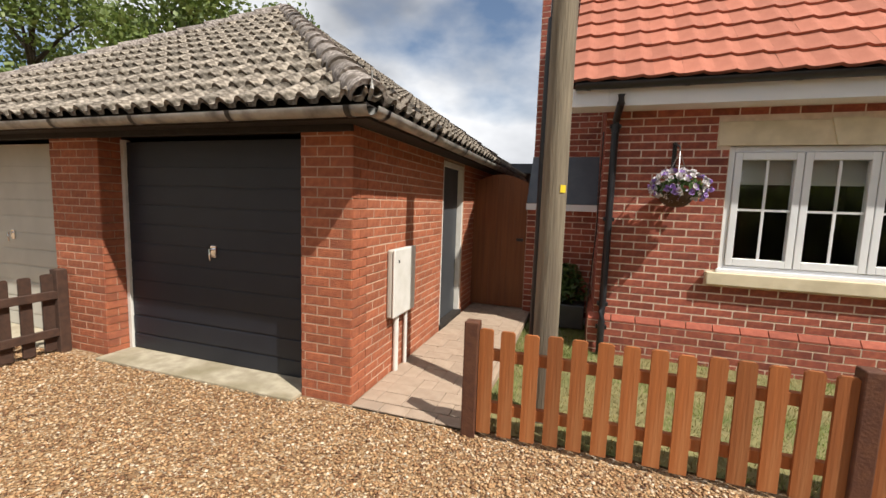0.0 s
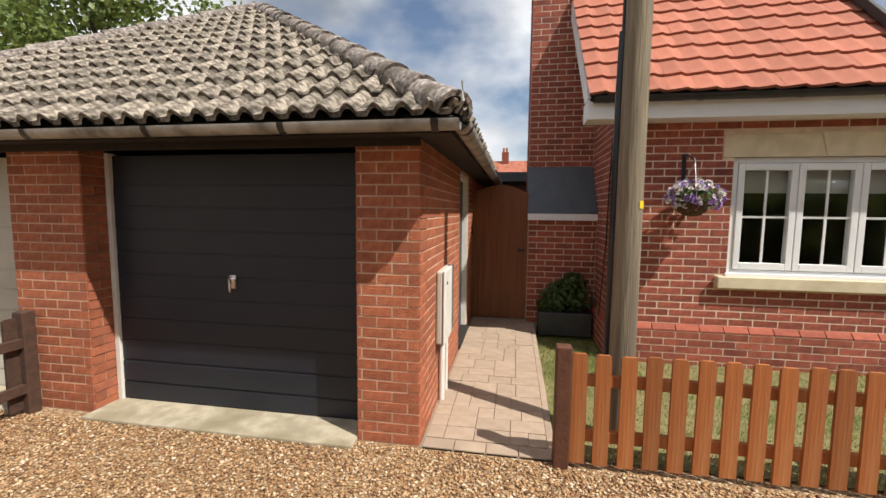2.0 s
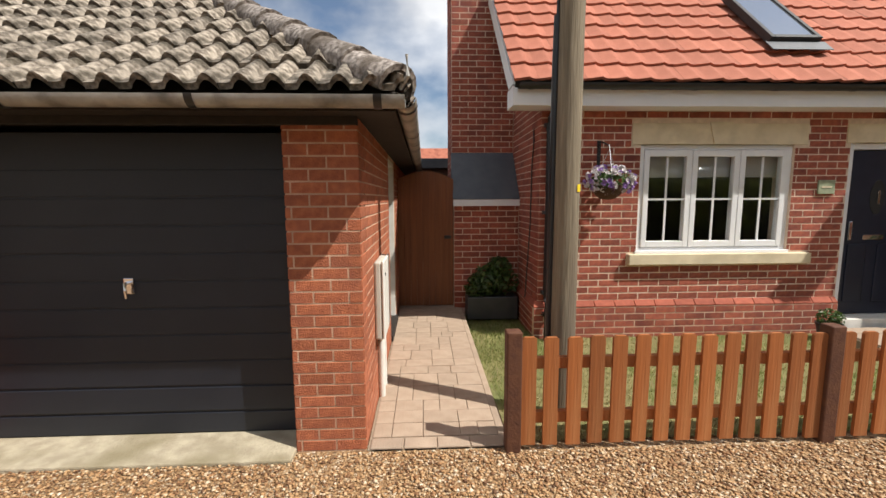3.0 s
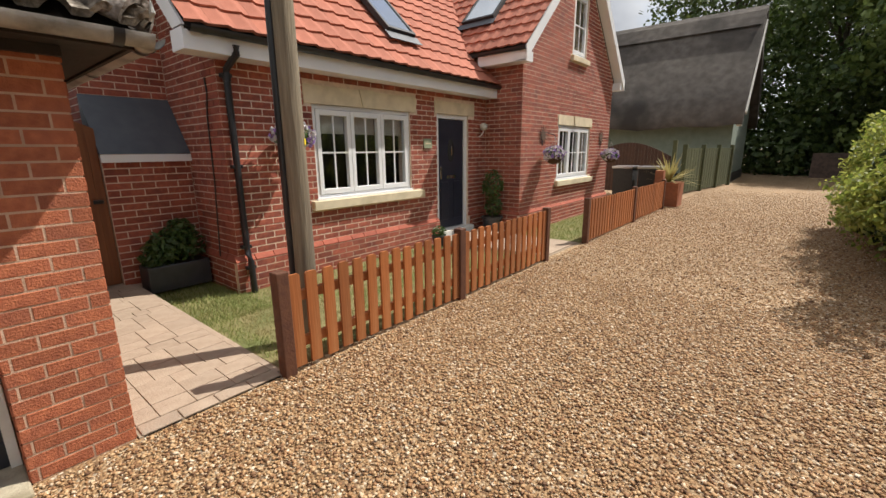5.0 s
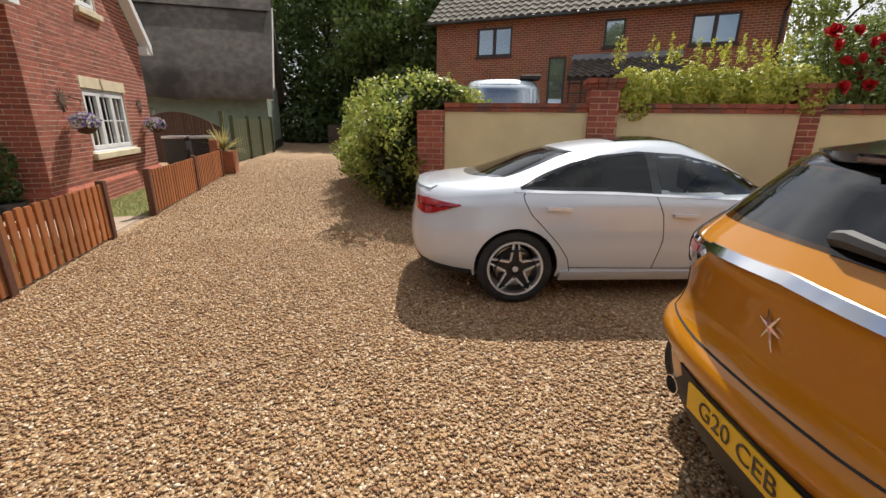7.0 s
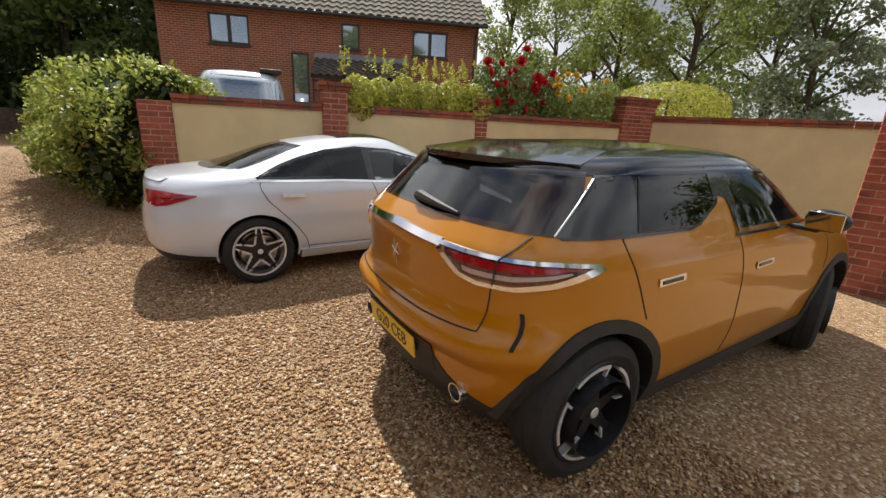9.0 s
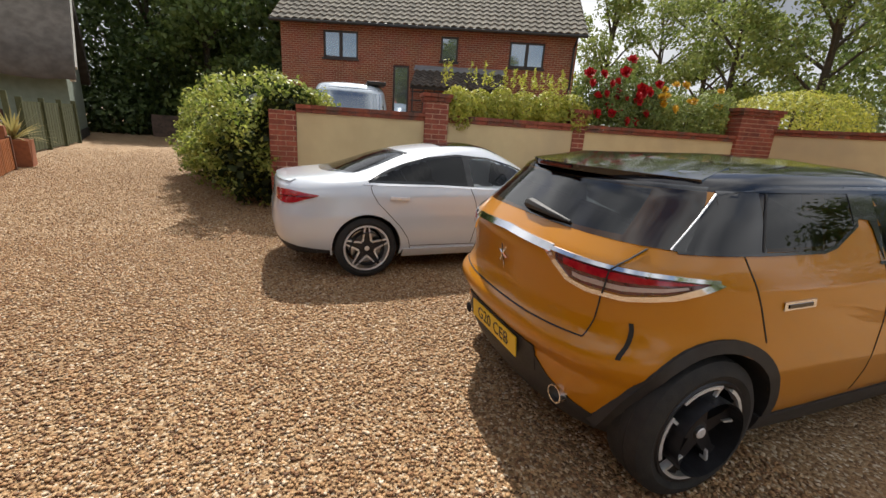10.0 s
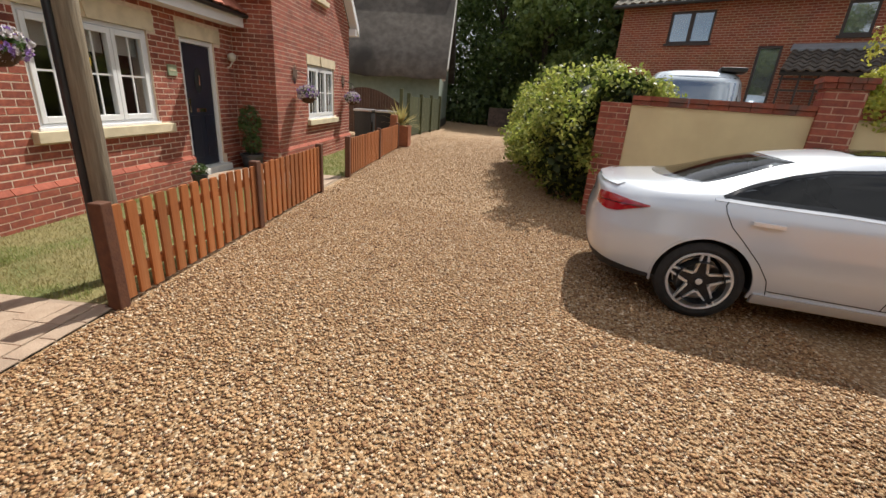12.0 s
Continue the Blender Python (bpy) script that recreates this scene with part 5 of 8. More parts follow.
def car_wheel(parent, x, y, r, rim, style, turn=0.0):
    """A wheel with its outer side towards -y (right) or +y (left)."""
    s = -1 if y < 0 else 1
    w = part("wheel", lathe([(rim * 0.72, -0.07), (rim * 0.72, 0.05)]), M_ALLOY_DARK, parent, m=pose(x, y, r) @ Matrix.Rotation(turn, 4, "Z") @ Matrix.Diagonal((1, s, 1, 1)))
    part("tyre", lathe([(rim - 0.01, -0.20), (rim + 0.03, -0.215), (r - 0.03, -0.21), (r - 0.006, -0.19), (r, -0.15), (r - 0.004, -0.125), (r, -0.12), (r, -0.09), (r - 0.004, -0.085), (r, -0.08), (r, -0.05), (r - 0.006, -0.02), (r - 0.03, 0.0), (rim + 0.03, 0.008), (rim, -0.004), (rim - 0.012, -0.012)], 56), M_TYRE, w, smooth=35)
    part("rim", lathe([(rim + 0.002, -0.004), (rim - 0.004, 0.004), (rim - 0.018, 0.0), (rim - 0.03, -0.05), (rim - 0.04, -0.16)], 56), M_ALLOY if style != "dark" else M_ALLOY_DARK, w, smooth=35)
    part("brake_disc", lathe([(0.02, -0.10), (rim * 0.72, -0.10), (rim * 0.72, -0.12), (0.02, -0.12)]), M_STEEL, w, smooth=35)
    part("hub", lathe([(0.001, 0.0), (0.03, 0.0), (0.035, -0.01), (0.062, -0.014), (0.07, -0.05)], 24), M_ALLOY_DARK if style != "dark" else M_CLAD, w, smooth=35)
    part("hub_cap", lathe([(0.001, 0.004), (0.022, 0.004), (0.026, 0.0)], 20), M_ALLOY, w)
    for k in range(5):
        a = math.tau * k / 5 + (0.35 if style == "dark" else math.pi / 2)
        rot = Matrix.Rotation(-a, 4, "Y")
        bm = bmesh.new()
        if style == "dark":
            prism(bm, [(0.035, -0.035), (rim * 0.55, -0.022), (rim - 0.02, -0.062), (rim - 0.012, 0.0), (rim - 0.025, 0.055), (rim * 0.55, 0.03), (0.04, 0.038)], "y", -0.05, -0.012)
            part("spoke", bm, M_ALLOY_DARK, w, m=rot)
            ring = [(rr * math.cos(q), rr * math.sin(q)) for rr, qs in ((rim - 0.018, (-0.28, -0.1, 0.1, 0.3, 0.5, 0.66)), (rim - 0.033, (0.66, 0.5, 0.3, 0.1, -0.1, -0.28))) for q in qs]
            part("bright_edge", prism(bmesh.new(), ring, "y", -0.03, 0.004), M_ALLOY, w, m=rot)
            hook = [(rr * math.cos(q), rr * math.sin(q)) for rr, q in ((rim - 0.018, -0.28), (rim * 0.52, -0.12), (rim * 0.50, -0.05), (rim - 0.024, -0.21))]
            part("bright_edge", prism(bmesh.new(), hook, "y", -0.03, 0.003), M_ALLOY, w, m=rot)
        else:
            for t in (-1, 1):
                bm = bmesh.new()
                prism(bm, [(0.062, t * 0.056), (0.075, t * 0.034), (rim - 0.010, t * 0.012), (rim - 0.010, t * 0.024)], "y", -0.035, -0.002)
                part("spoke", bm, M_ALLOY, w, "silver machined spoke", m=rot)
            bm = bmesh.new()
            prism(bm, [(0.04, -0.045), (0.075, -0.034), (rim - 0.012, -0.012), (rim - 0.012, 0.012), (0.075, 0.034), (0.04, 0.045)], "y", -0.05, -0.016)
            part("spoke_inset", bm, M_ALLOY_DARK, w, m=rot)
    return w


def arch_house(parent, x, r, s, width, skin):
    """The dark lining over a wheel."""
    bm, rings = bmesh.new(), []
    for y in (0.0, 1.0):
        rings.append([bm.verts.new((x + r * math.cos(t), s * (width - 0.34 if y else abs(skin.side(x + r * math.cos(t), 0.33 + r * math.sin(t))[1]) - 0.006), 0.33 + r * math.sin(t))) for t in [radians(-4 + 188 * k / 24) for k in range(25)]])
    for k in range(24):
        bm.faces.new((rings[0][k], rings[0][k + 1], rings[1][k + 1], rings[1][k]))
    bm.faces.new(rings[1])
    part("wheel_arch", bm, M_CLAD, parent, smooth=40)


def interior(car, x0, x1, w, seat_mat, z=0.0):
    part("cabin_floor", boxes((x0, x1, -w, w, 0.35 + z, 0.40 + z), (x0 - 0.05, x0, -w, w, 0.4 + z, 0.93 + z)), M_LINING, car)
    part("dashboard", boxes((x1 - 0.25, x1 + 0.1, -w, w, 0.7 + z, 0.97 + z), bevel=0.04), M_CLAD, car)
    for x, n in ((x1 - 1.25, 2), (x0 + 0.25, 2)):
        for s in (-1, 1):
            bm = boxes((x - 0.05, x + 0.45, s * 0.36 - 0.24, s * 0.36 + 0.24, 0.42 + z, 0.60 + z), bevel=0.04)
            st = part("seat", bm, seat_mat, car, smooth=40)
            bm = bmesh.new()
            prism(bm, [(x - 0.10, 0.50 + z), (x + 0.06, 0.52 + z), (x - 0.02, 1.06 + z), (x - 0.13, 1.06 + z)], "y", s * 0.36 - 0.23, s * 0.36 + 0.23)
            part("backrest", bm, seat_mat, st)
            part("headrest", boxes((x - 0.15, x - 0.06, s * 0.36 - 0.12, s * 0.36 + 0.12, 1.08 + z, 1.22 + z), bevel=0.03), seat_mat, st)
    bm = lathe([(0.165, 0), (0.18, 0.014), (0.195, 0), (0.18, -0.014), (0.165, 0)], 28)
    box(bm, -0.17, 0.17, -0.012, 0.012, -0.03, 0.03)
    part("steering_wheel", bm, M_CLAD, car, m=pose(x1 - 0.42, -0.36, 0.95 + z, 25, 0, 90), smooth=40)


def text_mesh(body, size, depth, material):
    cu = bpy.data.curves.new("writing", "FONT")
    cu.body, cu.size, cu.extrude, cu.align_x, cu.align_y = body, size, depth, "CENTER", "CENTER"
    ob = bpy.data.objects.new("writing", cu)
    me = bpy.data.meshes.new_from_object(ob)
    bpy.data.objects.remove(ob)
    bpy.data.curves.remove(cu)
    me.materials.clear()
    me.materials.append(material)
    return me


def mirror(car, x, y, z, s, material, cap):
    bm = bmesh.new()
    bmesh.ops.create_uvsphere(bm, u_segments=16, v_segments=10, radius=1)
    for v in bm.verts:
        v.co = Vector((v.co.x * (0.075 if v.co.x > 0 else 0.045), v.co.y * 0.11, v.co.z * 0.065))
    mi = part("door_mirror", bm, cap, car, smooth=60, m=pose(x, y + s * 0.14, z + 0.05))
    part("mirror_arm", boxes((-0.03, 0.03, -s * 0.16 if s > 0 else 0.02, -0.02 if s > 0 else 0.16, -0.075, -0.045), bevel=0.01), M_CLAD, mi)
    part("mirror_glass", boxes((-0.052, -0.044, -0.085, 0.085, -0.05, 0.05), bevel=0.003), M_CHROME, mi)


def grow(poly, k):
    """The polygon moved out by k metres along its corners' directions."""
    cx, cz = sum(p[0] for p in poly) / len(poly), sum(p[1] for p in poly) / len(poly)
    return [(x + k * (x - cx) / math.hypot(x - cx, z - cz), z + k * (z - cz) / math.hypot(x - cx, z - cz)) for x, z in poly]


def between(lo, hi, a0, a1, x, z, k=0.012):
    return a0 + k < x < a1 - k and lo(x) + k < z < hi(x) - k


# white saloon
def white_saloon():
    car = thing("saloon_car", "white four-door coupe saloon car parked on the gravel", "car", pose(1.495, -0.682, 0.0, 0, 0, -103) @ Matrix.Scale(0.97, 4))
    sh = Shell([(0.18, 0.34), (0.24, 0.26), (0.32, 0.19), (0.42, 0.14), (0.55, 0.12), (0.68, 0.13), (0.80, 0.16), (0.93, 0.17), (0.985, 0.20), (1.012, 0.29), (1.027, 0.43), (1.045, 0.62), (1.06, 0.73), (1.10, 0.87), (1.15, 1.01), (1.24, 1.25), (1.315, 1.52), (1.365, 1.82), (1.392, 2.08), (1.405, 2.4)],
               [(0.18, 4.5), (0.25, 4.62), (0.4, 4.68), (0.6, 4.68), (0.7, 4.62), (0.78, 4.45), (0.86, 4.0), (0.93, 3.55), (0.98, 3.42), (1.06, 3.30), (1.19, 3.08), (1.28, 2.9), (1.355, 2.72), (1.39, 2.6), (1.405, 2.45)],
               [(0.18, 0.80), (0.24, 0.855), (0.34, 0.89), (0.5, 0.912), (0.66, 0.918), (0.78, 0.905), (0.88, 0.888), (0.95, 0.855), (0.985, 0.83), (1.02, 0.80), (1.08, 0.765), (1.19, 0.69), (1.28, 0.605), (1.345, 0.51), (1.38, 0.40), (1.397, 0.25), (1.405, 0.06)],
               [(0.18, 6.2), (0.6, 6.0), (0.85, 5.2), (1.0, 3.5), (1.2, 3.0), (1.405, 2.4)], bow=0.06)
    WZ, R, AR = 0.325, 0.325, 0.372
    wheels = [(1.03, WZ), (3.76, WZ)]
    lo = curve((1.06, 0.998), (1.3, 0.992), (1.85, 0.985), (2.2, 0.97), (2.8, 0.945), (3.25, 0.93), (3.4, 0.93))
    hi = curve((1.06, 1.002), (1.15, 1.05), (1.30, 1.115), (1.51, 1.19), (1.75, 1.25), (2.1, 1.287), (2.5, 1.265), (2.85, 1.185), (3.15, 1.07), (3.4, 0.935))
    screen = lambda x, y, z: x < 1.9 and abs(y) < 0.70 * sh.get(z)[2] and 1.07 < z < 1.28
    holes = [lambda x, y, z: abs(y) > 0.45 and between(lo, hi, 1.06, 3.4, x, z, 0.02), screen]
    part("body", sh.body(0.28, 1.404, wheels, AR, holes), M_CAR_WHITE, car, smooth=40)
    side = lambda s: (lambda x, z, o: sh.side(x, z, s, o))
    for s in (-1, 1):
        p = side(s)
        part("window_trim", patch(p, 1.0, 3.42, lambda x: lo(x) - 0.022, lambda x: lo(x) - 0.004, 40, 1, 0.008, 0.006), M_CHROME, car, "chrome waist strip")
        ww = part("rear_side_window", patch(p, 1.07, 2.19, lo, hi, 30, 8, 0.004, 0.002), M_TINT, car, "dark tinted glass", smooth=60)
        ww.visible_shadow = False
        wf = part("front_side_window", patch(p, 2.22, 3.38, lo, hi, 30, 8, 0.004, 0.002), M_CAR_GLASS, car, smooth=60)
        wf.visible_shadow = False
        part("window_surround", strip(p, [(x, hi(x)) for x in (1.06, 1.15, 1.3, 1.51, 1.75, 2.1, 2.5, 2.85, 3.15, 3.4)], 0.022, 0.004, 0.008), M_CAR_BLACK, car, "black window surround")
        part("pillar", patch(p, 2.16, 2.24, lo, hi, 2, 8, 0.01, 0.005), M_CAR_BLACK, car)
        part("panel_gap", strip(p, [(1.10, 0.99), (1.075, 0.95), (1.085, 0.90), (1.14, 0.80), (1.23, 0.71), (1.38, 0.55), (1.47, 0.42), (1.50, 0.30)], 0.007, 0.0015), M_LINING, car)
        part("panel_gap", strip(p, [(2.19, 0.96), (2.25, 0.80), (2.27, 0.58), (2.22, 0.33)], 0.007, 0.0015), M_LINING, car)
        part("panel_gap", strip(p, [(3.30, 0.90), (3.36, 0.7), (3.37, 0.5), (3.33, 0.33)], 0.007, 0.0015), M_LINING, car)
        part("panel_gap", strip(p, [(1.50, 0.335), (2.4, 0.325), (3.33, 0.33)], 0.007, 0.0015), M_LINING, car)
        for hx, hz in ((1.26, 0.853), (2.33, 0.80)):
            part("door_handle", strip(p, [(hx, hz), (hx + 0.21, hz - 0.006)], 0.026, 0.03, 0.03), M_ALLOY if hx < 2 else M_CAR_WHITE, car, "slim door handle", smooth=30)
        part("skirt", patch(p, 1.42, 3.38, lambda x: 0.205, lambda x: 0.30, 20, 2, 0.03, 0.02), M_CAR_WHITE, car, "white side skirt", smooth=50)
        part("arch_lip", strip(p, [(1.03 + AR * math.cos(t), max(WZ + AR * math.sin(t), 0.24)) for t in [radians(-12 + 204 * k / 20) for k in range(21)]], 0.02, 0.006, 0.02), M_CAR_WHITE, car, smooth=40)
        wrap = lambda q, z, o: sh.wrap(q * -s, z, o)
        lamp = part("tail_lamp", patch(wrap, 0.29, 0.547, curve((0.29, 0.80), (0.42, 0.772), (0.46, 0.785), (0.547, 0.862)), curve((0.29, 0.895), (0.42, 0.905), (0.48, 0.892), (0.547, 0.872)), 30, 5, 0.03, 0.006), M_LAMP_RED, car, "red wrap-around tail lamp", smooth=50)
        part("lamp_band", patch(wrap, 0.30, 0.53, curve((0.30, 0.83), (0.52, 0.848)), curve((0.30, 0.838), (0.52, 0.856)), 20, 1, 0.01, 0.008), M_LAMP_DARK, lamp, smooth=50)
        mirror(car, 3.02, s * 0.83, 0.93, s, M_CAR_WHITE, M_CAR_WHITE)
        arch_house(car, 1.03, AR, s, 0.9, sh)
        arch_house(car, 3.76, AR, s, 0.9, sh)
    bs = part("rear_window", patch(lambda k, z, o: sh.back(k * sh.get(z)[2], z, o), -0.76, 0.76, lambda k: 1.052 + 0.02 * k * k, lambda k: 1.305 - 0.03 * k * k, 24, 12, 0.004, 0.004), M_TINT, car, "dark tinted rear glass", smooth=60)
    bs.visible_shadow = False
    part("sunroof", patch(lambda x, y, o: sh.top(x, y, o), 2.0, 2.75, lambda x: -0.34, lambda x: 0.34, 14, 8, 0.01, 0.006), M_CAR_BLACK, car, "black glass roof panel", smooth=60)
    part("boot_lip", strip(lambda q, z, o: sh.wrap(q, z, o), [(-0.40, 0.985), (0, 1.0), (0.40, 0.985)], 0.02, 0.02, 0.03, 14), M_CAR_WHITE, car, smooth=40)
    part("rear_valance", patch(lambda q, z, o: sh.wrap(q, z, o), -0.60, 0.60, lambda q: 0.272, lambda q: curve((0, 0.40), (0.40, 0.37), (0.50, 0.33), (0.60, 0.29))(abs(q)), 48, 3, 0.012, 0.005), M_CLAD, car, "black lower bumper", smooth=50)
    # second box: unseen floor added to stop sun leaking onto the ground
    part("tray_and_sun_block", boxes((0.75, 4.4, -0.60, 0.60, 0.20, 0.34), (0.28, 0.749, -0.56, 0.56, 0.35, 0.40)), M_CLAD, car)
    interior(car, 1.3, 3.15, 0.58, M_SEAT, -0.14)
    for x, y in ((1.03, -0.89), (1.03, 0.89), (3.76, -0.89), (3.76, 0.89)):
        car_wheel(car, x, y, R, 0.242, "star")
    return car


def amber_hatchback():
    car = thing("hatchback_car", "amber-yellow hatchback car with a gloss black roof", "car", pose(-1.72, -1.059, 0.0, 0, 0, -105.0))
    sh = Shell([(0.20, 0.30), (0.28, 0.24), (0.36, 0.20), (0.46, 0.175), (0.55, 0.16), (0.60, 0.125), (0.65, 0.10), (0.69, 0.11), (0.73, 0.155), (0.80, 0.18), (0.92, 0.17), (1.00, 0.155), (1.05, 0.16), (1.08, 0.19), (1.12, 0.23), (1.22, 0.33), (1.32, 0.43), (1.37, 0.46), (1.41, 0.54), (1.445, 0.80), (1.47, 1.1), (1.48, 1.5), (1.485, 1.8)],
               [(0.20, 3.9), (0.3, 4.05), (0.45, 4.11), (0.65, 4.11), (0.78, 4.05), (0.88, 3.9), (0.95, 3.6), (1.0, 3.25), (1.05, 3.05), (1.2, 2.80), (1.32, 2.58), (1.41, 2.40), (1.455, 2.25), (1.475, 2.1), (1.485, 1.85)],
               [(0.20, 0.80), (0.28, 0.85), (0.42, 0.88), (0.58, 0.895), (0.75, 0.89), (0.90, 0.88), (0.98, 0.865), (1.05, 0.835), (1.12, 0.80), (1.25, 0.745), (1.35, 0.695), (1.41, 0.655), (1.445, 0.60), (1.465, 0.49), (1.48, 0.28), (1.485, 0.08)],
               [(0.20, 5.6), (0.6, 5.6), (0.9, 5.0), (1.1, 4.8), (1.36, 5.0), (1.46, 4.2), (1.485, 2.5)], bow=0.13)
    R, AR, WX = 0.342, 0.385, (0.73, 3.29)
    wheels = [(x, R) for x in WX]
    lo = curve((0.62, 1.085), (1.0, 1.075), (1.45, 1.07), (2.6, 1.055), (2.95, 1.05))
    rlo = curve((0.62, 1.13), (0.93, 1.127), (1.32, 1.12), (1.40, 1.135), (1.60, 1.224))
    hi = curve((0.62, 1.27), (0.8, 1.36), (1.1, 1.386), (2.0, 1.39), (2.35, 1.345), (2.7, 1.19), (2.95, 1.06))
    flo = curve((1.72, 1.06), (2.9, 1.055))
    holes = [lambda x, y, z: abs(y) > 0.45 and (between(rlo, hi, 0.95, 1.60, x, z, 0.02) or between(flo, hi, 1.74, 2.92, x, z, 0.02)),
             lambda x, y, z: x < 0.8 and abs(y) < 0.60 - 0.3 * (z - 1.1) and 1.16 < z < 1.34]
    ROOF = 1.352
    part("body", sh.body(0.24, ROOF, wheels, AR, holes), M_CAR_AMBER, car, smooth=40)
    part("roof", sh.body(ROOF - 0.001, 1.4845, [], 0.1), M_CAR_BLACK, car, "gloss black roof", smooth=50)
    for s in (-1, 1):
        p = lambda x, z, o, s=s: sh.side(x, z, s, o)
        wrap = lambda q, z, o, s=s: sh.wrap(q * -s, z, o)
        # black pillars and window band
        part("window_band", patch(p, 0.47, 0.95, curve((0.47, 1.126), (0.95, 1.118)), curve((0.47, 1.132), (0.70, 1.34), (0.74, ROOF + 0.005), (0.95, ROOF + 0.005)), 18, 8, 0.008, 0.004), M_CAR_BLACK, car, "gloss black rear pillar", smooth=60)
        part("window_seal", strip(p, [(0.93, 1.128), (0.96, 1.25), (1.0, ROOF)], 0.012, 0.007, 0.006), M_CLAD, car)
        part("screen_edge", strip(p, [(0.455, 1.13), (0.58, 1.24), (0.70, 1.345)], 0.004, 0.008, 0.006), M_STEEL, car, "bright edge of the rear screen")
        ww = part("rear_side_window", patch(p, 0.94, 1.61, rlo, lambda x: hi(x), 24, 8, 0.004, 0.003), M_TINT, car, "dark tinted glass", smooth=60)
        wf = part("front_side_window", patch(p, 1.73, 2.93, flo, lambda x: hi(x), 30, 8, 0.004, 0.003), M_CAR_GLASS, car, smooth=60)
        ww.visible_shadow = wf.visible_shadow = False
        part("window_surround", patch(p, 0.7, 2.3, lambda x: hi(x) - 0.006, lambda x: ROOF + 0.006, 30, 2, 0.01, 0.006), M_CAR_BLACK, car, "black window surround", smooth=60)
        part("window_surround", strip(p, [(2.3, 1.345), (2.5, 1.27), (2.7, 1.19), (2.97, 1.06)], 0.05, 0.006, 0.012), M_CAR_BLACK, car, smooth=60)
        part("pillar", patch(p, 1.57, 1.76, lambda x: curve((1.57, 1.23), (1.62, 1.25), (1.70, 1.24), (1.76, 1.07))(x), hi, 8, 8, 0.012, 0.006), M_CAR_BLACK, car, smooth=60)
        part("window_seal", strip(p, [(0.48, 1.124), (0.93, 1.118), (1.32, 1.115), (1.41, 1.132), (1.60, 1.222)], 0.012, 0.006, 0.01), M_CAR_BLACK, car)
        part("window_seal", strip(p, [(1.72, 1.055), (2.95, 1.05)], 0.012, 0.006, 0.01), M_CAR_BLACK, car)
        part("panel_gap", strip(p, [(0.82, 1.114), (0.84, 1.05), (0.87, 0.977), (0.92, 0.87), (0.975, 0.75)], 0.007, 0.002), M_LINING, car)
        part("panel_gap", strip(p, [(1.76, 1.05), (1.80, 0.8), (1.80, 0.5), (1.76, 0.38)], 0.007, 0.002), M_LINING, car)
        part("panel_gap", strip(p, [(2.95, 1.03), (3.0, 0.8), (2.98, 0.72)], 0.007, 0.002), M_LINING, car)
        for hx, hz in ((1.03, 0.910), (1.94, 0.875)):
            h = part("door_handle", strip(p, [(hx, hz - 0.003), (hx + 0.20, hz + 0.003)], 0.036, 0.006, 0.01), M_CHROME, car, "flush chrome door handle", smooth=40)
            part("handle_slot", strip(p, [(hx + 0.025, hz - 0.003), (hx + 0.175, hz + 0.001)], 0.017, 0.009, 0.006), M_CAR_BLACK, h)
        for wx in WX:
            ring = [(wx + (AR + 0.028) * math.cos(t), max(R + (AR + 0.028) * math.sin(t), 0.25)) for t in [radians(-8 + 196 * k / 24) for k in range(25)]]
            part("arch_cladding", strip(p, ring, 0.056, 0.012, 0.03), M_CLAD, car, "black arch cladding", smooth=50)
            arch_house(car, wx, AR + 0.01, s, 0.885, sh)
        part("sill_cladding", patch(p, 1.1, 2.92, lambda x: 0.235, lambda x: 0.345 + 0.02 * (x - 1.1), 20, 3, 0.03, 0.014), M_CLAD, car, "black sill cladding", smooth=50)
        # tail lamps in a chrome frame
        l_lo = curve((0.285, 1.03), (0.315, 0.965), (0.36, 0.945), (0.445, 0.942), (0.52, 0.968), (0.60, 1.012))
        l_hi = curve((0.285, 1.042), (0.43, 1.032), (0.54, 1.026), (0.60, 1.018))
        lamp = part("tail_lamp", patch(wrap, 0.287, 0.598, l_lo, l_hi, 40, 5, 0.03, 0.005), M_LAMP_DARK, car, "dark red tail lamp in a chrome frame", smooth=50)
        part("lamp_band", patch(wrap, 0.315, 0.585, lambda q: l_lo(q) + 0.58 * (l_hi(q) - l_lo(q)), lambda q: l_hi(q) - 0.006, 30, 2, 0.008, 0.008), M_LAMP_RED, lamp, "bright red lamp bar", smooth=50)
        part("lamp_band", patch(wrap, 0.34, 0.56, lambda q: l_lo(q) + 0.16 * (l_hi(q) - l_lo(q)), lambda q: l_lo(q) + 0.40 * (l_hi(q) - l_lo(q)), 30, 2, 0.008, 0.008), M_LAMP_CLEAR, lamp, "clear reversing lamp bar", smooth=50)
        part("lamp_frame", strip(wrap, [(0.255, 1.048), (0.30, 0.985), (0.325, 0.945), (0.37, 0.926), (0.445, 0.925), (0.52, 0.952), (0.60, 1.002), (0.62, 1.017)], 0.020, 0.010, 0.02), M_CHROME, lamp, "chrome frame", smooth=50)
        part("lamp_frame", strip(wrap, [(0.255, 1.056), (0.43, 1.043), (0.54, 1.036), (0.62, 1.022)], 0.016, 0.010, 0.02), M_CHROME, lamp, smooth=50)
        part("panel_gap", strip(wrap, [(0.478, 1.126), (0.455, 1.08), (0.428, 1.035), (0.405, 0.93)], 0.003, 0.014, 0.012), M_LINING, car)
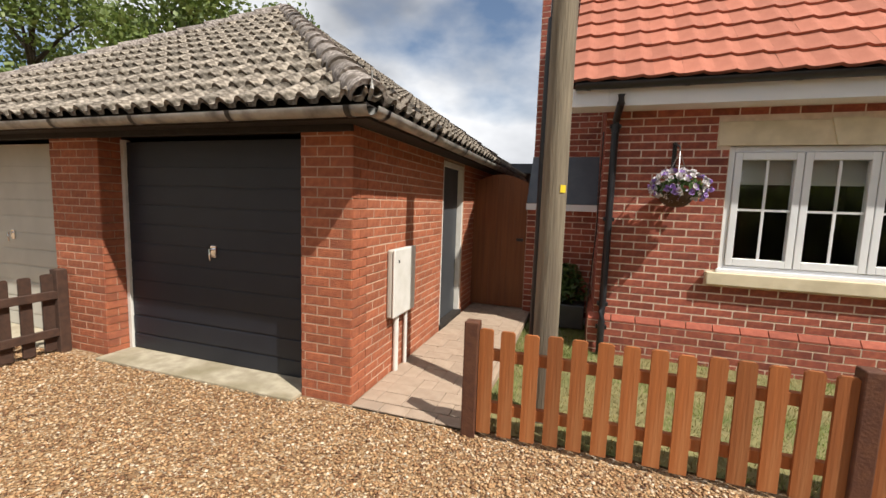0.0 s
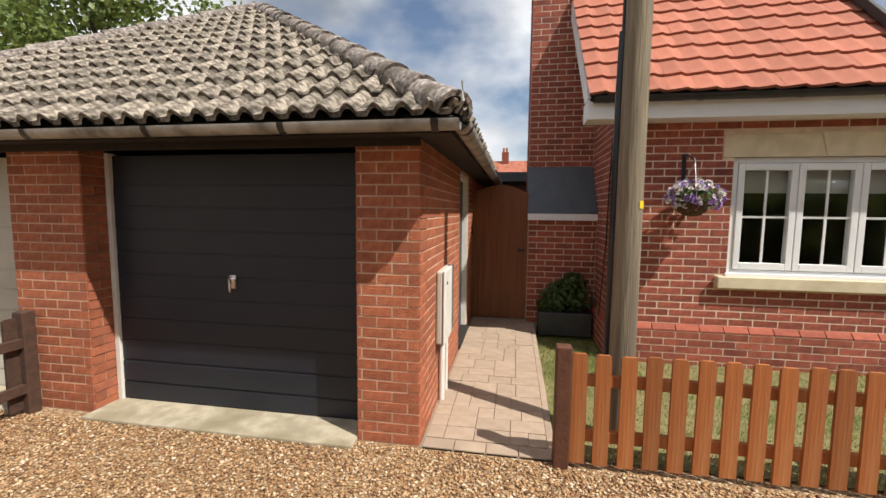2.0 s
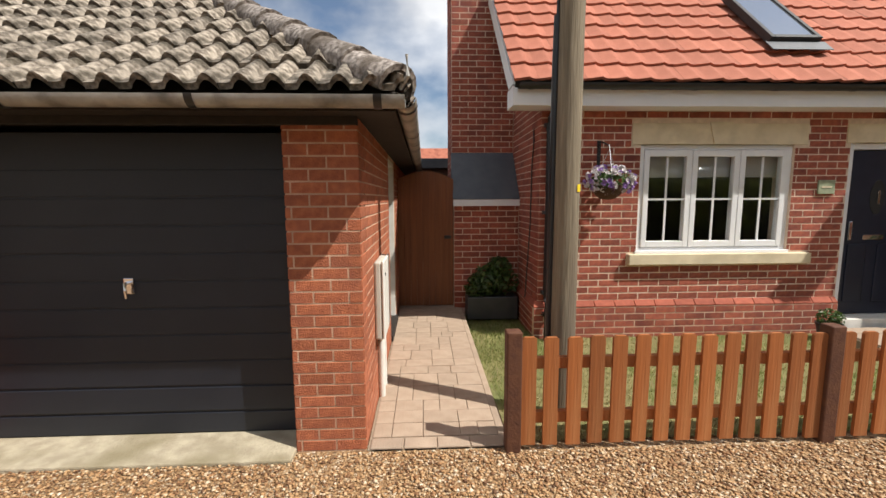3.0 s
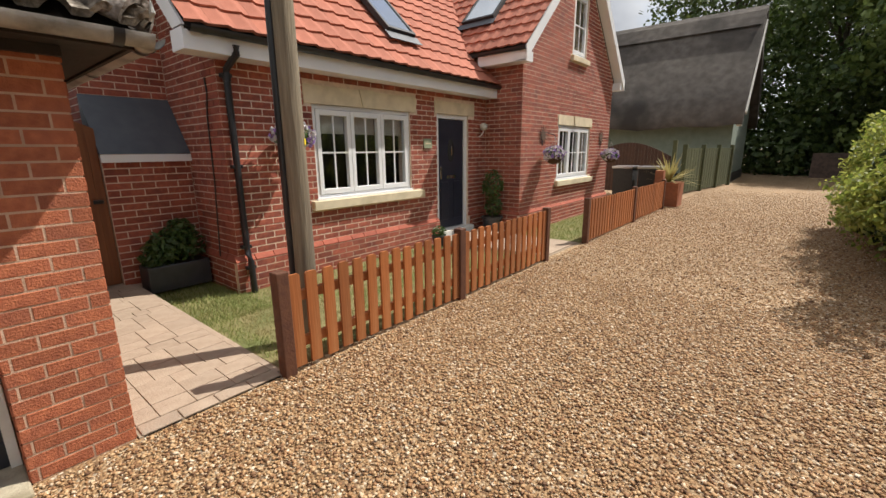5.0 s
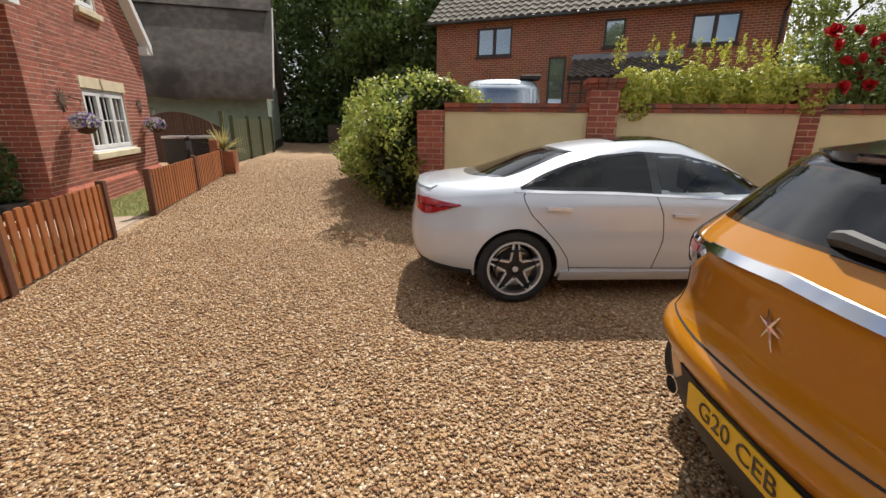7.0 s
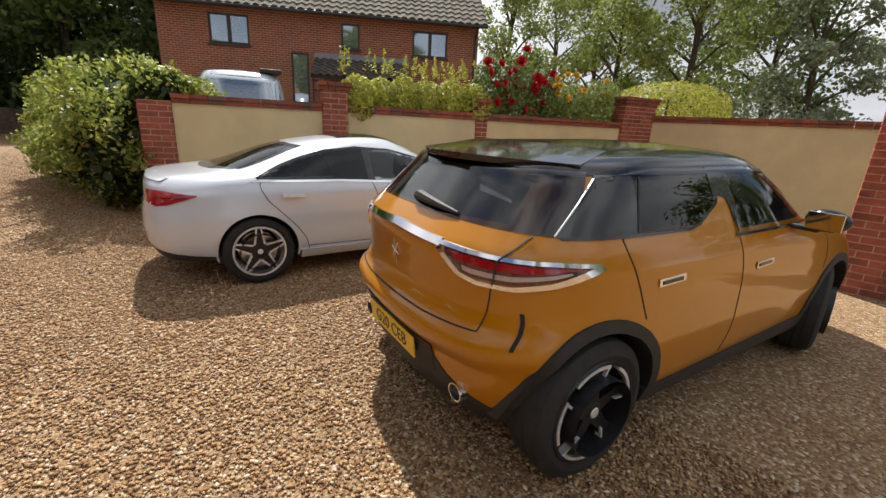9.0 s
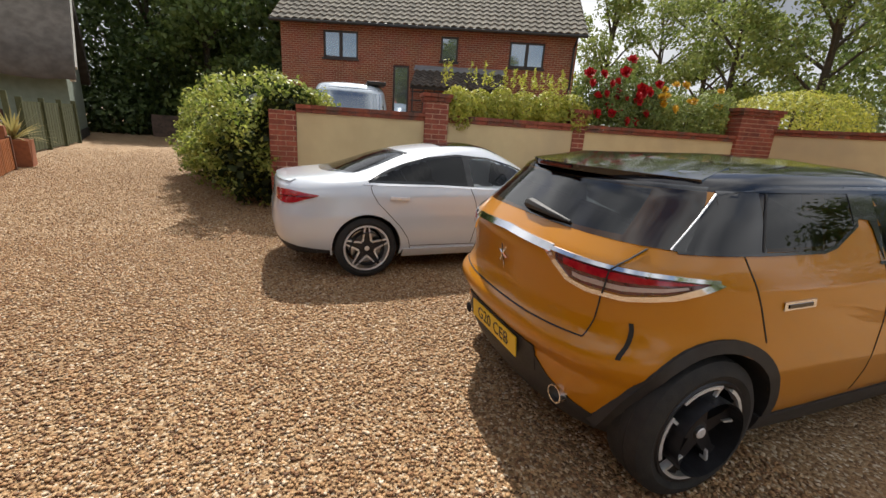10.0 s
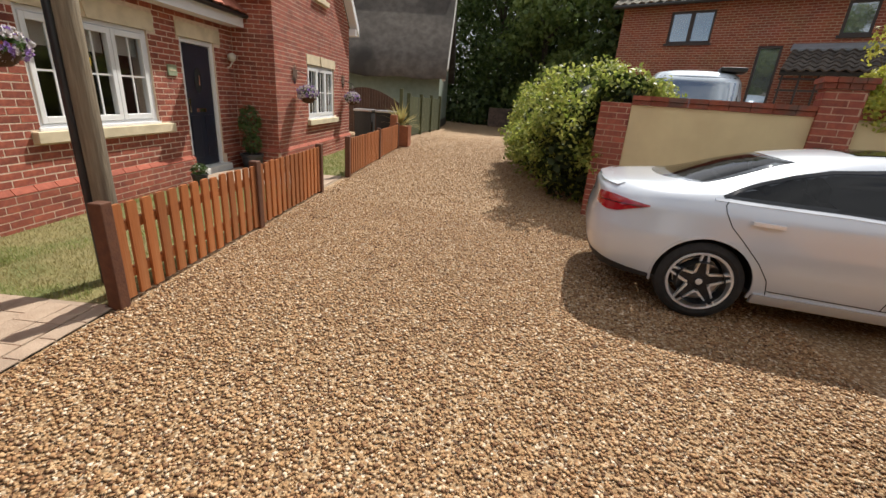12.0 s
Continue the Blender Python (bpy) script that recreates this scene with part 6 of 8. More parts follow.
        part("panel_gap", strip(wrap, [(0.402, 0.92), (0.395, 0.84), (0.385, 0.725)], 0.003, 0.003), M_LINING, car)
        part("bumper_vent", strip(wrap, [(0.458, 0.825), (0.462, 0.78), (0.466, 0.68)], 0.008, 0.003, 0.01), M_LINING, car, "black slot in the bumper", smooth=40)
        part("parking_sensor", strip(wrap, [(0.487, 0.565), (0.491, 0.565)], 0.010, 0.003, 0.005, 2), M_CLAD, car)
        bm = bmesh.new()
        rings = [[bm.verts.new((0.235 - o, s * 0.50 + 0.050 * r * math.cos(t), 0.375 + 0.042 * r * math.sin(t))) for t in [k * math.tau / 20 for k in range(20)]] for r, o in ((1, -0.08), (1, 0.005), (0.84, 0.005), (0.80, -0.05), (0.01, -0.05))]
        for a, b in zip(rings, rings[1:]):
            for k in range(20):
                bm.faces.new((a[k], a[(k + 1) % 20], b[(k + 1) % 20], b[k]))
        part("exhaust_tip", bm, M_CHROME, car, "oval chrome exhaust tip", smooth=40)
        mirror(car, 2.42, s * 0.85, 1.06, s, M_CAR_BLACK, M_CAR_BLACK)
    wr = lambda q, z, o: sh.wrap(q, z, o)
    part("chrome_strip", strip(wr, [(-0.27, 1.054), (0, 1.068), (0.27, 1.054)], 0.030, 0.012, 0.02, 14), M_CHROME, car, "chrome strip across the tailgate", smooth=40)
    bs = part("rear_window", patch(wr, -0.55, 0.55, lambda q: 1.148 - 0.018 * (q / 0.5) ** 2, lambda q: 1.37, 50, 12, 0.004, 0.005), M_TINT_REAR, car, "dark tinted rear screen", smooth=60)
    bs.visible_shadow = False
    # roof spoiler
    bm = bmesh.new()
    top = [(0.40 + 0.33 * (y / 0.62) ** 2, y, 1.408 - 0.012 * (y / 0.62) ** 2) for y in [-0.61 + 1.22 * k / 16 for k in range(17)]]
    lip = [(x + 0.012, y, z - 0.030) for x, y, z in top]
    root = [(0.98, y * 0.86, sh.top(0.98, y * 0.86)[2] + 0.004) for x, y, z in top]
    und = [(x + 0.22, y * 0.96, 1.345) for x, y, z in top]
    rows = [[bm.verts.new(p) for p in r] for r in (root, top, lip, und)]
    for a, b in zip(rows, rows[1:]):
        for k in range(16):
            bm.faces.new((a[k], a[k + 1], b[k + 1], b[k]))
    for k in (0, 16):
        bm.faces.new([r[k] for r in rows])
    sp = part("spoiler", bm, M_CAR_BLACK, car, "gloss black roof spoiler", smooth=35)
    part("brake_light", boxes((0.405, 0.43, -0.13, 0.13, 1.384, 1.398)), M_LAMP_DARK, sp)
    # wiper
    bm = bmesh.new()
    tube(bm, [sh.back(0.0, 1.185, 0.012), sh.back(-0.05, 1.195, 0.035), sh.back(-0.18, 1.185, 0.035), sh.back(-0.35, 1.165, 0.016)], [0.024, 0.028, 0.020, 0.008], 8)
    part("wiper", bm, M_CLAD, car, "black rear wiper", smooth=40)
    # star badge, number plate
    bm = bmesh.new()
    for a, l in ((70, 0.075), (-110, 0.075), (20, 0.045), (-160, 0.045), (120, 0.05), (-60, 0.05)):
        d = Vector((0, math.cos(radians(a)), math.sin(radians(a))))
        c = Vector(sh.back(0, 0.915, 0.006))
        tube(bm, [c, c + d * l], [0.009, 0.002], 6)
    part("badge", bm, M_CHROME, car, "small chrome emblem", smooth=40)
    pl = part("number_plate", boxes((-0.26, 0.26, -0.004, 0.004, -0.056, 0.056), bevel=0.002), M_PLATE_Y, car, "yellow number plate with black letters", m=Matrix.Translation(Vector(sh.back(0, 0.497, 0.022))) @ Matrix.Rotation(-math.pi / 2, 4, "Z") @ Matrix.Rotation(radians(6), 4, "X"))
    part("writing", text_mesh("G20 CEB", 0.098, 0.001, M_CAR_BLACK), M_CAR_BLACK, pl, "black letters G20 CEB", m=Matrix.Translation((0, -0.006, 0)) @ Matrix.Rotation(math.pi / 2, 4, "X") @ Matrix.Diagonal((1.0, 1.0, 1, 1)))
    part("plate_recess", patch(wr, -0.25, 0.25, lambda q: 0.42, lambda q: 0.565, 20, 3, 0.01, 0.009), M_CLAD, car, "black plate recess", smooth=50)
    low = curve((0.0, 0.57), (0.20, 0.565), (0.25, 0.51), (0.30, 0.44), (0.378, 0.375), (0.474, 0.309), (0.52, 0.285))
    part("rear_valance", patch(wr, -0.52, 0.52, lambda q: 0.245, lambda q: low(abs(q)), 52, 5, 0.012, 0.006), M_CLAD, car, "black lower bumper", smooth=50)
    part("panel_gap", strip(wr, [(-0.385, 0.725), (-0.2, 0.716), (0.2, 0.716), (0.385, 0.725)], 0.005, 0.003, 0.006, 12), M_LINING, car)
    # rear box, out of sight, added so no sun leaks under the tail
    part("tray_and_sun_block", boxes((0.55, 3.9, -0.58, 0.58, 0.20, 0.34), (0.30, 0.549, -0.56, 0.56, 0.36, 0.41)), M_CLAD, car)
    interior(car, 0.75, 2.75, 0.62, M_SEAT_PALE, 0.10)
    for x, y in ((0.73, -0.875), (0.73, 0.875), (3.29, -0.875), (3.29, 0.875)):
        car_wheel(car, x, y, R, 0.252, "dark", 0.30 if x > 2 else 0.0)
    return car


white_saloon()
amber_hatchback()

# ---- plants ----
def leaf_soup(name, centers, size, material, seed, parent=None, aspect=0.55, out=None, fold=0.25):
    """Many folded leaves, joined. out: the way that each one's face tends to look."""
    r = np.random.default_rng(seed)
    n = len(centers)
    nv = r.normal(size=(n, 3))
    if out is not None:
        nv = nv * 0.75 + out * 1.1
    nv[:, 2] += 0.35
    nv /= np.linalg.norm(nv, axis=1)[:, None]
    u = np.cross(nv, r.normal(size=(n, 3)))
    u /= np.linalg.norm(u, axis=1)[:, None] + 1e-9
    w = np.cross(nv, u)
    s = (np.asarray(size) if np.ndim(size) else np.full(n, size)) * r.uniform(0.6, 1.25, n)
    s = s[:, None]
    c = np.asarray(centers)
    v = np.stack([c + u * s * 0.5, c + w * s * aspect * 0.5 + nv * s * fold * 0.3, c - u * s * 0.5, c - w * s * aspect * 0.5 + nv * s * fold * 0.3], 1).reshape(-1, 3)
    k = (np.arange(n) * 4)[:, None]
    f = np.concatenate([k + np.array([[0, 1, 2]]), k + np.array([[0, 2, 3]])], 0)
    me = bpy.data.meshes.new(name)
    me.vertices.add(len(v)); me.loops.add(len(f) * 3); me.polygons.add(len(f))
    me.vertices.foreach_set("co", v.astype(np.float32).ravel())
    me.loops.foreach_set("vertex_index", f.astype(np.int32).ravel())
    me.polygons.foreach_set("loop_start", np.arange(0, len(f) * 3, 3, dtype=np.int32))
    me.update(calc_edges=True)
    me.materials.append(material)
    ob = new(name, me)
    if parent:
        ob.parent = parent
    return ob


def blob_points(blobs, n, seed, rough=0.22, depth=0.35, freq=1.6):
    """Points in the uneven outer layer of a crown made of several lobes, and the ways outward."""
    r = np.random.default_rng(seed)
    area = np.array([(b[3] * b[4] + b[3] * b[5] + b[4] * b[5]) for b in blobs])
    pick = r.choice(len(blobs), n, p=area / area.sum())
    b = np.array(blobs)[pick]
    d = r.normal(size=(n, 3))
    d /= np.linalg.norm(d, axis=1)[:, None]
    k = 1 - depth * r.uniform(0, 1, n) ** 1.7
    bump = np.array([noise.noise(Vector((x * freq + i * 7, y * freq, z * freq))) for (x, y, z), i in zip((d * b[:, 3:6]).tolist(), pick.tolist())])
    k = k * (1 + rough * bump)
    p = b[:, :3] + d * b[:, 3:6] * k[:, None]
    return p, d


M_HEDGE = leaf_mat("hedge_leaf", (0.14, 0.20, 0.03), (0.44, 0.46, 0.11), 0.45, 0.5)
# darker copy of the hedge leaf: the crown's inner shade is in its colour
M_HEDGE_SHADE = leaf_mat("hedge_inner_shade_leaf", (0.02, 0.035, 0.008), (0.05, 0.075, 0.018), 0.6, 0.3)
M_SHRUB = leaf_mat("golden_shrub_leaf", (0.28, 0.33, 0.045), (0.60, 0.56, 0.11), 0.5, 0.4)
M_TREE = leaf_mat("tree_leaf", (0.09, 0.14, 0.03), (0.22, 0.28, 0.075), 0.5, 0.35)
M_TREE_LIGHT = leaf_mat("sunny_tree_leaf", (0.14, 0.20, 0.04), (0.34, 0.38, 0.11), 0.5, 0.4)
M_TREE_GREY = leaf_mat("silver_tree_leaf", (0.16, 0.20, 0.11), (0.33, 0.37, 0.24), 0.5, 0.4)
M_WOOD_DARK = leaf_mat("dark_wood_leaf", (0.03, 0.06, 0.012), (0.11, 0.155, 0.038), 0.55, 0.3)
M_POT_PLANT = leaf_mat("pot_plant_leaf", (0.03, 0.07, 0.015), (0.09, 0.15, 0.035), 0.4, 0.3)

hedge = thing("hedge", "large leafy green climbing hedge over the wall end", "hedge", pose(5.5, -1.6, 0))
hb = [(4.0, -1.75, 1.82, 0.5, 0.5, 0.34), (4.75, -1.5, 1.1, 0.9, 1.0, 1.14), (5.7, -1.6, 1.0, 1.1, 1.12, 1.18), (7.1, -1.65, 0.95, 1.15, 1.2, 1.2), (8.4, -1.7, 0.9, 1.0, 1.15, 1.2), (9.3, -1.65, 0.95, 0.8, 1.15, 1.2), (4.6, -2.3, 1.6, 0.6, 0.5, 0.5)]
hb = [(x - 5.5, y + 1.6, z, a, b, c) for x, y, z, a, b, c in hb]
r = np.random.default_rng(31)
p, d = blob_points(hb, 150, 29, rough=0.35, depth=0.05)
clumps = [(*(q + n * r.uniform(-0.14, 0.08)), *(np.array([1.0, 1.0, r.uniform(0.6, 1.1)]) * r.uniform(0.16, 0.36))) for q, n in zip(p, d) if q[2] > 0.35 and (q[0] > -1.2 or q[2] < 1.9)]
p, d = blob_points(hb, 17000, 21, rough=0.32)
keep = p[:, 2] > 0.03
tagged(leaf_soup("foliage", p[keep], 0.08, M_HEDGE, 22, hedge, 0.55, d[keep] * 0.7), kind="stuff")
p, d = blob_points(clumps, 24000, 28, rough=0.4, depth=0.6, freq=3.0)
keep = p[:, 2] > 0.03
tagged(leaf_soup("clumped_foliage", p[keep], 0.085, M_HEDGE, 25, hedge, 0.55, d[keep] * 0.5), kind="stuff")
# long young shoots that arch out of the crown and hang
p, d = blob_points(hb, 150, 33, rough=0.3, depth=0.03)
line = []
for q, n in zip(p, d):
    if q[2] > 0.6 and n[2] > -0.2 and q[0] > -1.3:
        length = r.uniform(0.12, 0.34)
        for t in np.linspace(0, 1, 16):
            line.append(q + n * length * t + np.array([0, 0, 0.22 * t - 0.34 * t * t]) * length * 2 + r.normal(size=3) * 0.02)
tagged(leaf_soup("arching_shoot", np.array(line), 0.07, M_HEDGE, 27, hedge, 0.45), kind="stuff")
# large dark leaves deep in the crown, with its shade painted in
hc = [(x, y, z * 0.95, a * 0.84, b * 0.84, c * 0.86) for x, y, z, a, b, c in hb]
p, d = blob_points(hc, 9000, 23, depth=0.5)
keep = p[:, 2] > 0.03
tagged(leaf_soup("inner_foliage", p[keep], 0.2, M_HEDGE_SHADE, 24, hedge, 0.7), kind="stuff")
r = np.random.default_rng(8)
for k in range(9):
    x, y = r.uniform(-1.6, 3.0), r.uniform(-0.3, 0.3)
    bm = bmesh.new()
    tube(bm, [(x, y, 0), (x + r.uniform(-0.2, 0.2), y, 0.6), (x + r.uniform(-0.4, 0.4), y + r.uniform(-0.3, 0.3), 1.5)], [0.03, 0.024, 0.012], 6)
    part("stem", bm, M_BARK, hedge, smooth=50)


def tree(x, y, height, spread, seed, leaf, leaves=9000, size=0.22, trunk=0.22, clear=0.3, label="", lobes=14, gap=1.0):
    """A tapered trunk with limbs and an uneven, gappy crown."""
    r = np.random.default_rng(seed)
    g = thing("tree", label, "tree", pose(x, y, 0), group="trees round the houses")
    top = height * 0.9
    bend = r.uniform(-0.04, 0.04, 2) * height
    line = [(bend[0] * t * t, bend[1] * t * t, top * t) for t in (0, 0.25, 0.5, 0.75, 1)]
    bm = bmesh.new()
    tube(bm, line, [trunk, trunk * 0.8, trunk * 0.6, trunk * 0.35, trunk * 0.1], 10)
    part("trunk", bm, M_BARK, g, smooth=60)
    blobs = []
    for k in range(lobes):
        t = clear + (1 - clear) * (k + r.uniform(0, 1)) / lobes
        a = k * 2.4 + r.uniform(-0.5, 0.5)
        reach = spread * math.sin(math.pi * min(max((t - clear * 0.6) / (1.08 - clear * 0.6), 0.05), 1)) ** 0.7 * r.uniform(0.55, 1.0) * 0.72
        s = spread * r.uniform(0.26, 0.42) * gap
        end = (bend[0] * t * t + math.cos(a) * reach, bend[1] * t * t + math.sin(a) * reach, height * t)
        blobs.append((*end, s, s, s * r.uniform(0.6, 0.85)))
        bm = bmesh.new()
        z0 = height * t * 0.72
        tube(bm, [(bend[0] * t * t * 0.5, bend[1] * t * t * 0.5, z0), (end[0] * 0.5, end[1] * 0.5, (z0 + end[2]) / 2 + 0.05 * height * 0.3), end], [trunk * 0.4, trunk * 0.25, trunk * 0.06], 6)
        part("limb", bm, M_BARK, g, smooth=60)
    p, d = blob_points(blobs, leaves, seed + 1, rough=0.5, depth=0.75, freq=1.1)
    tagged(leaf_soup("crown", p, size, leaf, seed + 2, g, 0.65), kind="stuff")
    return g


# dark wood past the cottage
for k, (x, y, h, s) in enumerate(((31, -1.0, 13, 4.6), (33, 4.5, 14, 5.0), (36, -6.5, 14, 5.0), (29, -8.0, 12, 4.4), (24, -11.5, 12, 4.4), (40, 0.5, 16, 5.5), (28, -3.6, 11, 3.8), (34, -12, 14, 5), (22.5, -7.3, 9.5, 3.2), (44, -5, 17, 6))):
    tree(x, y, h, s, 100 + k * 7, M_WOOD_DARK if k != 6 else M_TREE, 11000, 0.34, 0.28, 0.08, "tall dark green broadleaf tree beyond the lane", 16, 1.25)
# leaf mass added to darken the gap where the wood's shade lies
under = thing("undergrowth", "dense dark green undergrowth added for the shade at the wood's edge", "undergrowth", pose(30, -2, 0))
p, d = blob_points([(r.uniform(-1.5, 1.5), -13 + k * 1.5, 0.9, 1.6, 1.4, r.uniform(1.3, 2.1)) for k in range(17)], 17000, 90, 0.4, 0.6)
tagged(leaf_soup("foliage", p[p[:, 2] > 0], 0.36, M_WOOD_DARK, 91, under, 0.6, d[p[:, 2] > 0]), kind="stuff")
# behind the garages
for k, (x, y, h, s) in enumerate(((-17, 15, 11, 4.2), (-22, 12, 12, 4.5), (-14.5, 19, 10, 3.6))):
    tree(x, y, h, s, 300 + k * 7, M_TREE, 17000, 0.26, 0.25, 0.12, "sunlit green broadleaf tree behind the garages", 16, 1.2)
# beyond the garden wall
for k, (x, y, h, s, m) in enumerate(((6.0, -22, 10.5, 3.6, M_TREE_LIGHT), (2.5, -21, 11, 4.2, M_TREE_LIGHT), (0.2, -26, 12, 4.5, M_TREE), (-1.5, -24, 8.0, 3.4, M_TREE_GREY), (9.5, -27, 12, 4.5, M_TREE_LIGHT), (-6.0, -30, 8, 4.2, M_TREE), (14, -30, 13, 5, M_TREE), (-10, -24, 7, 3.6, M_TREE_LIGHT), (4.5, -31, 10, 4.5, M_TREE), (12.7, -22.0, 10.5, 3.8, M_TREE_LIGHT))):
    tree(x, y, h, s, 500 + k * 7, m, 10000, 0.19, 0.2, 0.22, "sunlit green tree beyond the garden wall", 13, 0.85)
# behind the walker, out of view: trees added to close the yard's sky
for k, (x, y, h, s) in enumerate(((-23, -9, 9, 4.4), (-26, -1, 10, 4.6), (-17, -22, 9, 4.4), (-26, -16, 10, 5))):
    tree(x, y, h, s, 700 + k * 7, M_TREE, 5000, 0.32, 0.25, 0.1, "unseen green broadleaf tree added to close the yard", 12, 1.25)


def shrub(name, label, u0, u1, back, z0, z1, leaf, n, size, seed, shoots=0):
    """A shrub behind the garden wall, rising over the coping."""
    c = gw.at((u0 + u1) / 2, -back, 0)
    g = thing(name, label, "shrub", pose(c[0], c[1], 0, 0, 0, math.degrees(math.atan2(WD[1], WD[0]))))
    w = (u1 - u0) / 2
    r = np.random.default_rng(seed)
    m = max(int(w * 5), 2)
    blobs = [(-w + 2 * w * (k + 0.5) / m, r.uniform(-0.2, 0.1), (z0 + z1) / 2 - 0.1, w / m * 1.5, 0.4, (z1 - z0) / 2 * r.uniform(0.8, 1.15)) for k in range(m)]
    p, d = blob_points(blobs, n, seed)
    tagged(leaf_soup("foliage", p, size, leaf, seed + 1, g, 0.5, d), kind="stuff")
    bm = bmesh.new()
    tube(bm, [(0, 0, 0), (0, 0, (z0 + z1) / 2)], [0.05, 0.02], 6)
    for k in range(6):
        tube(bm, [(0, 0, 0.2), (r.uniform(-w, w), r.uniform(-0.3, 0.2), z1 - 0.1)], [0.02, 0.006], 5)
    part("stem", bm, M_BARK, g)
    for k in range(shoots):
        x, y = r.uniform(-w, w), r.uniform(-0.2, 0.2)
        h = r.uniform(0.12, 0.34)
        t = np.linspace(0, 1, 26)[:, None]
        line = np.array([[x, y, z1 - 0.12]]) + t * np.array([[r.uniform(-0.08, 0.08), r.uniform(-0.05, 0.05), h]]) + r.normal(size=(26, 3)) * 0.030 * (1.15 - t)
        tagged(leaf_soup("shoot", line, size * 0.9, leaf, seed + 10 + k, g, 0.45), kind="stuff")
    return g


shrub("golden_shrub", "yellow-green shrub with upright shoots behind the wall", 2.75, 5.3, 0.42, 1.45, 2.42, M_SHRUB, 15000, 0.07, 900, 34)
shrub("rose_bush", "leafy red rose bush behind the garden wall", 5.25, 6.9, 0.55, 1.45, 2.8, M_TREE, 9000, 0.075, 930)
shrub("rose_bush", "leafy yellow rose bush behind the garden wall", 6.6, 8.6, 0.6, 1.45, 2.6, M_TREE_LIGHT, 8000, 0.075, 950)
M_RED = mat("red_petal", (0.55, 0.008, 0.015), (0.40, 0.004, 0.01), 0.6, scale=30)
M_YELLOW_PETAL = mat("yellow_petal", (0.75, 0.50, 0.04), (0.65, 0.40, 0.03), 0.6, scale=30)
M_WHITE_PETAL = mat("white_petal", (0.75, 0.72, 0.70), (0.65, 0.60, 0.62), 0.7, scale=30)
M_LILAC = mat("lilac_petal", (0.42, 0.28, 0.60), (0.30, 0.16, 0.48), 0.7, scale=30)


def bloom_mesh(name, material, r, petals=11):
    bm = bmesh.new()
    for k in range(petals):
        a, t = k * 2.4, 0.25 + 0.75 * k / petals
        d = Vector((math.cos(a) * t, math.sin(a) * t, 1.15 - t * 0.9)).normalized()
        s = d.cross(Vector((0, 0, 1))).normalized() * r * 0.5
        c = d * r * 0.55
        v = [bm.verts.new(p) for p in (Vector((0, 0, 0)), c + s, d * r * 1.05, c - s)]
        bm.faces.new(v)
    return mesh_of(name, bm, material)


RED_BLOOM, YEL_BLOOM = bloom_mesh("red_bloom", M_RED, 0.12), bloom_mesh("yellow_bloom", M_YELLOW_PETAL, 0.10)
r = np.random.default_rng(77)
for g in [o for o in scene.objects if o.name.startswith("rose_bush")]:
    red = "red" in g["label"]
    for k in range(28 if red else 16):
        a = r.uniform(0, math.tau)
        x, z = r.uniform(-0.85, 0.55), (2.30 + r.normal() * 0.22) if red else (2.3 + r.normal() * 0.15)
        part("bloom", RED_BLOOM if red else YEL_BLOOM, None, g, "red rose bloom" if red else "yellow rose bloom", m=pose(x, -0.42 + r.uniform(-0.1, 0.15), min(max(z, 1.75), 2.85), r.uniform(20, 80), 0, r.uniform(-60, 60)) @ Matrix.Scale(r.uniform(0.6, 1.1), 4))
# weeping mound and low planting past the wall
for u, back, z, s, m, lab in ((13.0, 3.0, 2.6, (1.75, 1.4, 0.85), M_SHRUB, "rounded weeping yellow-green shrub behind the wall"), (18.5, 4.0, 2.0, (2.6, 1.6, 1.4), M_TREE_GREY, "pale green bushy shrub behind the wall"), (9.6, 4.0, 2.2, (1.3, 1.0, 0.8), M_TREE_GREY, "grey-green bush behind the wall")):
    c = gw.at(u, -back, 0)
    g = thing("shrub", lab, "shrub", pose(c[0], c[1], 0))
    p, d = blob_points([(0, 0, z - 0.35, *s)], 8000, int(u * 10), 0.12, 0.3)
    tagged(leaf_soup("foliage", p[p[:, 2] > 0], 0.10, m, int(u * 11), g, 0.4, d[p[:, 2] > 0]), kind="stuff")
    bm = bmesh.new()
    tube(bm, [(0, 0, 0), (0, 0, z)], [0.08, 0.04], 8)
    part("stem", bm, M_BARK, g, smooth=50)

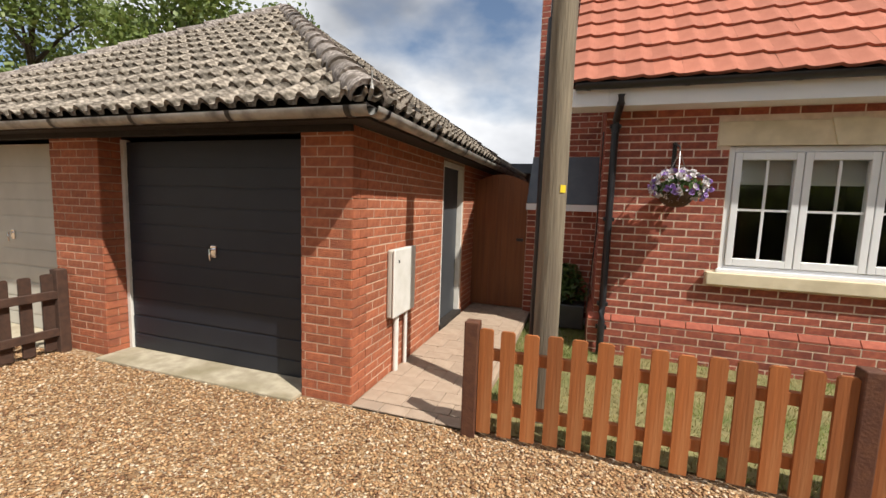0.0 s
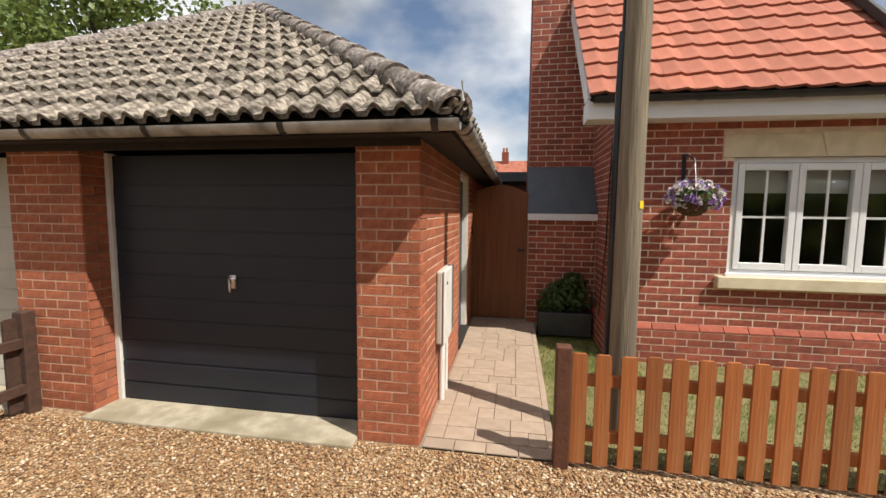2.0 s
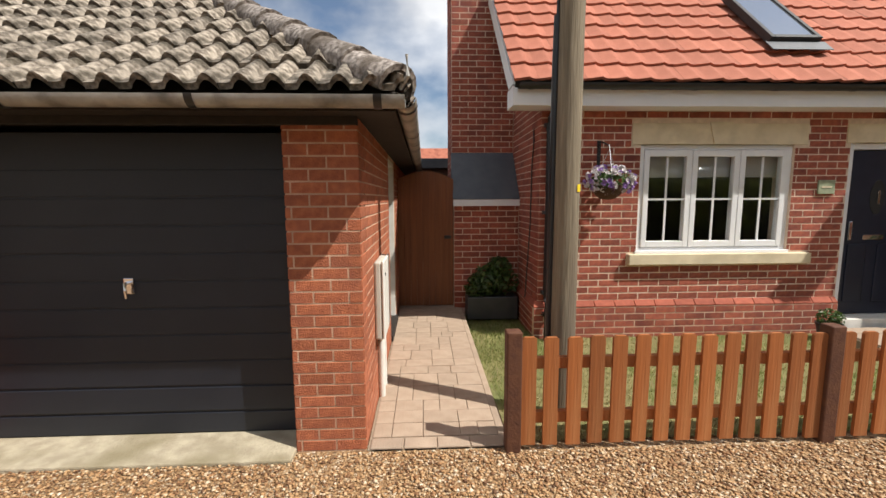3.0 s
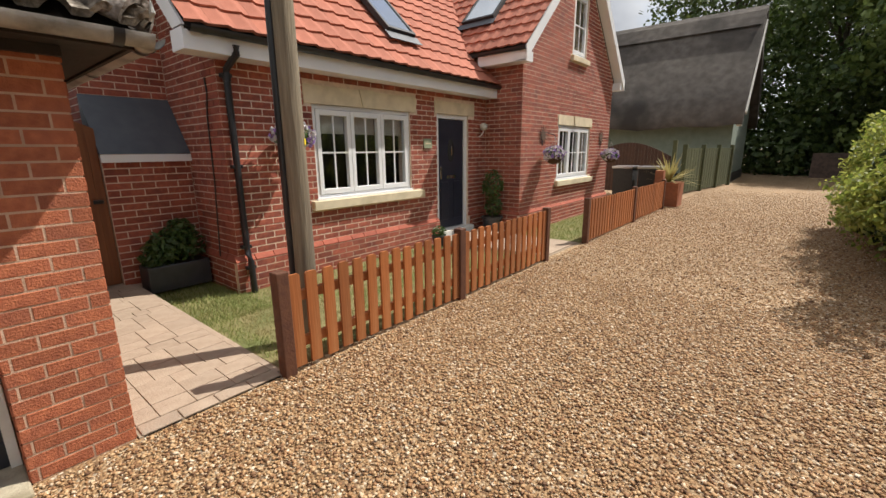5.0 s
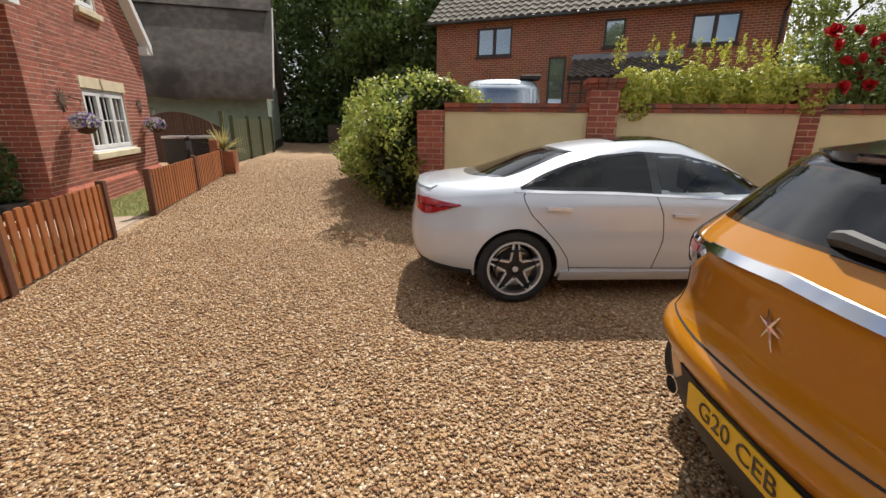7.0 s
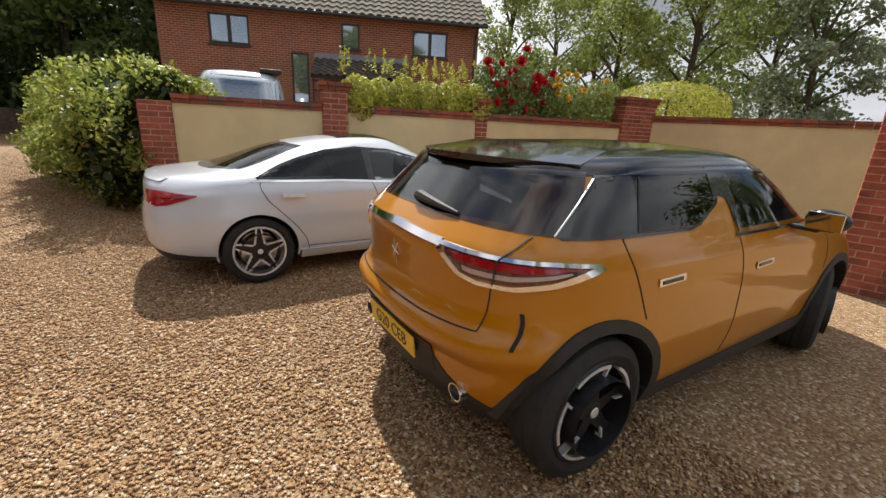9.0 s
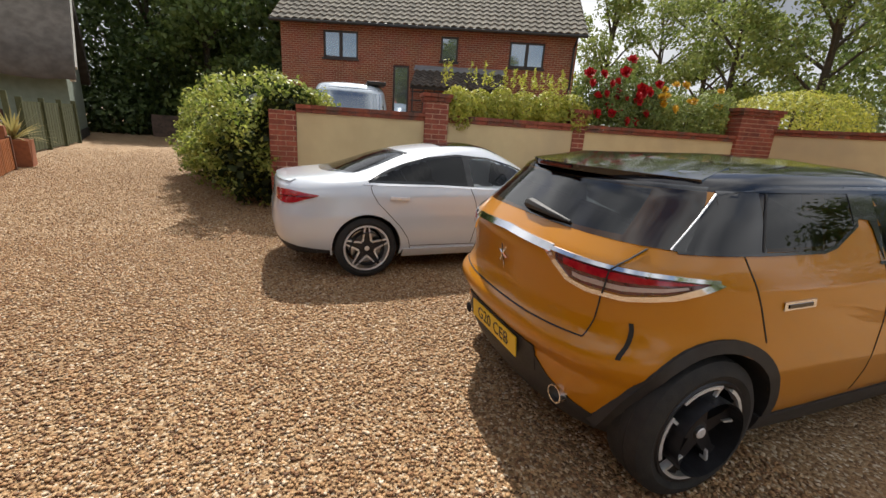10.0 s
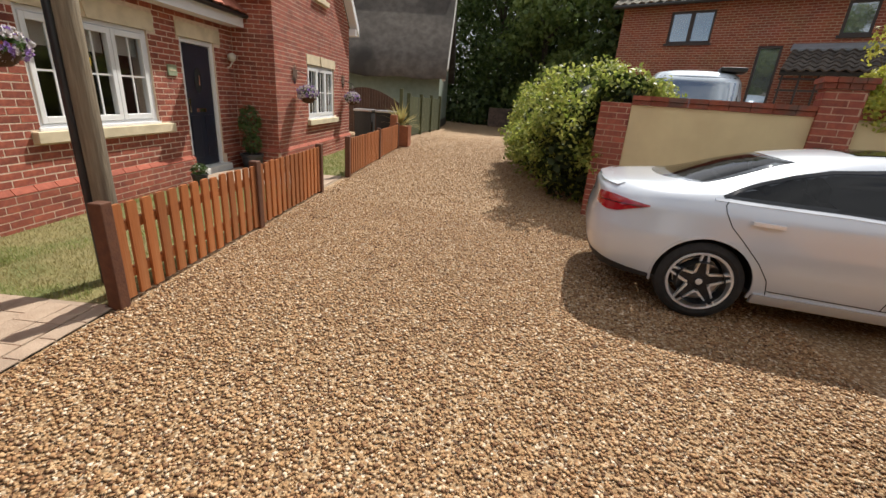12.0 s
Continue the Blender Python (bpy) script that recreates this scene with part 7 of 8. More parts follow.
# ---- far brick house ----
def brick_tex_mat(name, c1, c2, mortar):
    m = bpy.data.materials.new(name)
    m.use_nodes = True
    n, l = m.node_tree.nodes, m.node_tree.links
    b = n["Principled BSDF"]
    b.inputs["Roughness"].default_value = 0.9
    co, mp, br, nz, mx = n.new("ShaderNodeTexCoord"), n.new("ShaderNodeMapping"), n.new("ShaderNodeTexBrick"), n.new("ShaderNodeTexNoise"), n.new("ShaderNodeMixRGB")
    mp.inputs["Rotation"].default_value = (radians(-90), 0, 0)
    l.new(co.outputs["Object"], mp.inputs["Vector"]); l.new(mp.outputs["Vector"], br.inputs["Vector"])
    br.inputs["Color1"].default_value, br.inputs["Color2"].default_value, br.inputs["Mortar"].default_value = (*c1, 1), (*c2, 1), (*mortar, 1)
    br.inputs["Scale"].default_value, br.inputs["Brick Width"].default_value, br.inputs["Row Height"].default_value, br.inputs["Mortar Size"].default_value = 1.0, 0.225, 0.075, 0.009
    nz.inputs["Scale"].default_value = 1.4
    l.new(co.outputs["Object"], nz.inputs["Vector"])
    mx.blend_type, mx.inputs["Fac"].default_value = "MULTIPLY", 0.35
    l.new(br.outputs["Color"], mx.inputs["Color1"]); l.new(nz.outputs["Color"], mx.inputs["Color2"]); l.new(mx.outputs["Color"], b.inputs["Base Color"])
    return m


M_BRICK_TEX = brick_tex_mat("far_brickwork", (0.32, 0.090, 0.046), (0.22, 0.058, 0.033), (0.42, 0.29, 0.20))
M_FRAME_DARK = mat("dark_brown_window_frame", (0.028, 0.02, 0.018), (0.04, 0.03, 0.026), 0.5, scale=9)
M_SKY_PANE = mat("roof_window_glass", (0.60, 0.65, 0.70), None, 0.03, 0.8, coat=1.0)
M_PANE_FAR = mat("far_window_glass", (0.30, 0.34, 0.38), None, 0.03, 0.75, coat=1.0)
fm = Matrix.Translation((14, -6.1, 0)) @ Matrix.Rotation(math.atan2(-6.7, -5.3), 4, "Z")
fh = thing("house", "red brick house with dark framed windows behind the wall", "house", fm)
F0, F1 = -1.85, 9.55
f_holes = [(-0.17, 1.19, 3.88, 4.87), (4.40, 5.07, 3.99, 4.87), (7.03, 8.36, 3.92, 4.82), (2.59, 3.22, 1.5, 3.76)]
ff = Face(0, 0, 1, 0, 0, -1)
bm = bmesh.new()
core(bm, ff, F0, F1, -0.2, 5.2, f_holes, 0.3, 0.0)
box(bm, F0, F0 + 0.3, 0.301, 7, -0.2, 5.2)
box(bm, F1 - 0.3, F1, 0.301, 7, -0.2, 5.2)
prism(bm, [(0.301, 5.2), (7, 5.2), (3.6, 8.0)], "x", F1 - 0.3, F1)
prism(bm, [(0.301, 5.2), (7, 5.2), (3.6, 8.0)], "x", F0, F0 + 0.3)
box(bm, F0 + 0.3, F1 - 0.3, 6.7, 7, -0.2, 5.2)
part("wall", bm, M_BRICK_TEX, fh)
# near-black slabs stand in for the unlit rooms behind these windows
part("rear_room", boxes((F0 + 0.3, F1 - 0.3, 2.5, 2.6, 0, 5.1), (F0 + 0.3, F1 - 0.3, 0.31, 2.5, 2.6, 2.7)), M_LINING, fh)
for a, b, z0, z1 in f_holes:
    wn_ = part("window", boxes((a, a + 0.07, 0.02, 0.1, z0, z1), (b - 0.07, b, 0.02, 0.1, z0, z1), (a + 0.07, b - 0.07, 0.02, 0.1, z0, z0 + 0.07), (a + 0.07, b - 0.07, 0.02, 0.1, z1 - 0.07, z1)), M_FRAME_DARK, fh, "dark brown window frame")
    if b - a > 1:
        part("mullion", boxes(((a + b) / 2 - 0.06, (a + b) / 2 + 0.06, 0.02, 0.1, z0 + 0.07, z1 - 0.07)), M_FRAME_DARK, wn_)
    part("pane", boxes((a + 0.06, b - 0.06, 0.055, 0.06, z0 + 0.06, z1 - 0.06)), M_PANE_FAR, wn_, "reflecting glass pane")
    part("sill", boxes((a - 0.05, b + 0.05, -0.06, 0.02, z0 - 0.07, z0)), M_FRAME_DARK, wn_)
bm = bmesh.new()
prism(bm, [(-0.35, 5.10), (3.6, 8.2), (3.6, 8.1), (-0.30, 5.02)], "x", F0 - 0.25, F1 + 0.25)
prism(bm, [(7.4, 5.1), (3.6, 8.2), (3.6, 8.1), (7.4, 5.0)], "x", F0 - 0.25, F1 + 0.25)
roof_far = part("roof", bm, M_ROOF_FAR, fh, "grey-brown tiled roof")
FAR_TILE = tile_mesh("roof_tile", 0.30, 0.34, lambda t: 0.03 * math.sin(math.tau * t), 0.03, M_ROOF_FAR, seg=6)
lay_tiles(fh, (F0 - 0.25, -0.38, 5.12), (1, 0, 0), (0, 3.98, 3.1), lambda v: (0.0, F1 - F0 + 0.5), 15, 0.34, 0.30, FAR_TILE, limit=0)
part("gutter", tube(bmesh.new(), [(F0 - 0.25, -0.40, 5.06), (F1 + 0.25, -0.40, 5.06)], 0.06, 8), M_BLACK_PL, fh)
part("downpipe", tube(bmesh.new(), [(F1 - 0.12, -0.40, 5.0), (F1 - 0.12, -0.06, 4.7), (F1 - 0.12, -0.06, 0)], 0.04, 8), M_BLACK_PL, fh)
lean_to = part("lean_to_roof", prism(bmesh.new(), [(-1.6, 2.9), (-0.01, 3.70), (-0.01, 3.60), (-1.6, 2.8)], "x", 3.5, 6.85), M_DARK_TIMBER, fh, "dark tiled lean-to roof")
DARK_TILE = tile_mesh("roof_tile", 0.26, 0.27, lambda t: 0.035 * math.sin(math.tau * t), 0.03, M_TILE_DARK, seg=6)
lay_tiles(lean_to, (3.5, -1.62, 2.91), (1, 0, 0), (0, 1.6, 0.80), lambda v: (0.0, 3.35), 6, 0.27, 0.26, DARK_TILE, limit=0)
part("flashing", prism(bmesh.new(), [(-0.36, 3.62), (-0.012, 3.80), (-0.012, 3.74), (-0.36, 3.56)], "x", 3.45, 6.9), M_LEAD, lean_to, "pale grey lead flashing")
for x in np.linspace(3.55, 6.7, 9):
    part("slat", boxes((x, x + 0.05, -1.5, -1.45, 1.3, 2.85)), M_FRAME_DARK, fh)
for z in (1.6, 2.0, 2.4, 2.7):
    part("slat", boxes((3.5, 6.85, -1.45, -1.42, z, z + 0.05)), M_FRAME_DARK, fh)

# ---- thatched cottage ----
cot = thing("cottage", "old pale green cottage with a steep thatched roof", "house", pose(20.0, 2.4, 0))
bm = boxes((0, 6.0, 0, 12.5, -0.3, 3.0))
prism(bm, [(0.0, 3.0), (6.0, 3.0), (3.0, 6.6)], "y", 0.0, 0.25)
part("wall", bm, M_COTTAGE, cot)
part("plinth", boxes((-0.03, 6.02, -0.04, 12.4, -0.3, 0.4)), M_CLAD, cot, "black painted plinth")


def thatch(y0, y1):
    """A thick, rounded coat of straw over both slopes."""
    bm = bmesh.new()
    prof = [(-0.75, 2.35), (-0.80, 2.62), (-0.4, 3.35), (0.6, 4.65), (1.9, 6.3), (2.6, 7.15), (3.0, 7.42), (3.4, 7.15), (4.1, 6.3), (5.4, 4.65), (6.6, 2.95), (6.7, 2.5), (6.4, 2.45), (3.0, 6.65), (-0.3, 2.45)]
    n = 44
    rings = []
    for k in range(n + 1):
        y = y0 + (y1 - y0) * k / n
        ring = []
        for x, z in prof:
            q = noise.noise(Vector((x * 0.9, y * 0.7, z * 0.9))) * 0.13 + noise.noise(Vector((x * 3, y * 2.4, z * 3))) * 0.04
            ring.append(bm.verts.new((x + q * 0.7, y + (0.06 * noise.noise(Vector((x, z, 1))) if k in (0, n) else 0), z + q)))
        rings.append(ring)
    m = len(prof)
    for a, b in zip(rings, rings[1:]):
        for i in range(m):
            bm.faces.new((a[i], a[(i + 1) % m], b[(i + 1) % m], b[i]))
    bm.faces.new(rings[0]), bm.faces.new(rings[-1])
    return bm


part("thatch", thatch(-0.35, 12.8), M_THATCH, cot, "weathered grey-brown thatch", smooth=70)
rg = prism(bmesh.new(), [(2.0, 6.6), (2.55, 7.28), (3.0, 7.56), (3.45, 7.28), (4.0, 6.6), (3.45, 7.12), (3.0, 7.38), (2.55, 7.12)], "y", -0.38, 12.8)
part("ridge", rg, M_THATCH, cot, "thatched ridge")
part("gable_board", prism(bmesh.new(), [(-0.5, 2.9), (2.95, 6.95), (2.95, 6.7), (-0.3, 2.8)], "y", -0.42, -0.37), M_WHITE_OLD, cot, "pale gable board")
cw = part("window", boxes((-0.06, 0.04, 5.3, 6.6, 2.55, 3.25), bevel=0.01), M_WHITE, cot, "white dormer window")
for y0 in (5.38, 5.98):
    for z0 in (2.62, 2.94):
        part("pane", boxes((-0.066, -0.062, y0, y0 + 0.52, z0, z0 + 0.26)), M_PANE_FAR, cw)
part("lamp", boxes((-0.25, -0.05, -0.3, -0.12, 2.35, 2.55), bevel=0.02), M_WHITE_OLD, cot, "white wall lamp")

# ---- fittings on the houses ----
meter = thing("meter_box", "cream plastic meter box on the garage side wall", "meter box", pose(GX1, 3.49, 0.5))
part("box", boxes((0.003, 0.055, -0.22, 0.22, 0.0, 0.57), bevel=0.015), M_GDOOR_WHITE, meter)
part("lid", boxes((0.0555, 0.075, -0.225, 0.225, 0.005, 0.575), bevel=0.012), M_WHITE_OLD, meter, "cream lid")
part("lock", tube(bmesh.new(), [(0.072, -0.14, 0.47), (0.08, -0.14, 0.47)], 0.012, 10), M_CLAD, meter)
for y, r in ((-0.08, 0.024), (0.12, 0.018)):
    part("conduit", tube(bmesh.new(), [(0.03, y, -0.5), (0.03, y, 0.0)], r, 10), M_WHITE_OLD, meter, "white conduit pipe", smooth=40)

dp = thing("downpipe", "black plastic downpipe on the house front", "downpipe", pose(0.56, HY, 0))
part("pipe", tube(bmesh.new(), [(0.02, -0.30, 2.56), (0.02, -0.29, 2.48), (0.0, -0.07, 2.36), (0, -0.055, 2.28), (0, -0.055, 0.42), (0, -0.075, 0.36), (0.0, -0.12, 0.27), (0.0, -0.125, 0.2), (0, -0.125, -0.14)], 0.036, 12), M_BLACK_PL, dp, smooth=50)
for z in (2.3, 1.35, 0.44, 0.2):
    part("bracket", boxes((-0.055, 0.055, -0.075 if z > 0.4 else -0.13, 0.0 if z > 0.4 else -0.06, z - 0.02, z + 0.02), bevel=0.005), M_BLACK_PL, dp)
part("collar", tube(bmesh.new(), [(0, -0.055, 2.24), (0, -0.055, 2.32)], 0.042, 12), M_BLACK_PL, dp, smooth=50)
sw = thing("cable", "thin black cable clipped to the gable brickwork", "cable")
part("cable_run", tube(bmesh.new(), [(HX - 0.01, 5.28, 2.3), (HX - 0.012, 5.25, 2.15), (HX - 0.012, 5.32, 1.9), (HX - 0.012, 5.35, 1.2), (HX - 0.06, 5.35, 0.3)], 0.008, 6), M_BLACK_PL, sw)


M_COIR = mat("coir_basket", (0.10, 0.055, 0.03), (0.065, 0.035, 0.02), 0.95, scale=40, bump=0.8, bump_scale=60)
LILAC, WHITE_B = bloom_mesh("bloom", M_LILAC, 0.035, 7), bloom_mesh("bloom", M_WHITE_PETAL, 0.033, 7)


def basket(x, y, z, seed, label):
    """A bowl of flowers on chains from a wall bracket; y is the wall's face."""
    r = np.random.default_rng(seed)
    g = thing("hanging_basket", label, "hanging basket", pose(x, y, z), group="hanging baskets on the house")
    br = part("bracket", tube(bmesh.new(), [(0, -0.006, -0.06), (0, -0.006, 0.12), (0, -0.10, 0.11), (0, -0.26, 0.06), (0, -0.28, 0.02)], 0.008, 6), M_BLACK_PL, g, "black iron wall bracket")
    part("back_plate", boxes((-0.02, 0.02, -0.006, 0.0, -0.14, 0.14)), M_BLACK_PL, br)
    bm = bmesh.new()
    rings = [[bm.verts.new((0.165 * c * math.cos(t), -0.27 + 0.165 * c * math.sin(t), -0.36 - 0.15 * s)) for t in [k * math.tau / 18 for k in range(18)]] for c, s in ((1, 0), (0.93, 0.35), (0.75, 0.68), (0.45, 0.93), (0.02, 1))]
    for a, b in zip(rings, rings[1:]):
        for k in range(18):
            bm.faces.new((a[k], a[(k + 1) % 18], b[(k + 1) % 18], b[k]))
    bm.faces.new(rings[0])
    part("bowl", bm, M_COIR, g, "brown woven bowl", smooth=50)
    for k in range(3):
        a = k * math.tau / 3 + 0.4
        part("chain", tube(bmesh.new(), [(0, -0.28, 0.02), (0.16 * math.cos(a), -0.27 + 0.16 * math.sin(a), -0.36)], 0.004, 5), M_STEEL, g)
    p, d = blob_points([(0, -0.27, -0.33, 0.22, 0.20, 0.13)], 260, seed)
    tagged(leaf_soup("foliage", p, 0.06, M_POT_PLANT, seed, g, 0.6, d), kind="stuff")
    p, d = blob_points([(0, -0.27, -0.31, 0.25, 0.21, 0.15)], 150, seed + 1, 0.2, 0.2)
    for q, n in zip(p, d):
        if q[2] > -0.46:
            m = Matrix.Translation(q) @ Vector(n).to_track_quat("Z", "Y").to_matrix().to_4x4()
            part("bloom", LILAC if r.uniform() < 0.30 else WHITE_B, None, g, m=m @ Matrix.Scale(r.uniform(0.8, 1.3), 4))
    return g


basket(1.13, HY, 2.0, 41, "hanging basket of lilac and white flowers on a bracket")
basket(6.42, WY, 1.72, 42, "hanging basket of lilac and white flowers on a bracket")
basket(9.75, WY, 1.66, 43, "hanging basket of white and lilac flowers on a bracket")
M_RUST = mat("rusty_metal", (0.16, 0.10, 0.07), (0.11, 0.07, 0.05), 0.8, 0.3, scale=20, bump=0.3)
for x, z in ((6.42, 1.78), (9.72, 1.78)):
    g = thing("sun_plaque", "rusty metal sunburst plaque on the brick wall", "plaque", pose(x, WY - 0.012, z))
    part("disc", prism(bmesh.new(), [(0.09 * math.cos(t), 0.09 * math.sin(t)) for t in [k * math.tau / 18 for k in range(18)]], "y", -0.012, 0.0), M_RUST, g)
    for k in range(12):
        a = k * math.tau / 12
        part("ray", prism(bmesh.new(), [(0.085 * math.cos(a - 0.18), 0.085 * math.sin(a - 0.18)), (0.2 * math.cos(a), 0.2 * math.sin(a)), (0.085 * math.cos(a + 0.18), 0.085 * math.sin(a + 0.18))], "y", -0.01, -0.002), M_RUST, g)
wl_ = thing("wall_lamp", "pale round wall lamp beside the front door", "lamp", pose(5.32, HY, 1.86))
bm = bmesh.new()
bmesh.ops.create_uvsphere(bm, u_segments=14, v_segments=10, radius=0.075)
part("globe", bm, M_GDOOR_WHITE, wl_, smooth=60, m=pose(0, -0.11, 0.08))
part("arm", tube(bmesh.new(), [(0, -0.005, -0.1), (0, -0.06, -0.08), (0, -0.11, 0.0)], 0.014, 8), M_WHITE_OLD, wl_)
nb = thing("house_plaque", "small green and cream plaque on the wall", "plaque", pose(3.80, HY - 0.004, 1.62))
part("plate", boxes((-0.10, 0.10, -0.02, 0.0, -0.08, 0.08), bevel=0.006), mat("plaque_green", (0.30, 0.33, 0.22), (0.22, 0.26, 0.16), 0.7, scale=20), nb)
part("lettering", boxes((-0.06, 0.06, -0.024, -0.0205, -0.01, 0.01)), M_STONE, nb)


def rooflight(m, w, h):
    g = thing("roof_window", "grey framed roof window reflecting the sky", "roof window", m)
    part("frame", boxes((0, 0.05, 0, h, 0, 0.09), (w - 0.05, w, 0, h, 0, 0.09), (0.05, w - 0.05, 0, 0.06, 0, 0.09), (0.05, w - 0.05, h - 0.06, h, 0, 0.10), bevel=0.006), M_CLAD, g)
    part("pane", boxes((0.045, w - 0.045, 0.055, h - 0.055, 0.065, 0.075)), M_SKY_PANE, g, "reflecting glass pane")
    part("apron", boxes((-0.05, w + 0.05, -0.18, -0.002, 0.03, 0.04), bevel=0.003), M_SLATE, g, "lead apron")


s2 = math.sqrt(0.5)
rooflight(Matrix(((1, 0, 0, 3.09), (0, s2, -s2, 5.17), (0, s2, s2, 3.23), (0, 0, 0, 1))), 0.60, 1.18)
rooflight(Matrix(((0, s2, -s2, 5.93), (-1, 0, 0, 5.87), (0, s2, s2, 3.98), (0, 0, 0, 1))), 0.78, 1.0)


def potted(name, label, x, y, z0, pot_r, pot_h, pot_mat, blobs, n, leaf, size, seed, stem=None):
    g = thing(name, label, "potted plant", pose(x, y, z0))
    bm = bmesh.new()
    rings = [[bm.verts.new((rr * math.cos(t), rr * math.sin(t), z)) for t in [k * math.tau / 18 for k in range(18)]] for rr, z in ((pot_r * 0.72, 0), (pot_r * 0.98, pot_h * 0.86), (pot_r * 1.06, pot_h * 0.88), (pot_r * 1.06, pot_h), (pot_r * 0.92, pot_h), (pot_r * 0.88, pot_h * 0.9))]
    for a, b in zip(rings, rings[1:]):
        for k in range(18):
            bm.faces.new((a[k], a[(k + 1) % 18], b[(k + 1) % 18], b[k]))
    bm.faces.new(rings[0]), bm.faces.new(rings[-1])
    part("pot", bm, pot_mat, g, smooth=40)
    if stem:
        part("stem", tube(bmesh.new(), [(0, 0, pot_h * 0.9), (0.02, 0, stem)], [0.02, 0.012], 8), M_BARK, g)
    p, d = blob_points(blobs, n, seed)
    tagged(leaf_soup("foliage", p, size, leaf, seed, g, 0.5, d), kind="stuff")
    return g


M_POT_DARK = mat("dark_glazed_pot", (0.03, 0.032, 0.036), (0.045, 0.046, 0.05), 0.35, scale=8)
M_TERRA = mat("terracotta_pot", (0.36, 0.13, 0.06), (0.28, 0.10, 0.05), 0.85, scale=12, bump=0.3)
potted("potted_tree", "small leafy tree in a dark pot by the door", 5.22, 4.62, -0.11, 0.2, 0.36, M_POT_DARK, [(0, 0, 0.95, 0.22, 0.2, 0.3), (0.05, 0, 0.55, 0.18, 0.18, 0.18)], 900, M_POT_PLANT, 0.07, 61, 0.9)
potted("potted_plant", "low leafy plant in a dark pot by the door", 3.72, 4.72, -0.10, 0.12, 0.2, M_POT_DARK, [(0, 0, 0.26, 0.13, 0.12, 0.1)], 260, M_POT_PLANT, 0.05, 62)
trough = thing("trough_planter", "dark trough planter with a bushy green plant", "planter", pose(0.03, 5.78, -0.06))
part("trough", boxes((-0.30, 0.36, -0.16, 0.16, 0.0, 0.30), bevel=0.012), M_POT_DARK, trough)
p, d = blob_points([(0.02, 0, 0.48, 0.32, 0.2, 0.22), (0.12, 0, 0.62, 0.18, 0.16, 0.2), (-0.12, 0.0, 0.42, 0.2, 0.18, 0.16)], 1500, 63, 0.4, 0.5)
tagged(leaf_soup("foliage", p, 0.09, M_POT_PLANT, 64, trough, 0.35, d), kind="stuff")
spiky = thing("spiky_plant", "spiky green and yellow plant in a terracotta pot", "potted plant", pose(11.0, 2.75, 0))
part("pot", prism(bmesh.new(), [(-0.30, 0.0), (0.30, 0.0), (0.36, 0.62), (-0.36, 0.62)], "y", -0.3, 0.3), M_TERRA, spiky)
M_SPIKE = leaf_mat("spiky_leaf", (0.16, 0.18, 0.05), (0.42, 0.36, 0.14), 0.4, 0.3)
r = np.random.default_rng(9)
for k in range(64):
    a, e, l = r.uniform(0, math.tau), radians(r.uniform(10, 75)), r.uniform(0.6, 1.0)
    dx, dy, dz = math.cos(a) * math.cos(e), math.sin(a) * math.cos(e), math.sin(e)
    bm = bmesh.new()
    s = Vector((-math.sin(a), math.cos(a), 0)) * 0.022
    pts_ = [Vector((dx * l * t, dy * l * t, 0.62 + dz * l * t - 0.25 * t * t * math.cos(e))) for t in (0, 0.4, 0.75, 1)]
    rows_ = [[bm.verts.new(q + s * f), bm.verts.new(q - s * f)] for q, f in zip(pts_, (1, 1, 0.7, 0.08))]
    for u_, v_ in zip(rows_, rows_[1:]):
        bm.faces.new((u_[0], u_[1], v_[1], v_[0]))
    part("leaf", bm, M_SPIKE, spiky)
for y in (3.3, 4.0):
    b = thing("wheelie_bin", "black wheeled bin beside the wing", "bin", pose(11.4, y, 0))
    part("bin_body", prism(bmesh.new(), [(-0.22, 0.05), (0.22, 0.05), (0.29, 0.95), (-0.29, 0.95)], "y", -0.27, 0.27), M_CLAD, b)
    part("lid", boxes((-0.33, 0.32, -0.30, 0.30, 0.952, 1.02), bevel=0.02), M_STEEL, b, "grey lid")
    for s in (-0.22, 0.22):
        part("wheel", tube(bmesh.new(), [(0.2, s - 0.03, 0.09), (0.2, s + 0.03, 0.09)], 0.09, 14), M_TYRE, b)
post = solid("gate_post", boxes((10.3, 10.5, 2.75, 2.95, 0, 0.95), bevel=0.01), M_TERRA, "red-brown square post beside the spiky plant", "post")

# arched panel and olive fence before the cottage
arch = thing("fence", "dark brown arched woven fence panel", "fence", pose(13.4, 3.25, 0, 0, 0, 90), kind="structure")
for k in range(26):
    a, b = k * 0.1, (k + 1) * 0.1 - 0.006
    za, zb = 1.25 + 0.45 * math.sin(math.pi * min(max(a / 2.6, 0), 1)), 1.25 + 0.45 * math.sin(math.pi * min(max(b / 2.6, 0), 1))
    part("slat", prism(bmesh.new(), [(a, 0.1), (b, 0.1), (b, zb), (a, za)], "y", -0.01, 0.01), M_FENCE_DARK, arch)
for k in range(12):
    part("lattice", tube(bmesh.new(), [(0.1 + k * 0.2, -0.015, 0.2), (0.1 + k * 0.2 + 0.35, -0.015, 1.2)], 0.012, 5), M_POST_DARK, arch)
for x in (-0.08, 2.65):
    part("post", boxes((x - 0.06, x + 0.06, -0.06, 0.06, 0, 1.75), bevel=0.01), M_GREEN_FENCE, arch)
olive = thing("fence", "olive green boarded fence beside the lane", "fence", pose(14.2, 3.0, 0, 0, 0, -8), kind="structure")
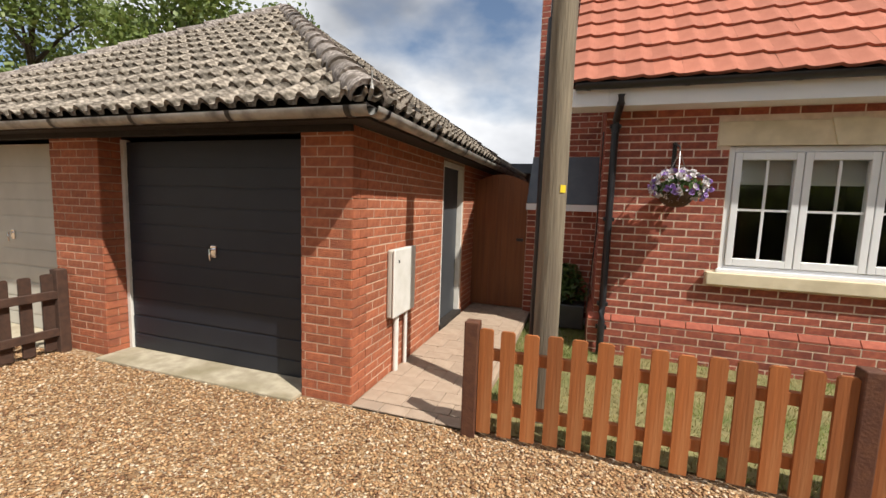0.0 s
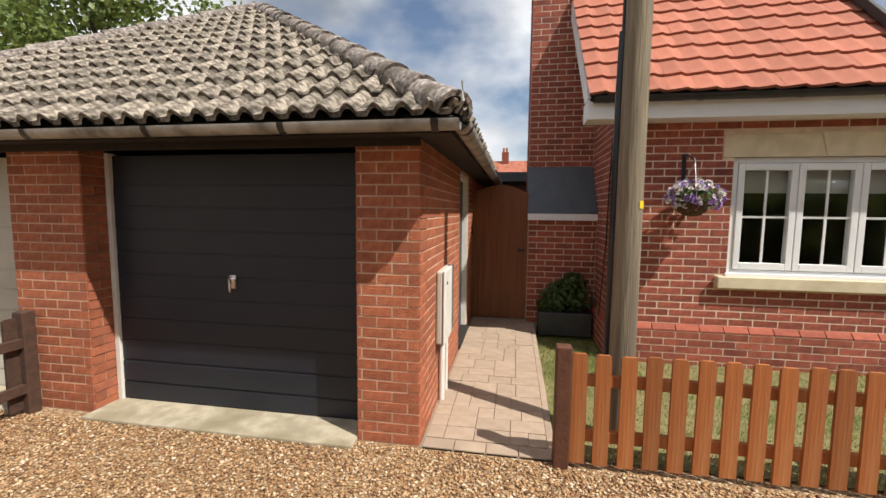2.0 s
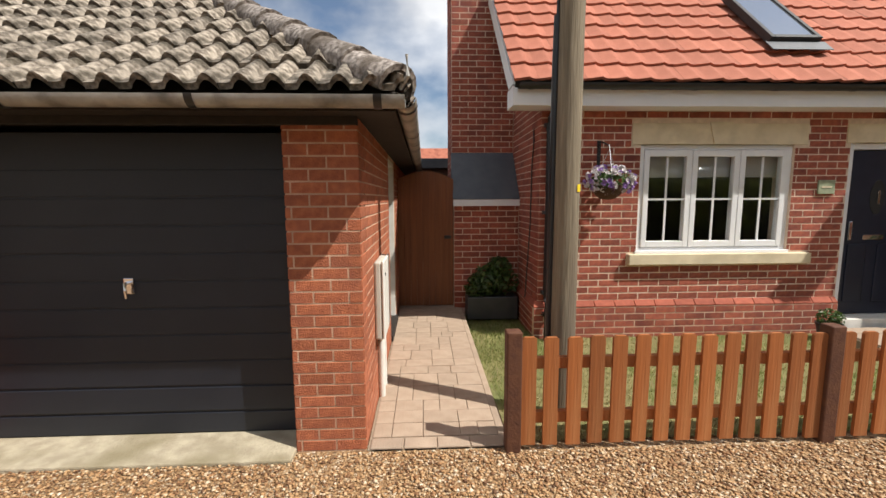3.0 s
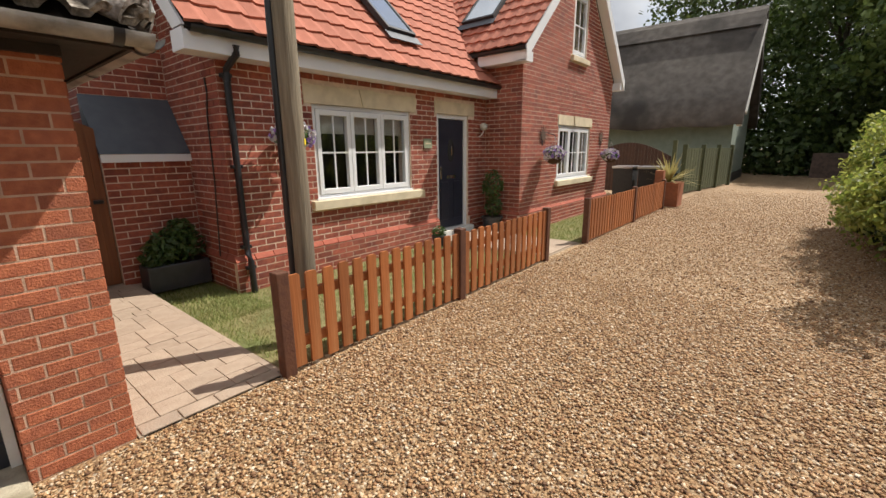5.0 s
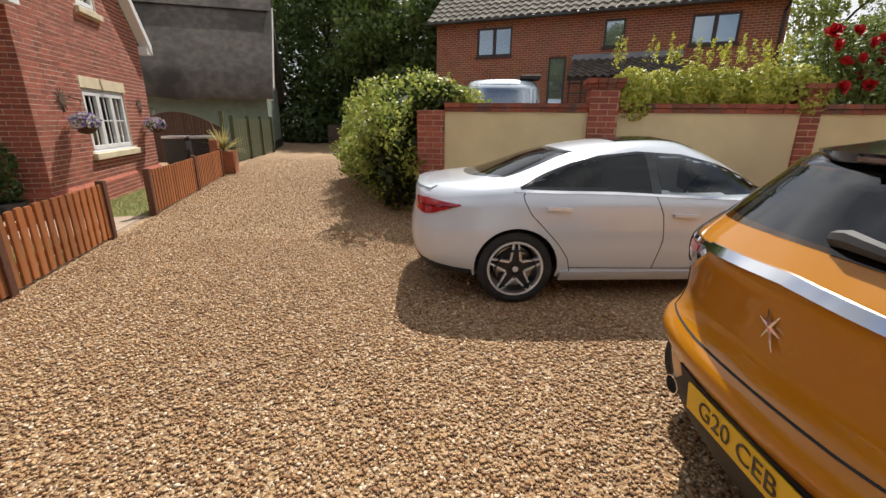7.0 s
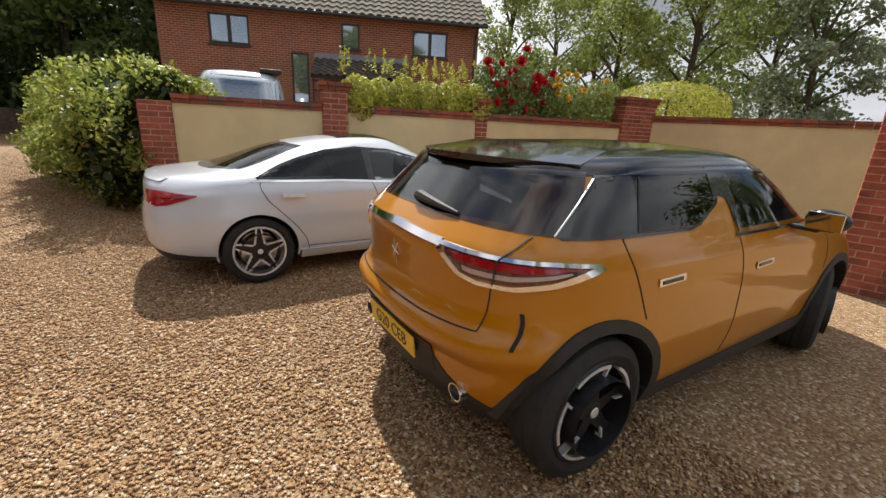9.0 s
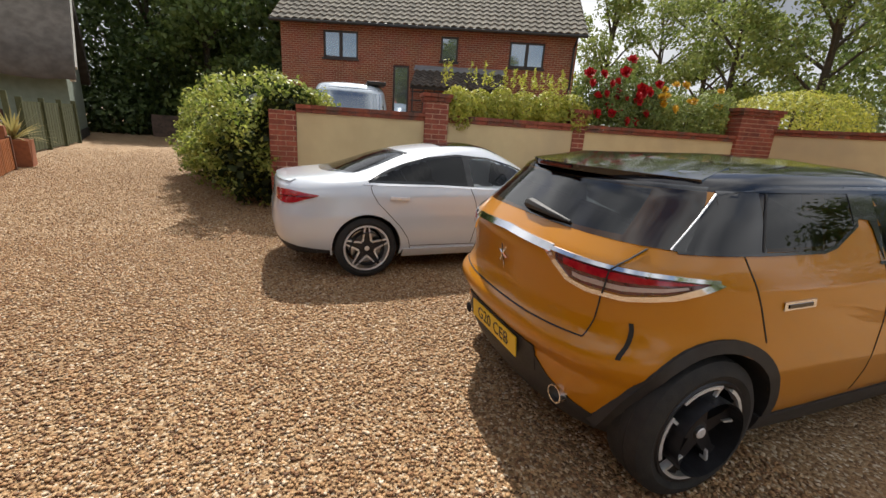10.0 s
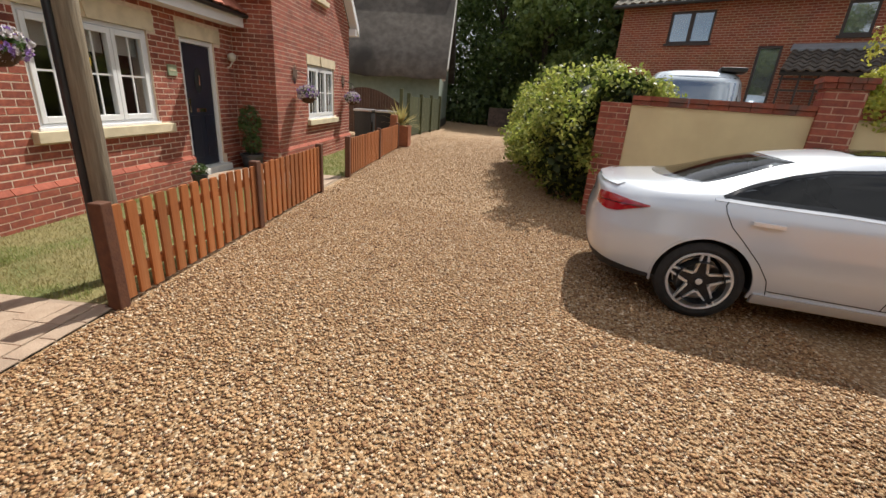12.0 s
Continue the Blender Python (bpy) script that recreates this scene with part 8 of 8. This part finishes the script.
for k in range(40):
    part("board", boxes((k * 0.13, k * 0.13 + 0.125, -0.012 + 0.006 * (k % 2), 0.006 * (k % 2), 0.05, 1.5)), M_GREEN_FENCE, olive)
for x in (-0.05, 1.75, 3.5, 5.25):
    part("post", boxes((x - 0.06, x + 0.06, -0.07, 0.07, 0, 1.62), bevel=0.01), M_GREEN_FENCE, olive, "weathered olive post")

# outbuilding, distant roofs and wall
ob_ = thing("outbuilding", "dark flat-roofed outbuilding behind the gate", "outbuilding", pose(-1.6, 10.2, 0))
part("wall", boxes((-2.2, 1.9, 0, 3, 0, 2.2)), M_FENCE_DARK, ob_)
part("roof", boxes((-2.35, 2.05, -0.15, 3.1, 2.2, 2.42), bevel=0.01), M_SLATE, ob_, "dark flat roof")
dh = thing("house", "distant house with red roof and chimney", "house", pose(1.6, 48, 0))
part("wall", boxes((-6, 6, 0, 6, 0, 4.2)), M_BRICK_FAR, dh)
part("roof", prism(bmesh.new(), [(-0.4, 4.1), (3, 7.4), (6.4, 4.1)], "x", -6.3, 6.3), M_ROOF_RED, dh, "red tiled roof")
ch_ = part("chimney", boxes((-3.8, -3.0, 2.6, 3.3, 6.9, 8.4)), M_BRICK_FAR, dh)
for x in (-3.6, -3.25):
    part("chimney_pot", tube(bmesh.new(), [(x, 2.95, 8.4), (x, 2.95, 8.9)], 0.13, 10), M_TERRA, ch_)
M_WALL_LANE = mat("weathered_brown_wall", (0.17, 0.115, 0.09), (0.11, 0.08, 0.065), 0.95, scale=6, bump=0.5, c3=(0.07, 0.055, 0.045), scale3=1.5)
solid("wall_lane", boxes((26.5, 26.8, -5.2, -0.4, 0, 1.2), bevel=0.02), M_WALL_LANE, "low weathered brown wall at the end of the lane", "wall", "structure")

# van behind the wall, only its top showing
van = thing("van", "silver-blue van parked behind the garden wall", "van", pose(10.5, -5.5, 0, 0, 0, 158))
vs = Shell([(0.3, 0.0), (1.9, 0.1), (2.35, 0.3), (2.52, 0.8), (2.56, 1.2)], [(0.3, 4.6), (0.9, 4.6), (1.15, 4.3), (1.3, 3.9), (1.9, 3.55), (2.3, 3.3), (2.48, 3.1), (2.56, 2.4)], [(0.3, 0.95), (1.2, 1.0), (1.9, 0.98), (2.3, 0.93), (2.46, 0.86), (2.53, 0.66), (2.56, 0.2)], [(0.3, 6), (1.3, 5), (2.3, 5), (2.56, 3)])
M_VAN = paint_mat("silver_blue_paint", (0.55, 0.62, 0.70), 0.3, 0.3)
part("body", vs.body(0.32, 2.55, [(0.8, 0.34), (3.6, 0.34)], 0.4), M_VAN, van, smooth=40)
def van_front(y, z, o):
    r_, f_, w_, n_ = vs.get(z)
    c_, a_ = (r_ + f_) / 2, (f_ - r_) / 2
    return (c_ + (a_ + o) * (1 - min(abs(y / w_), 0.999) ** n_) ** (1 / n_), y, z)
part("roof_pod", boxes((2.35, 3.05, 0.42, 0.92, 2.50, 2.59), bevel=0.02), M_CLAD, van, "black roof pod")
part("windscreen", patch(van_front, -0.84, 0.84, lambda y: 1.42, lambda y: 2.47, 16, 10, 0.008, 0.004), M_PANE_FAR, van, "windscreen reflecting the sky", smooth=60)
for s in (-1, 1):
    part("side_window", patch(lambda x, z, o: vs.side(x, z, s, o), 2.2, 3.2, lambda x: 1.35, lambda x: 2.1 - max(x - 2.9, 0) * 1.2, 12, 5, 0.008, 0.004), M_PANE_FAR, van, smooth=60)
    mirror(van, 3.5, s * 0.93, 1.45, s, M_CLAD, M_CLAD)
for x, y in ((0.8, -0.9), (0.8, 0.9), (3.6, -0.9), (3.6, 0.9)):
    car_wheel(van, x, y, 0.34, 0.22, "dark")

# ---- bricks and tiles, piece by piece ----
for face, cell_list, material, parent, near, *proud in ALL_BRICKS:
    lay_bricks(face, cell_list, material, parent, near, proud=proud[0] if proud else 0.0)
for parent, origin, udir, vdir, span, courses, gauge, width, me in ROOFS:
    lay_tiles(parent, origin, udir, vdir, span, courses, gauge, width, me)
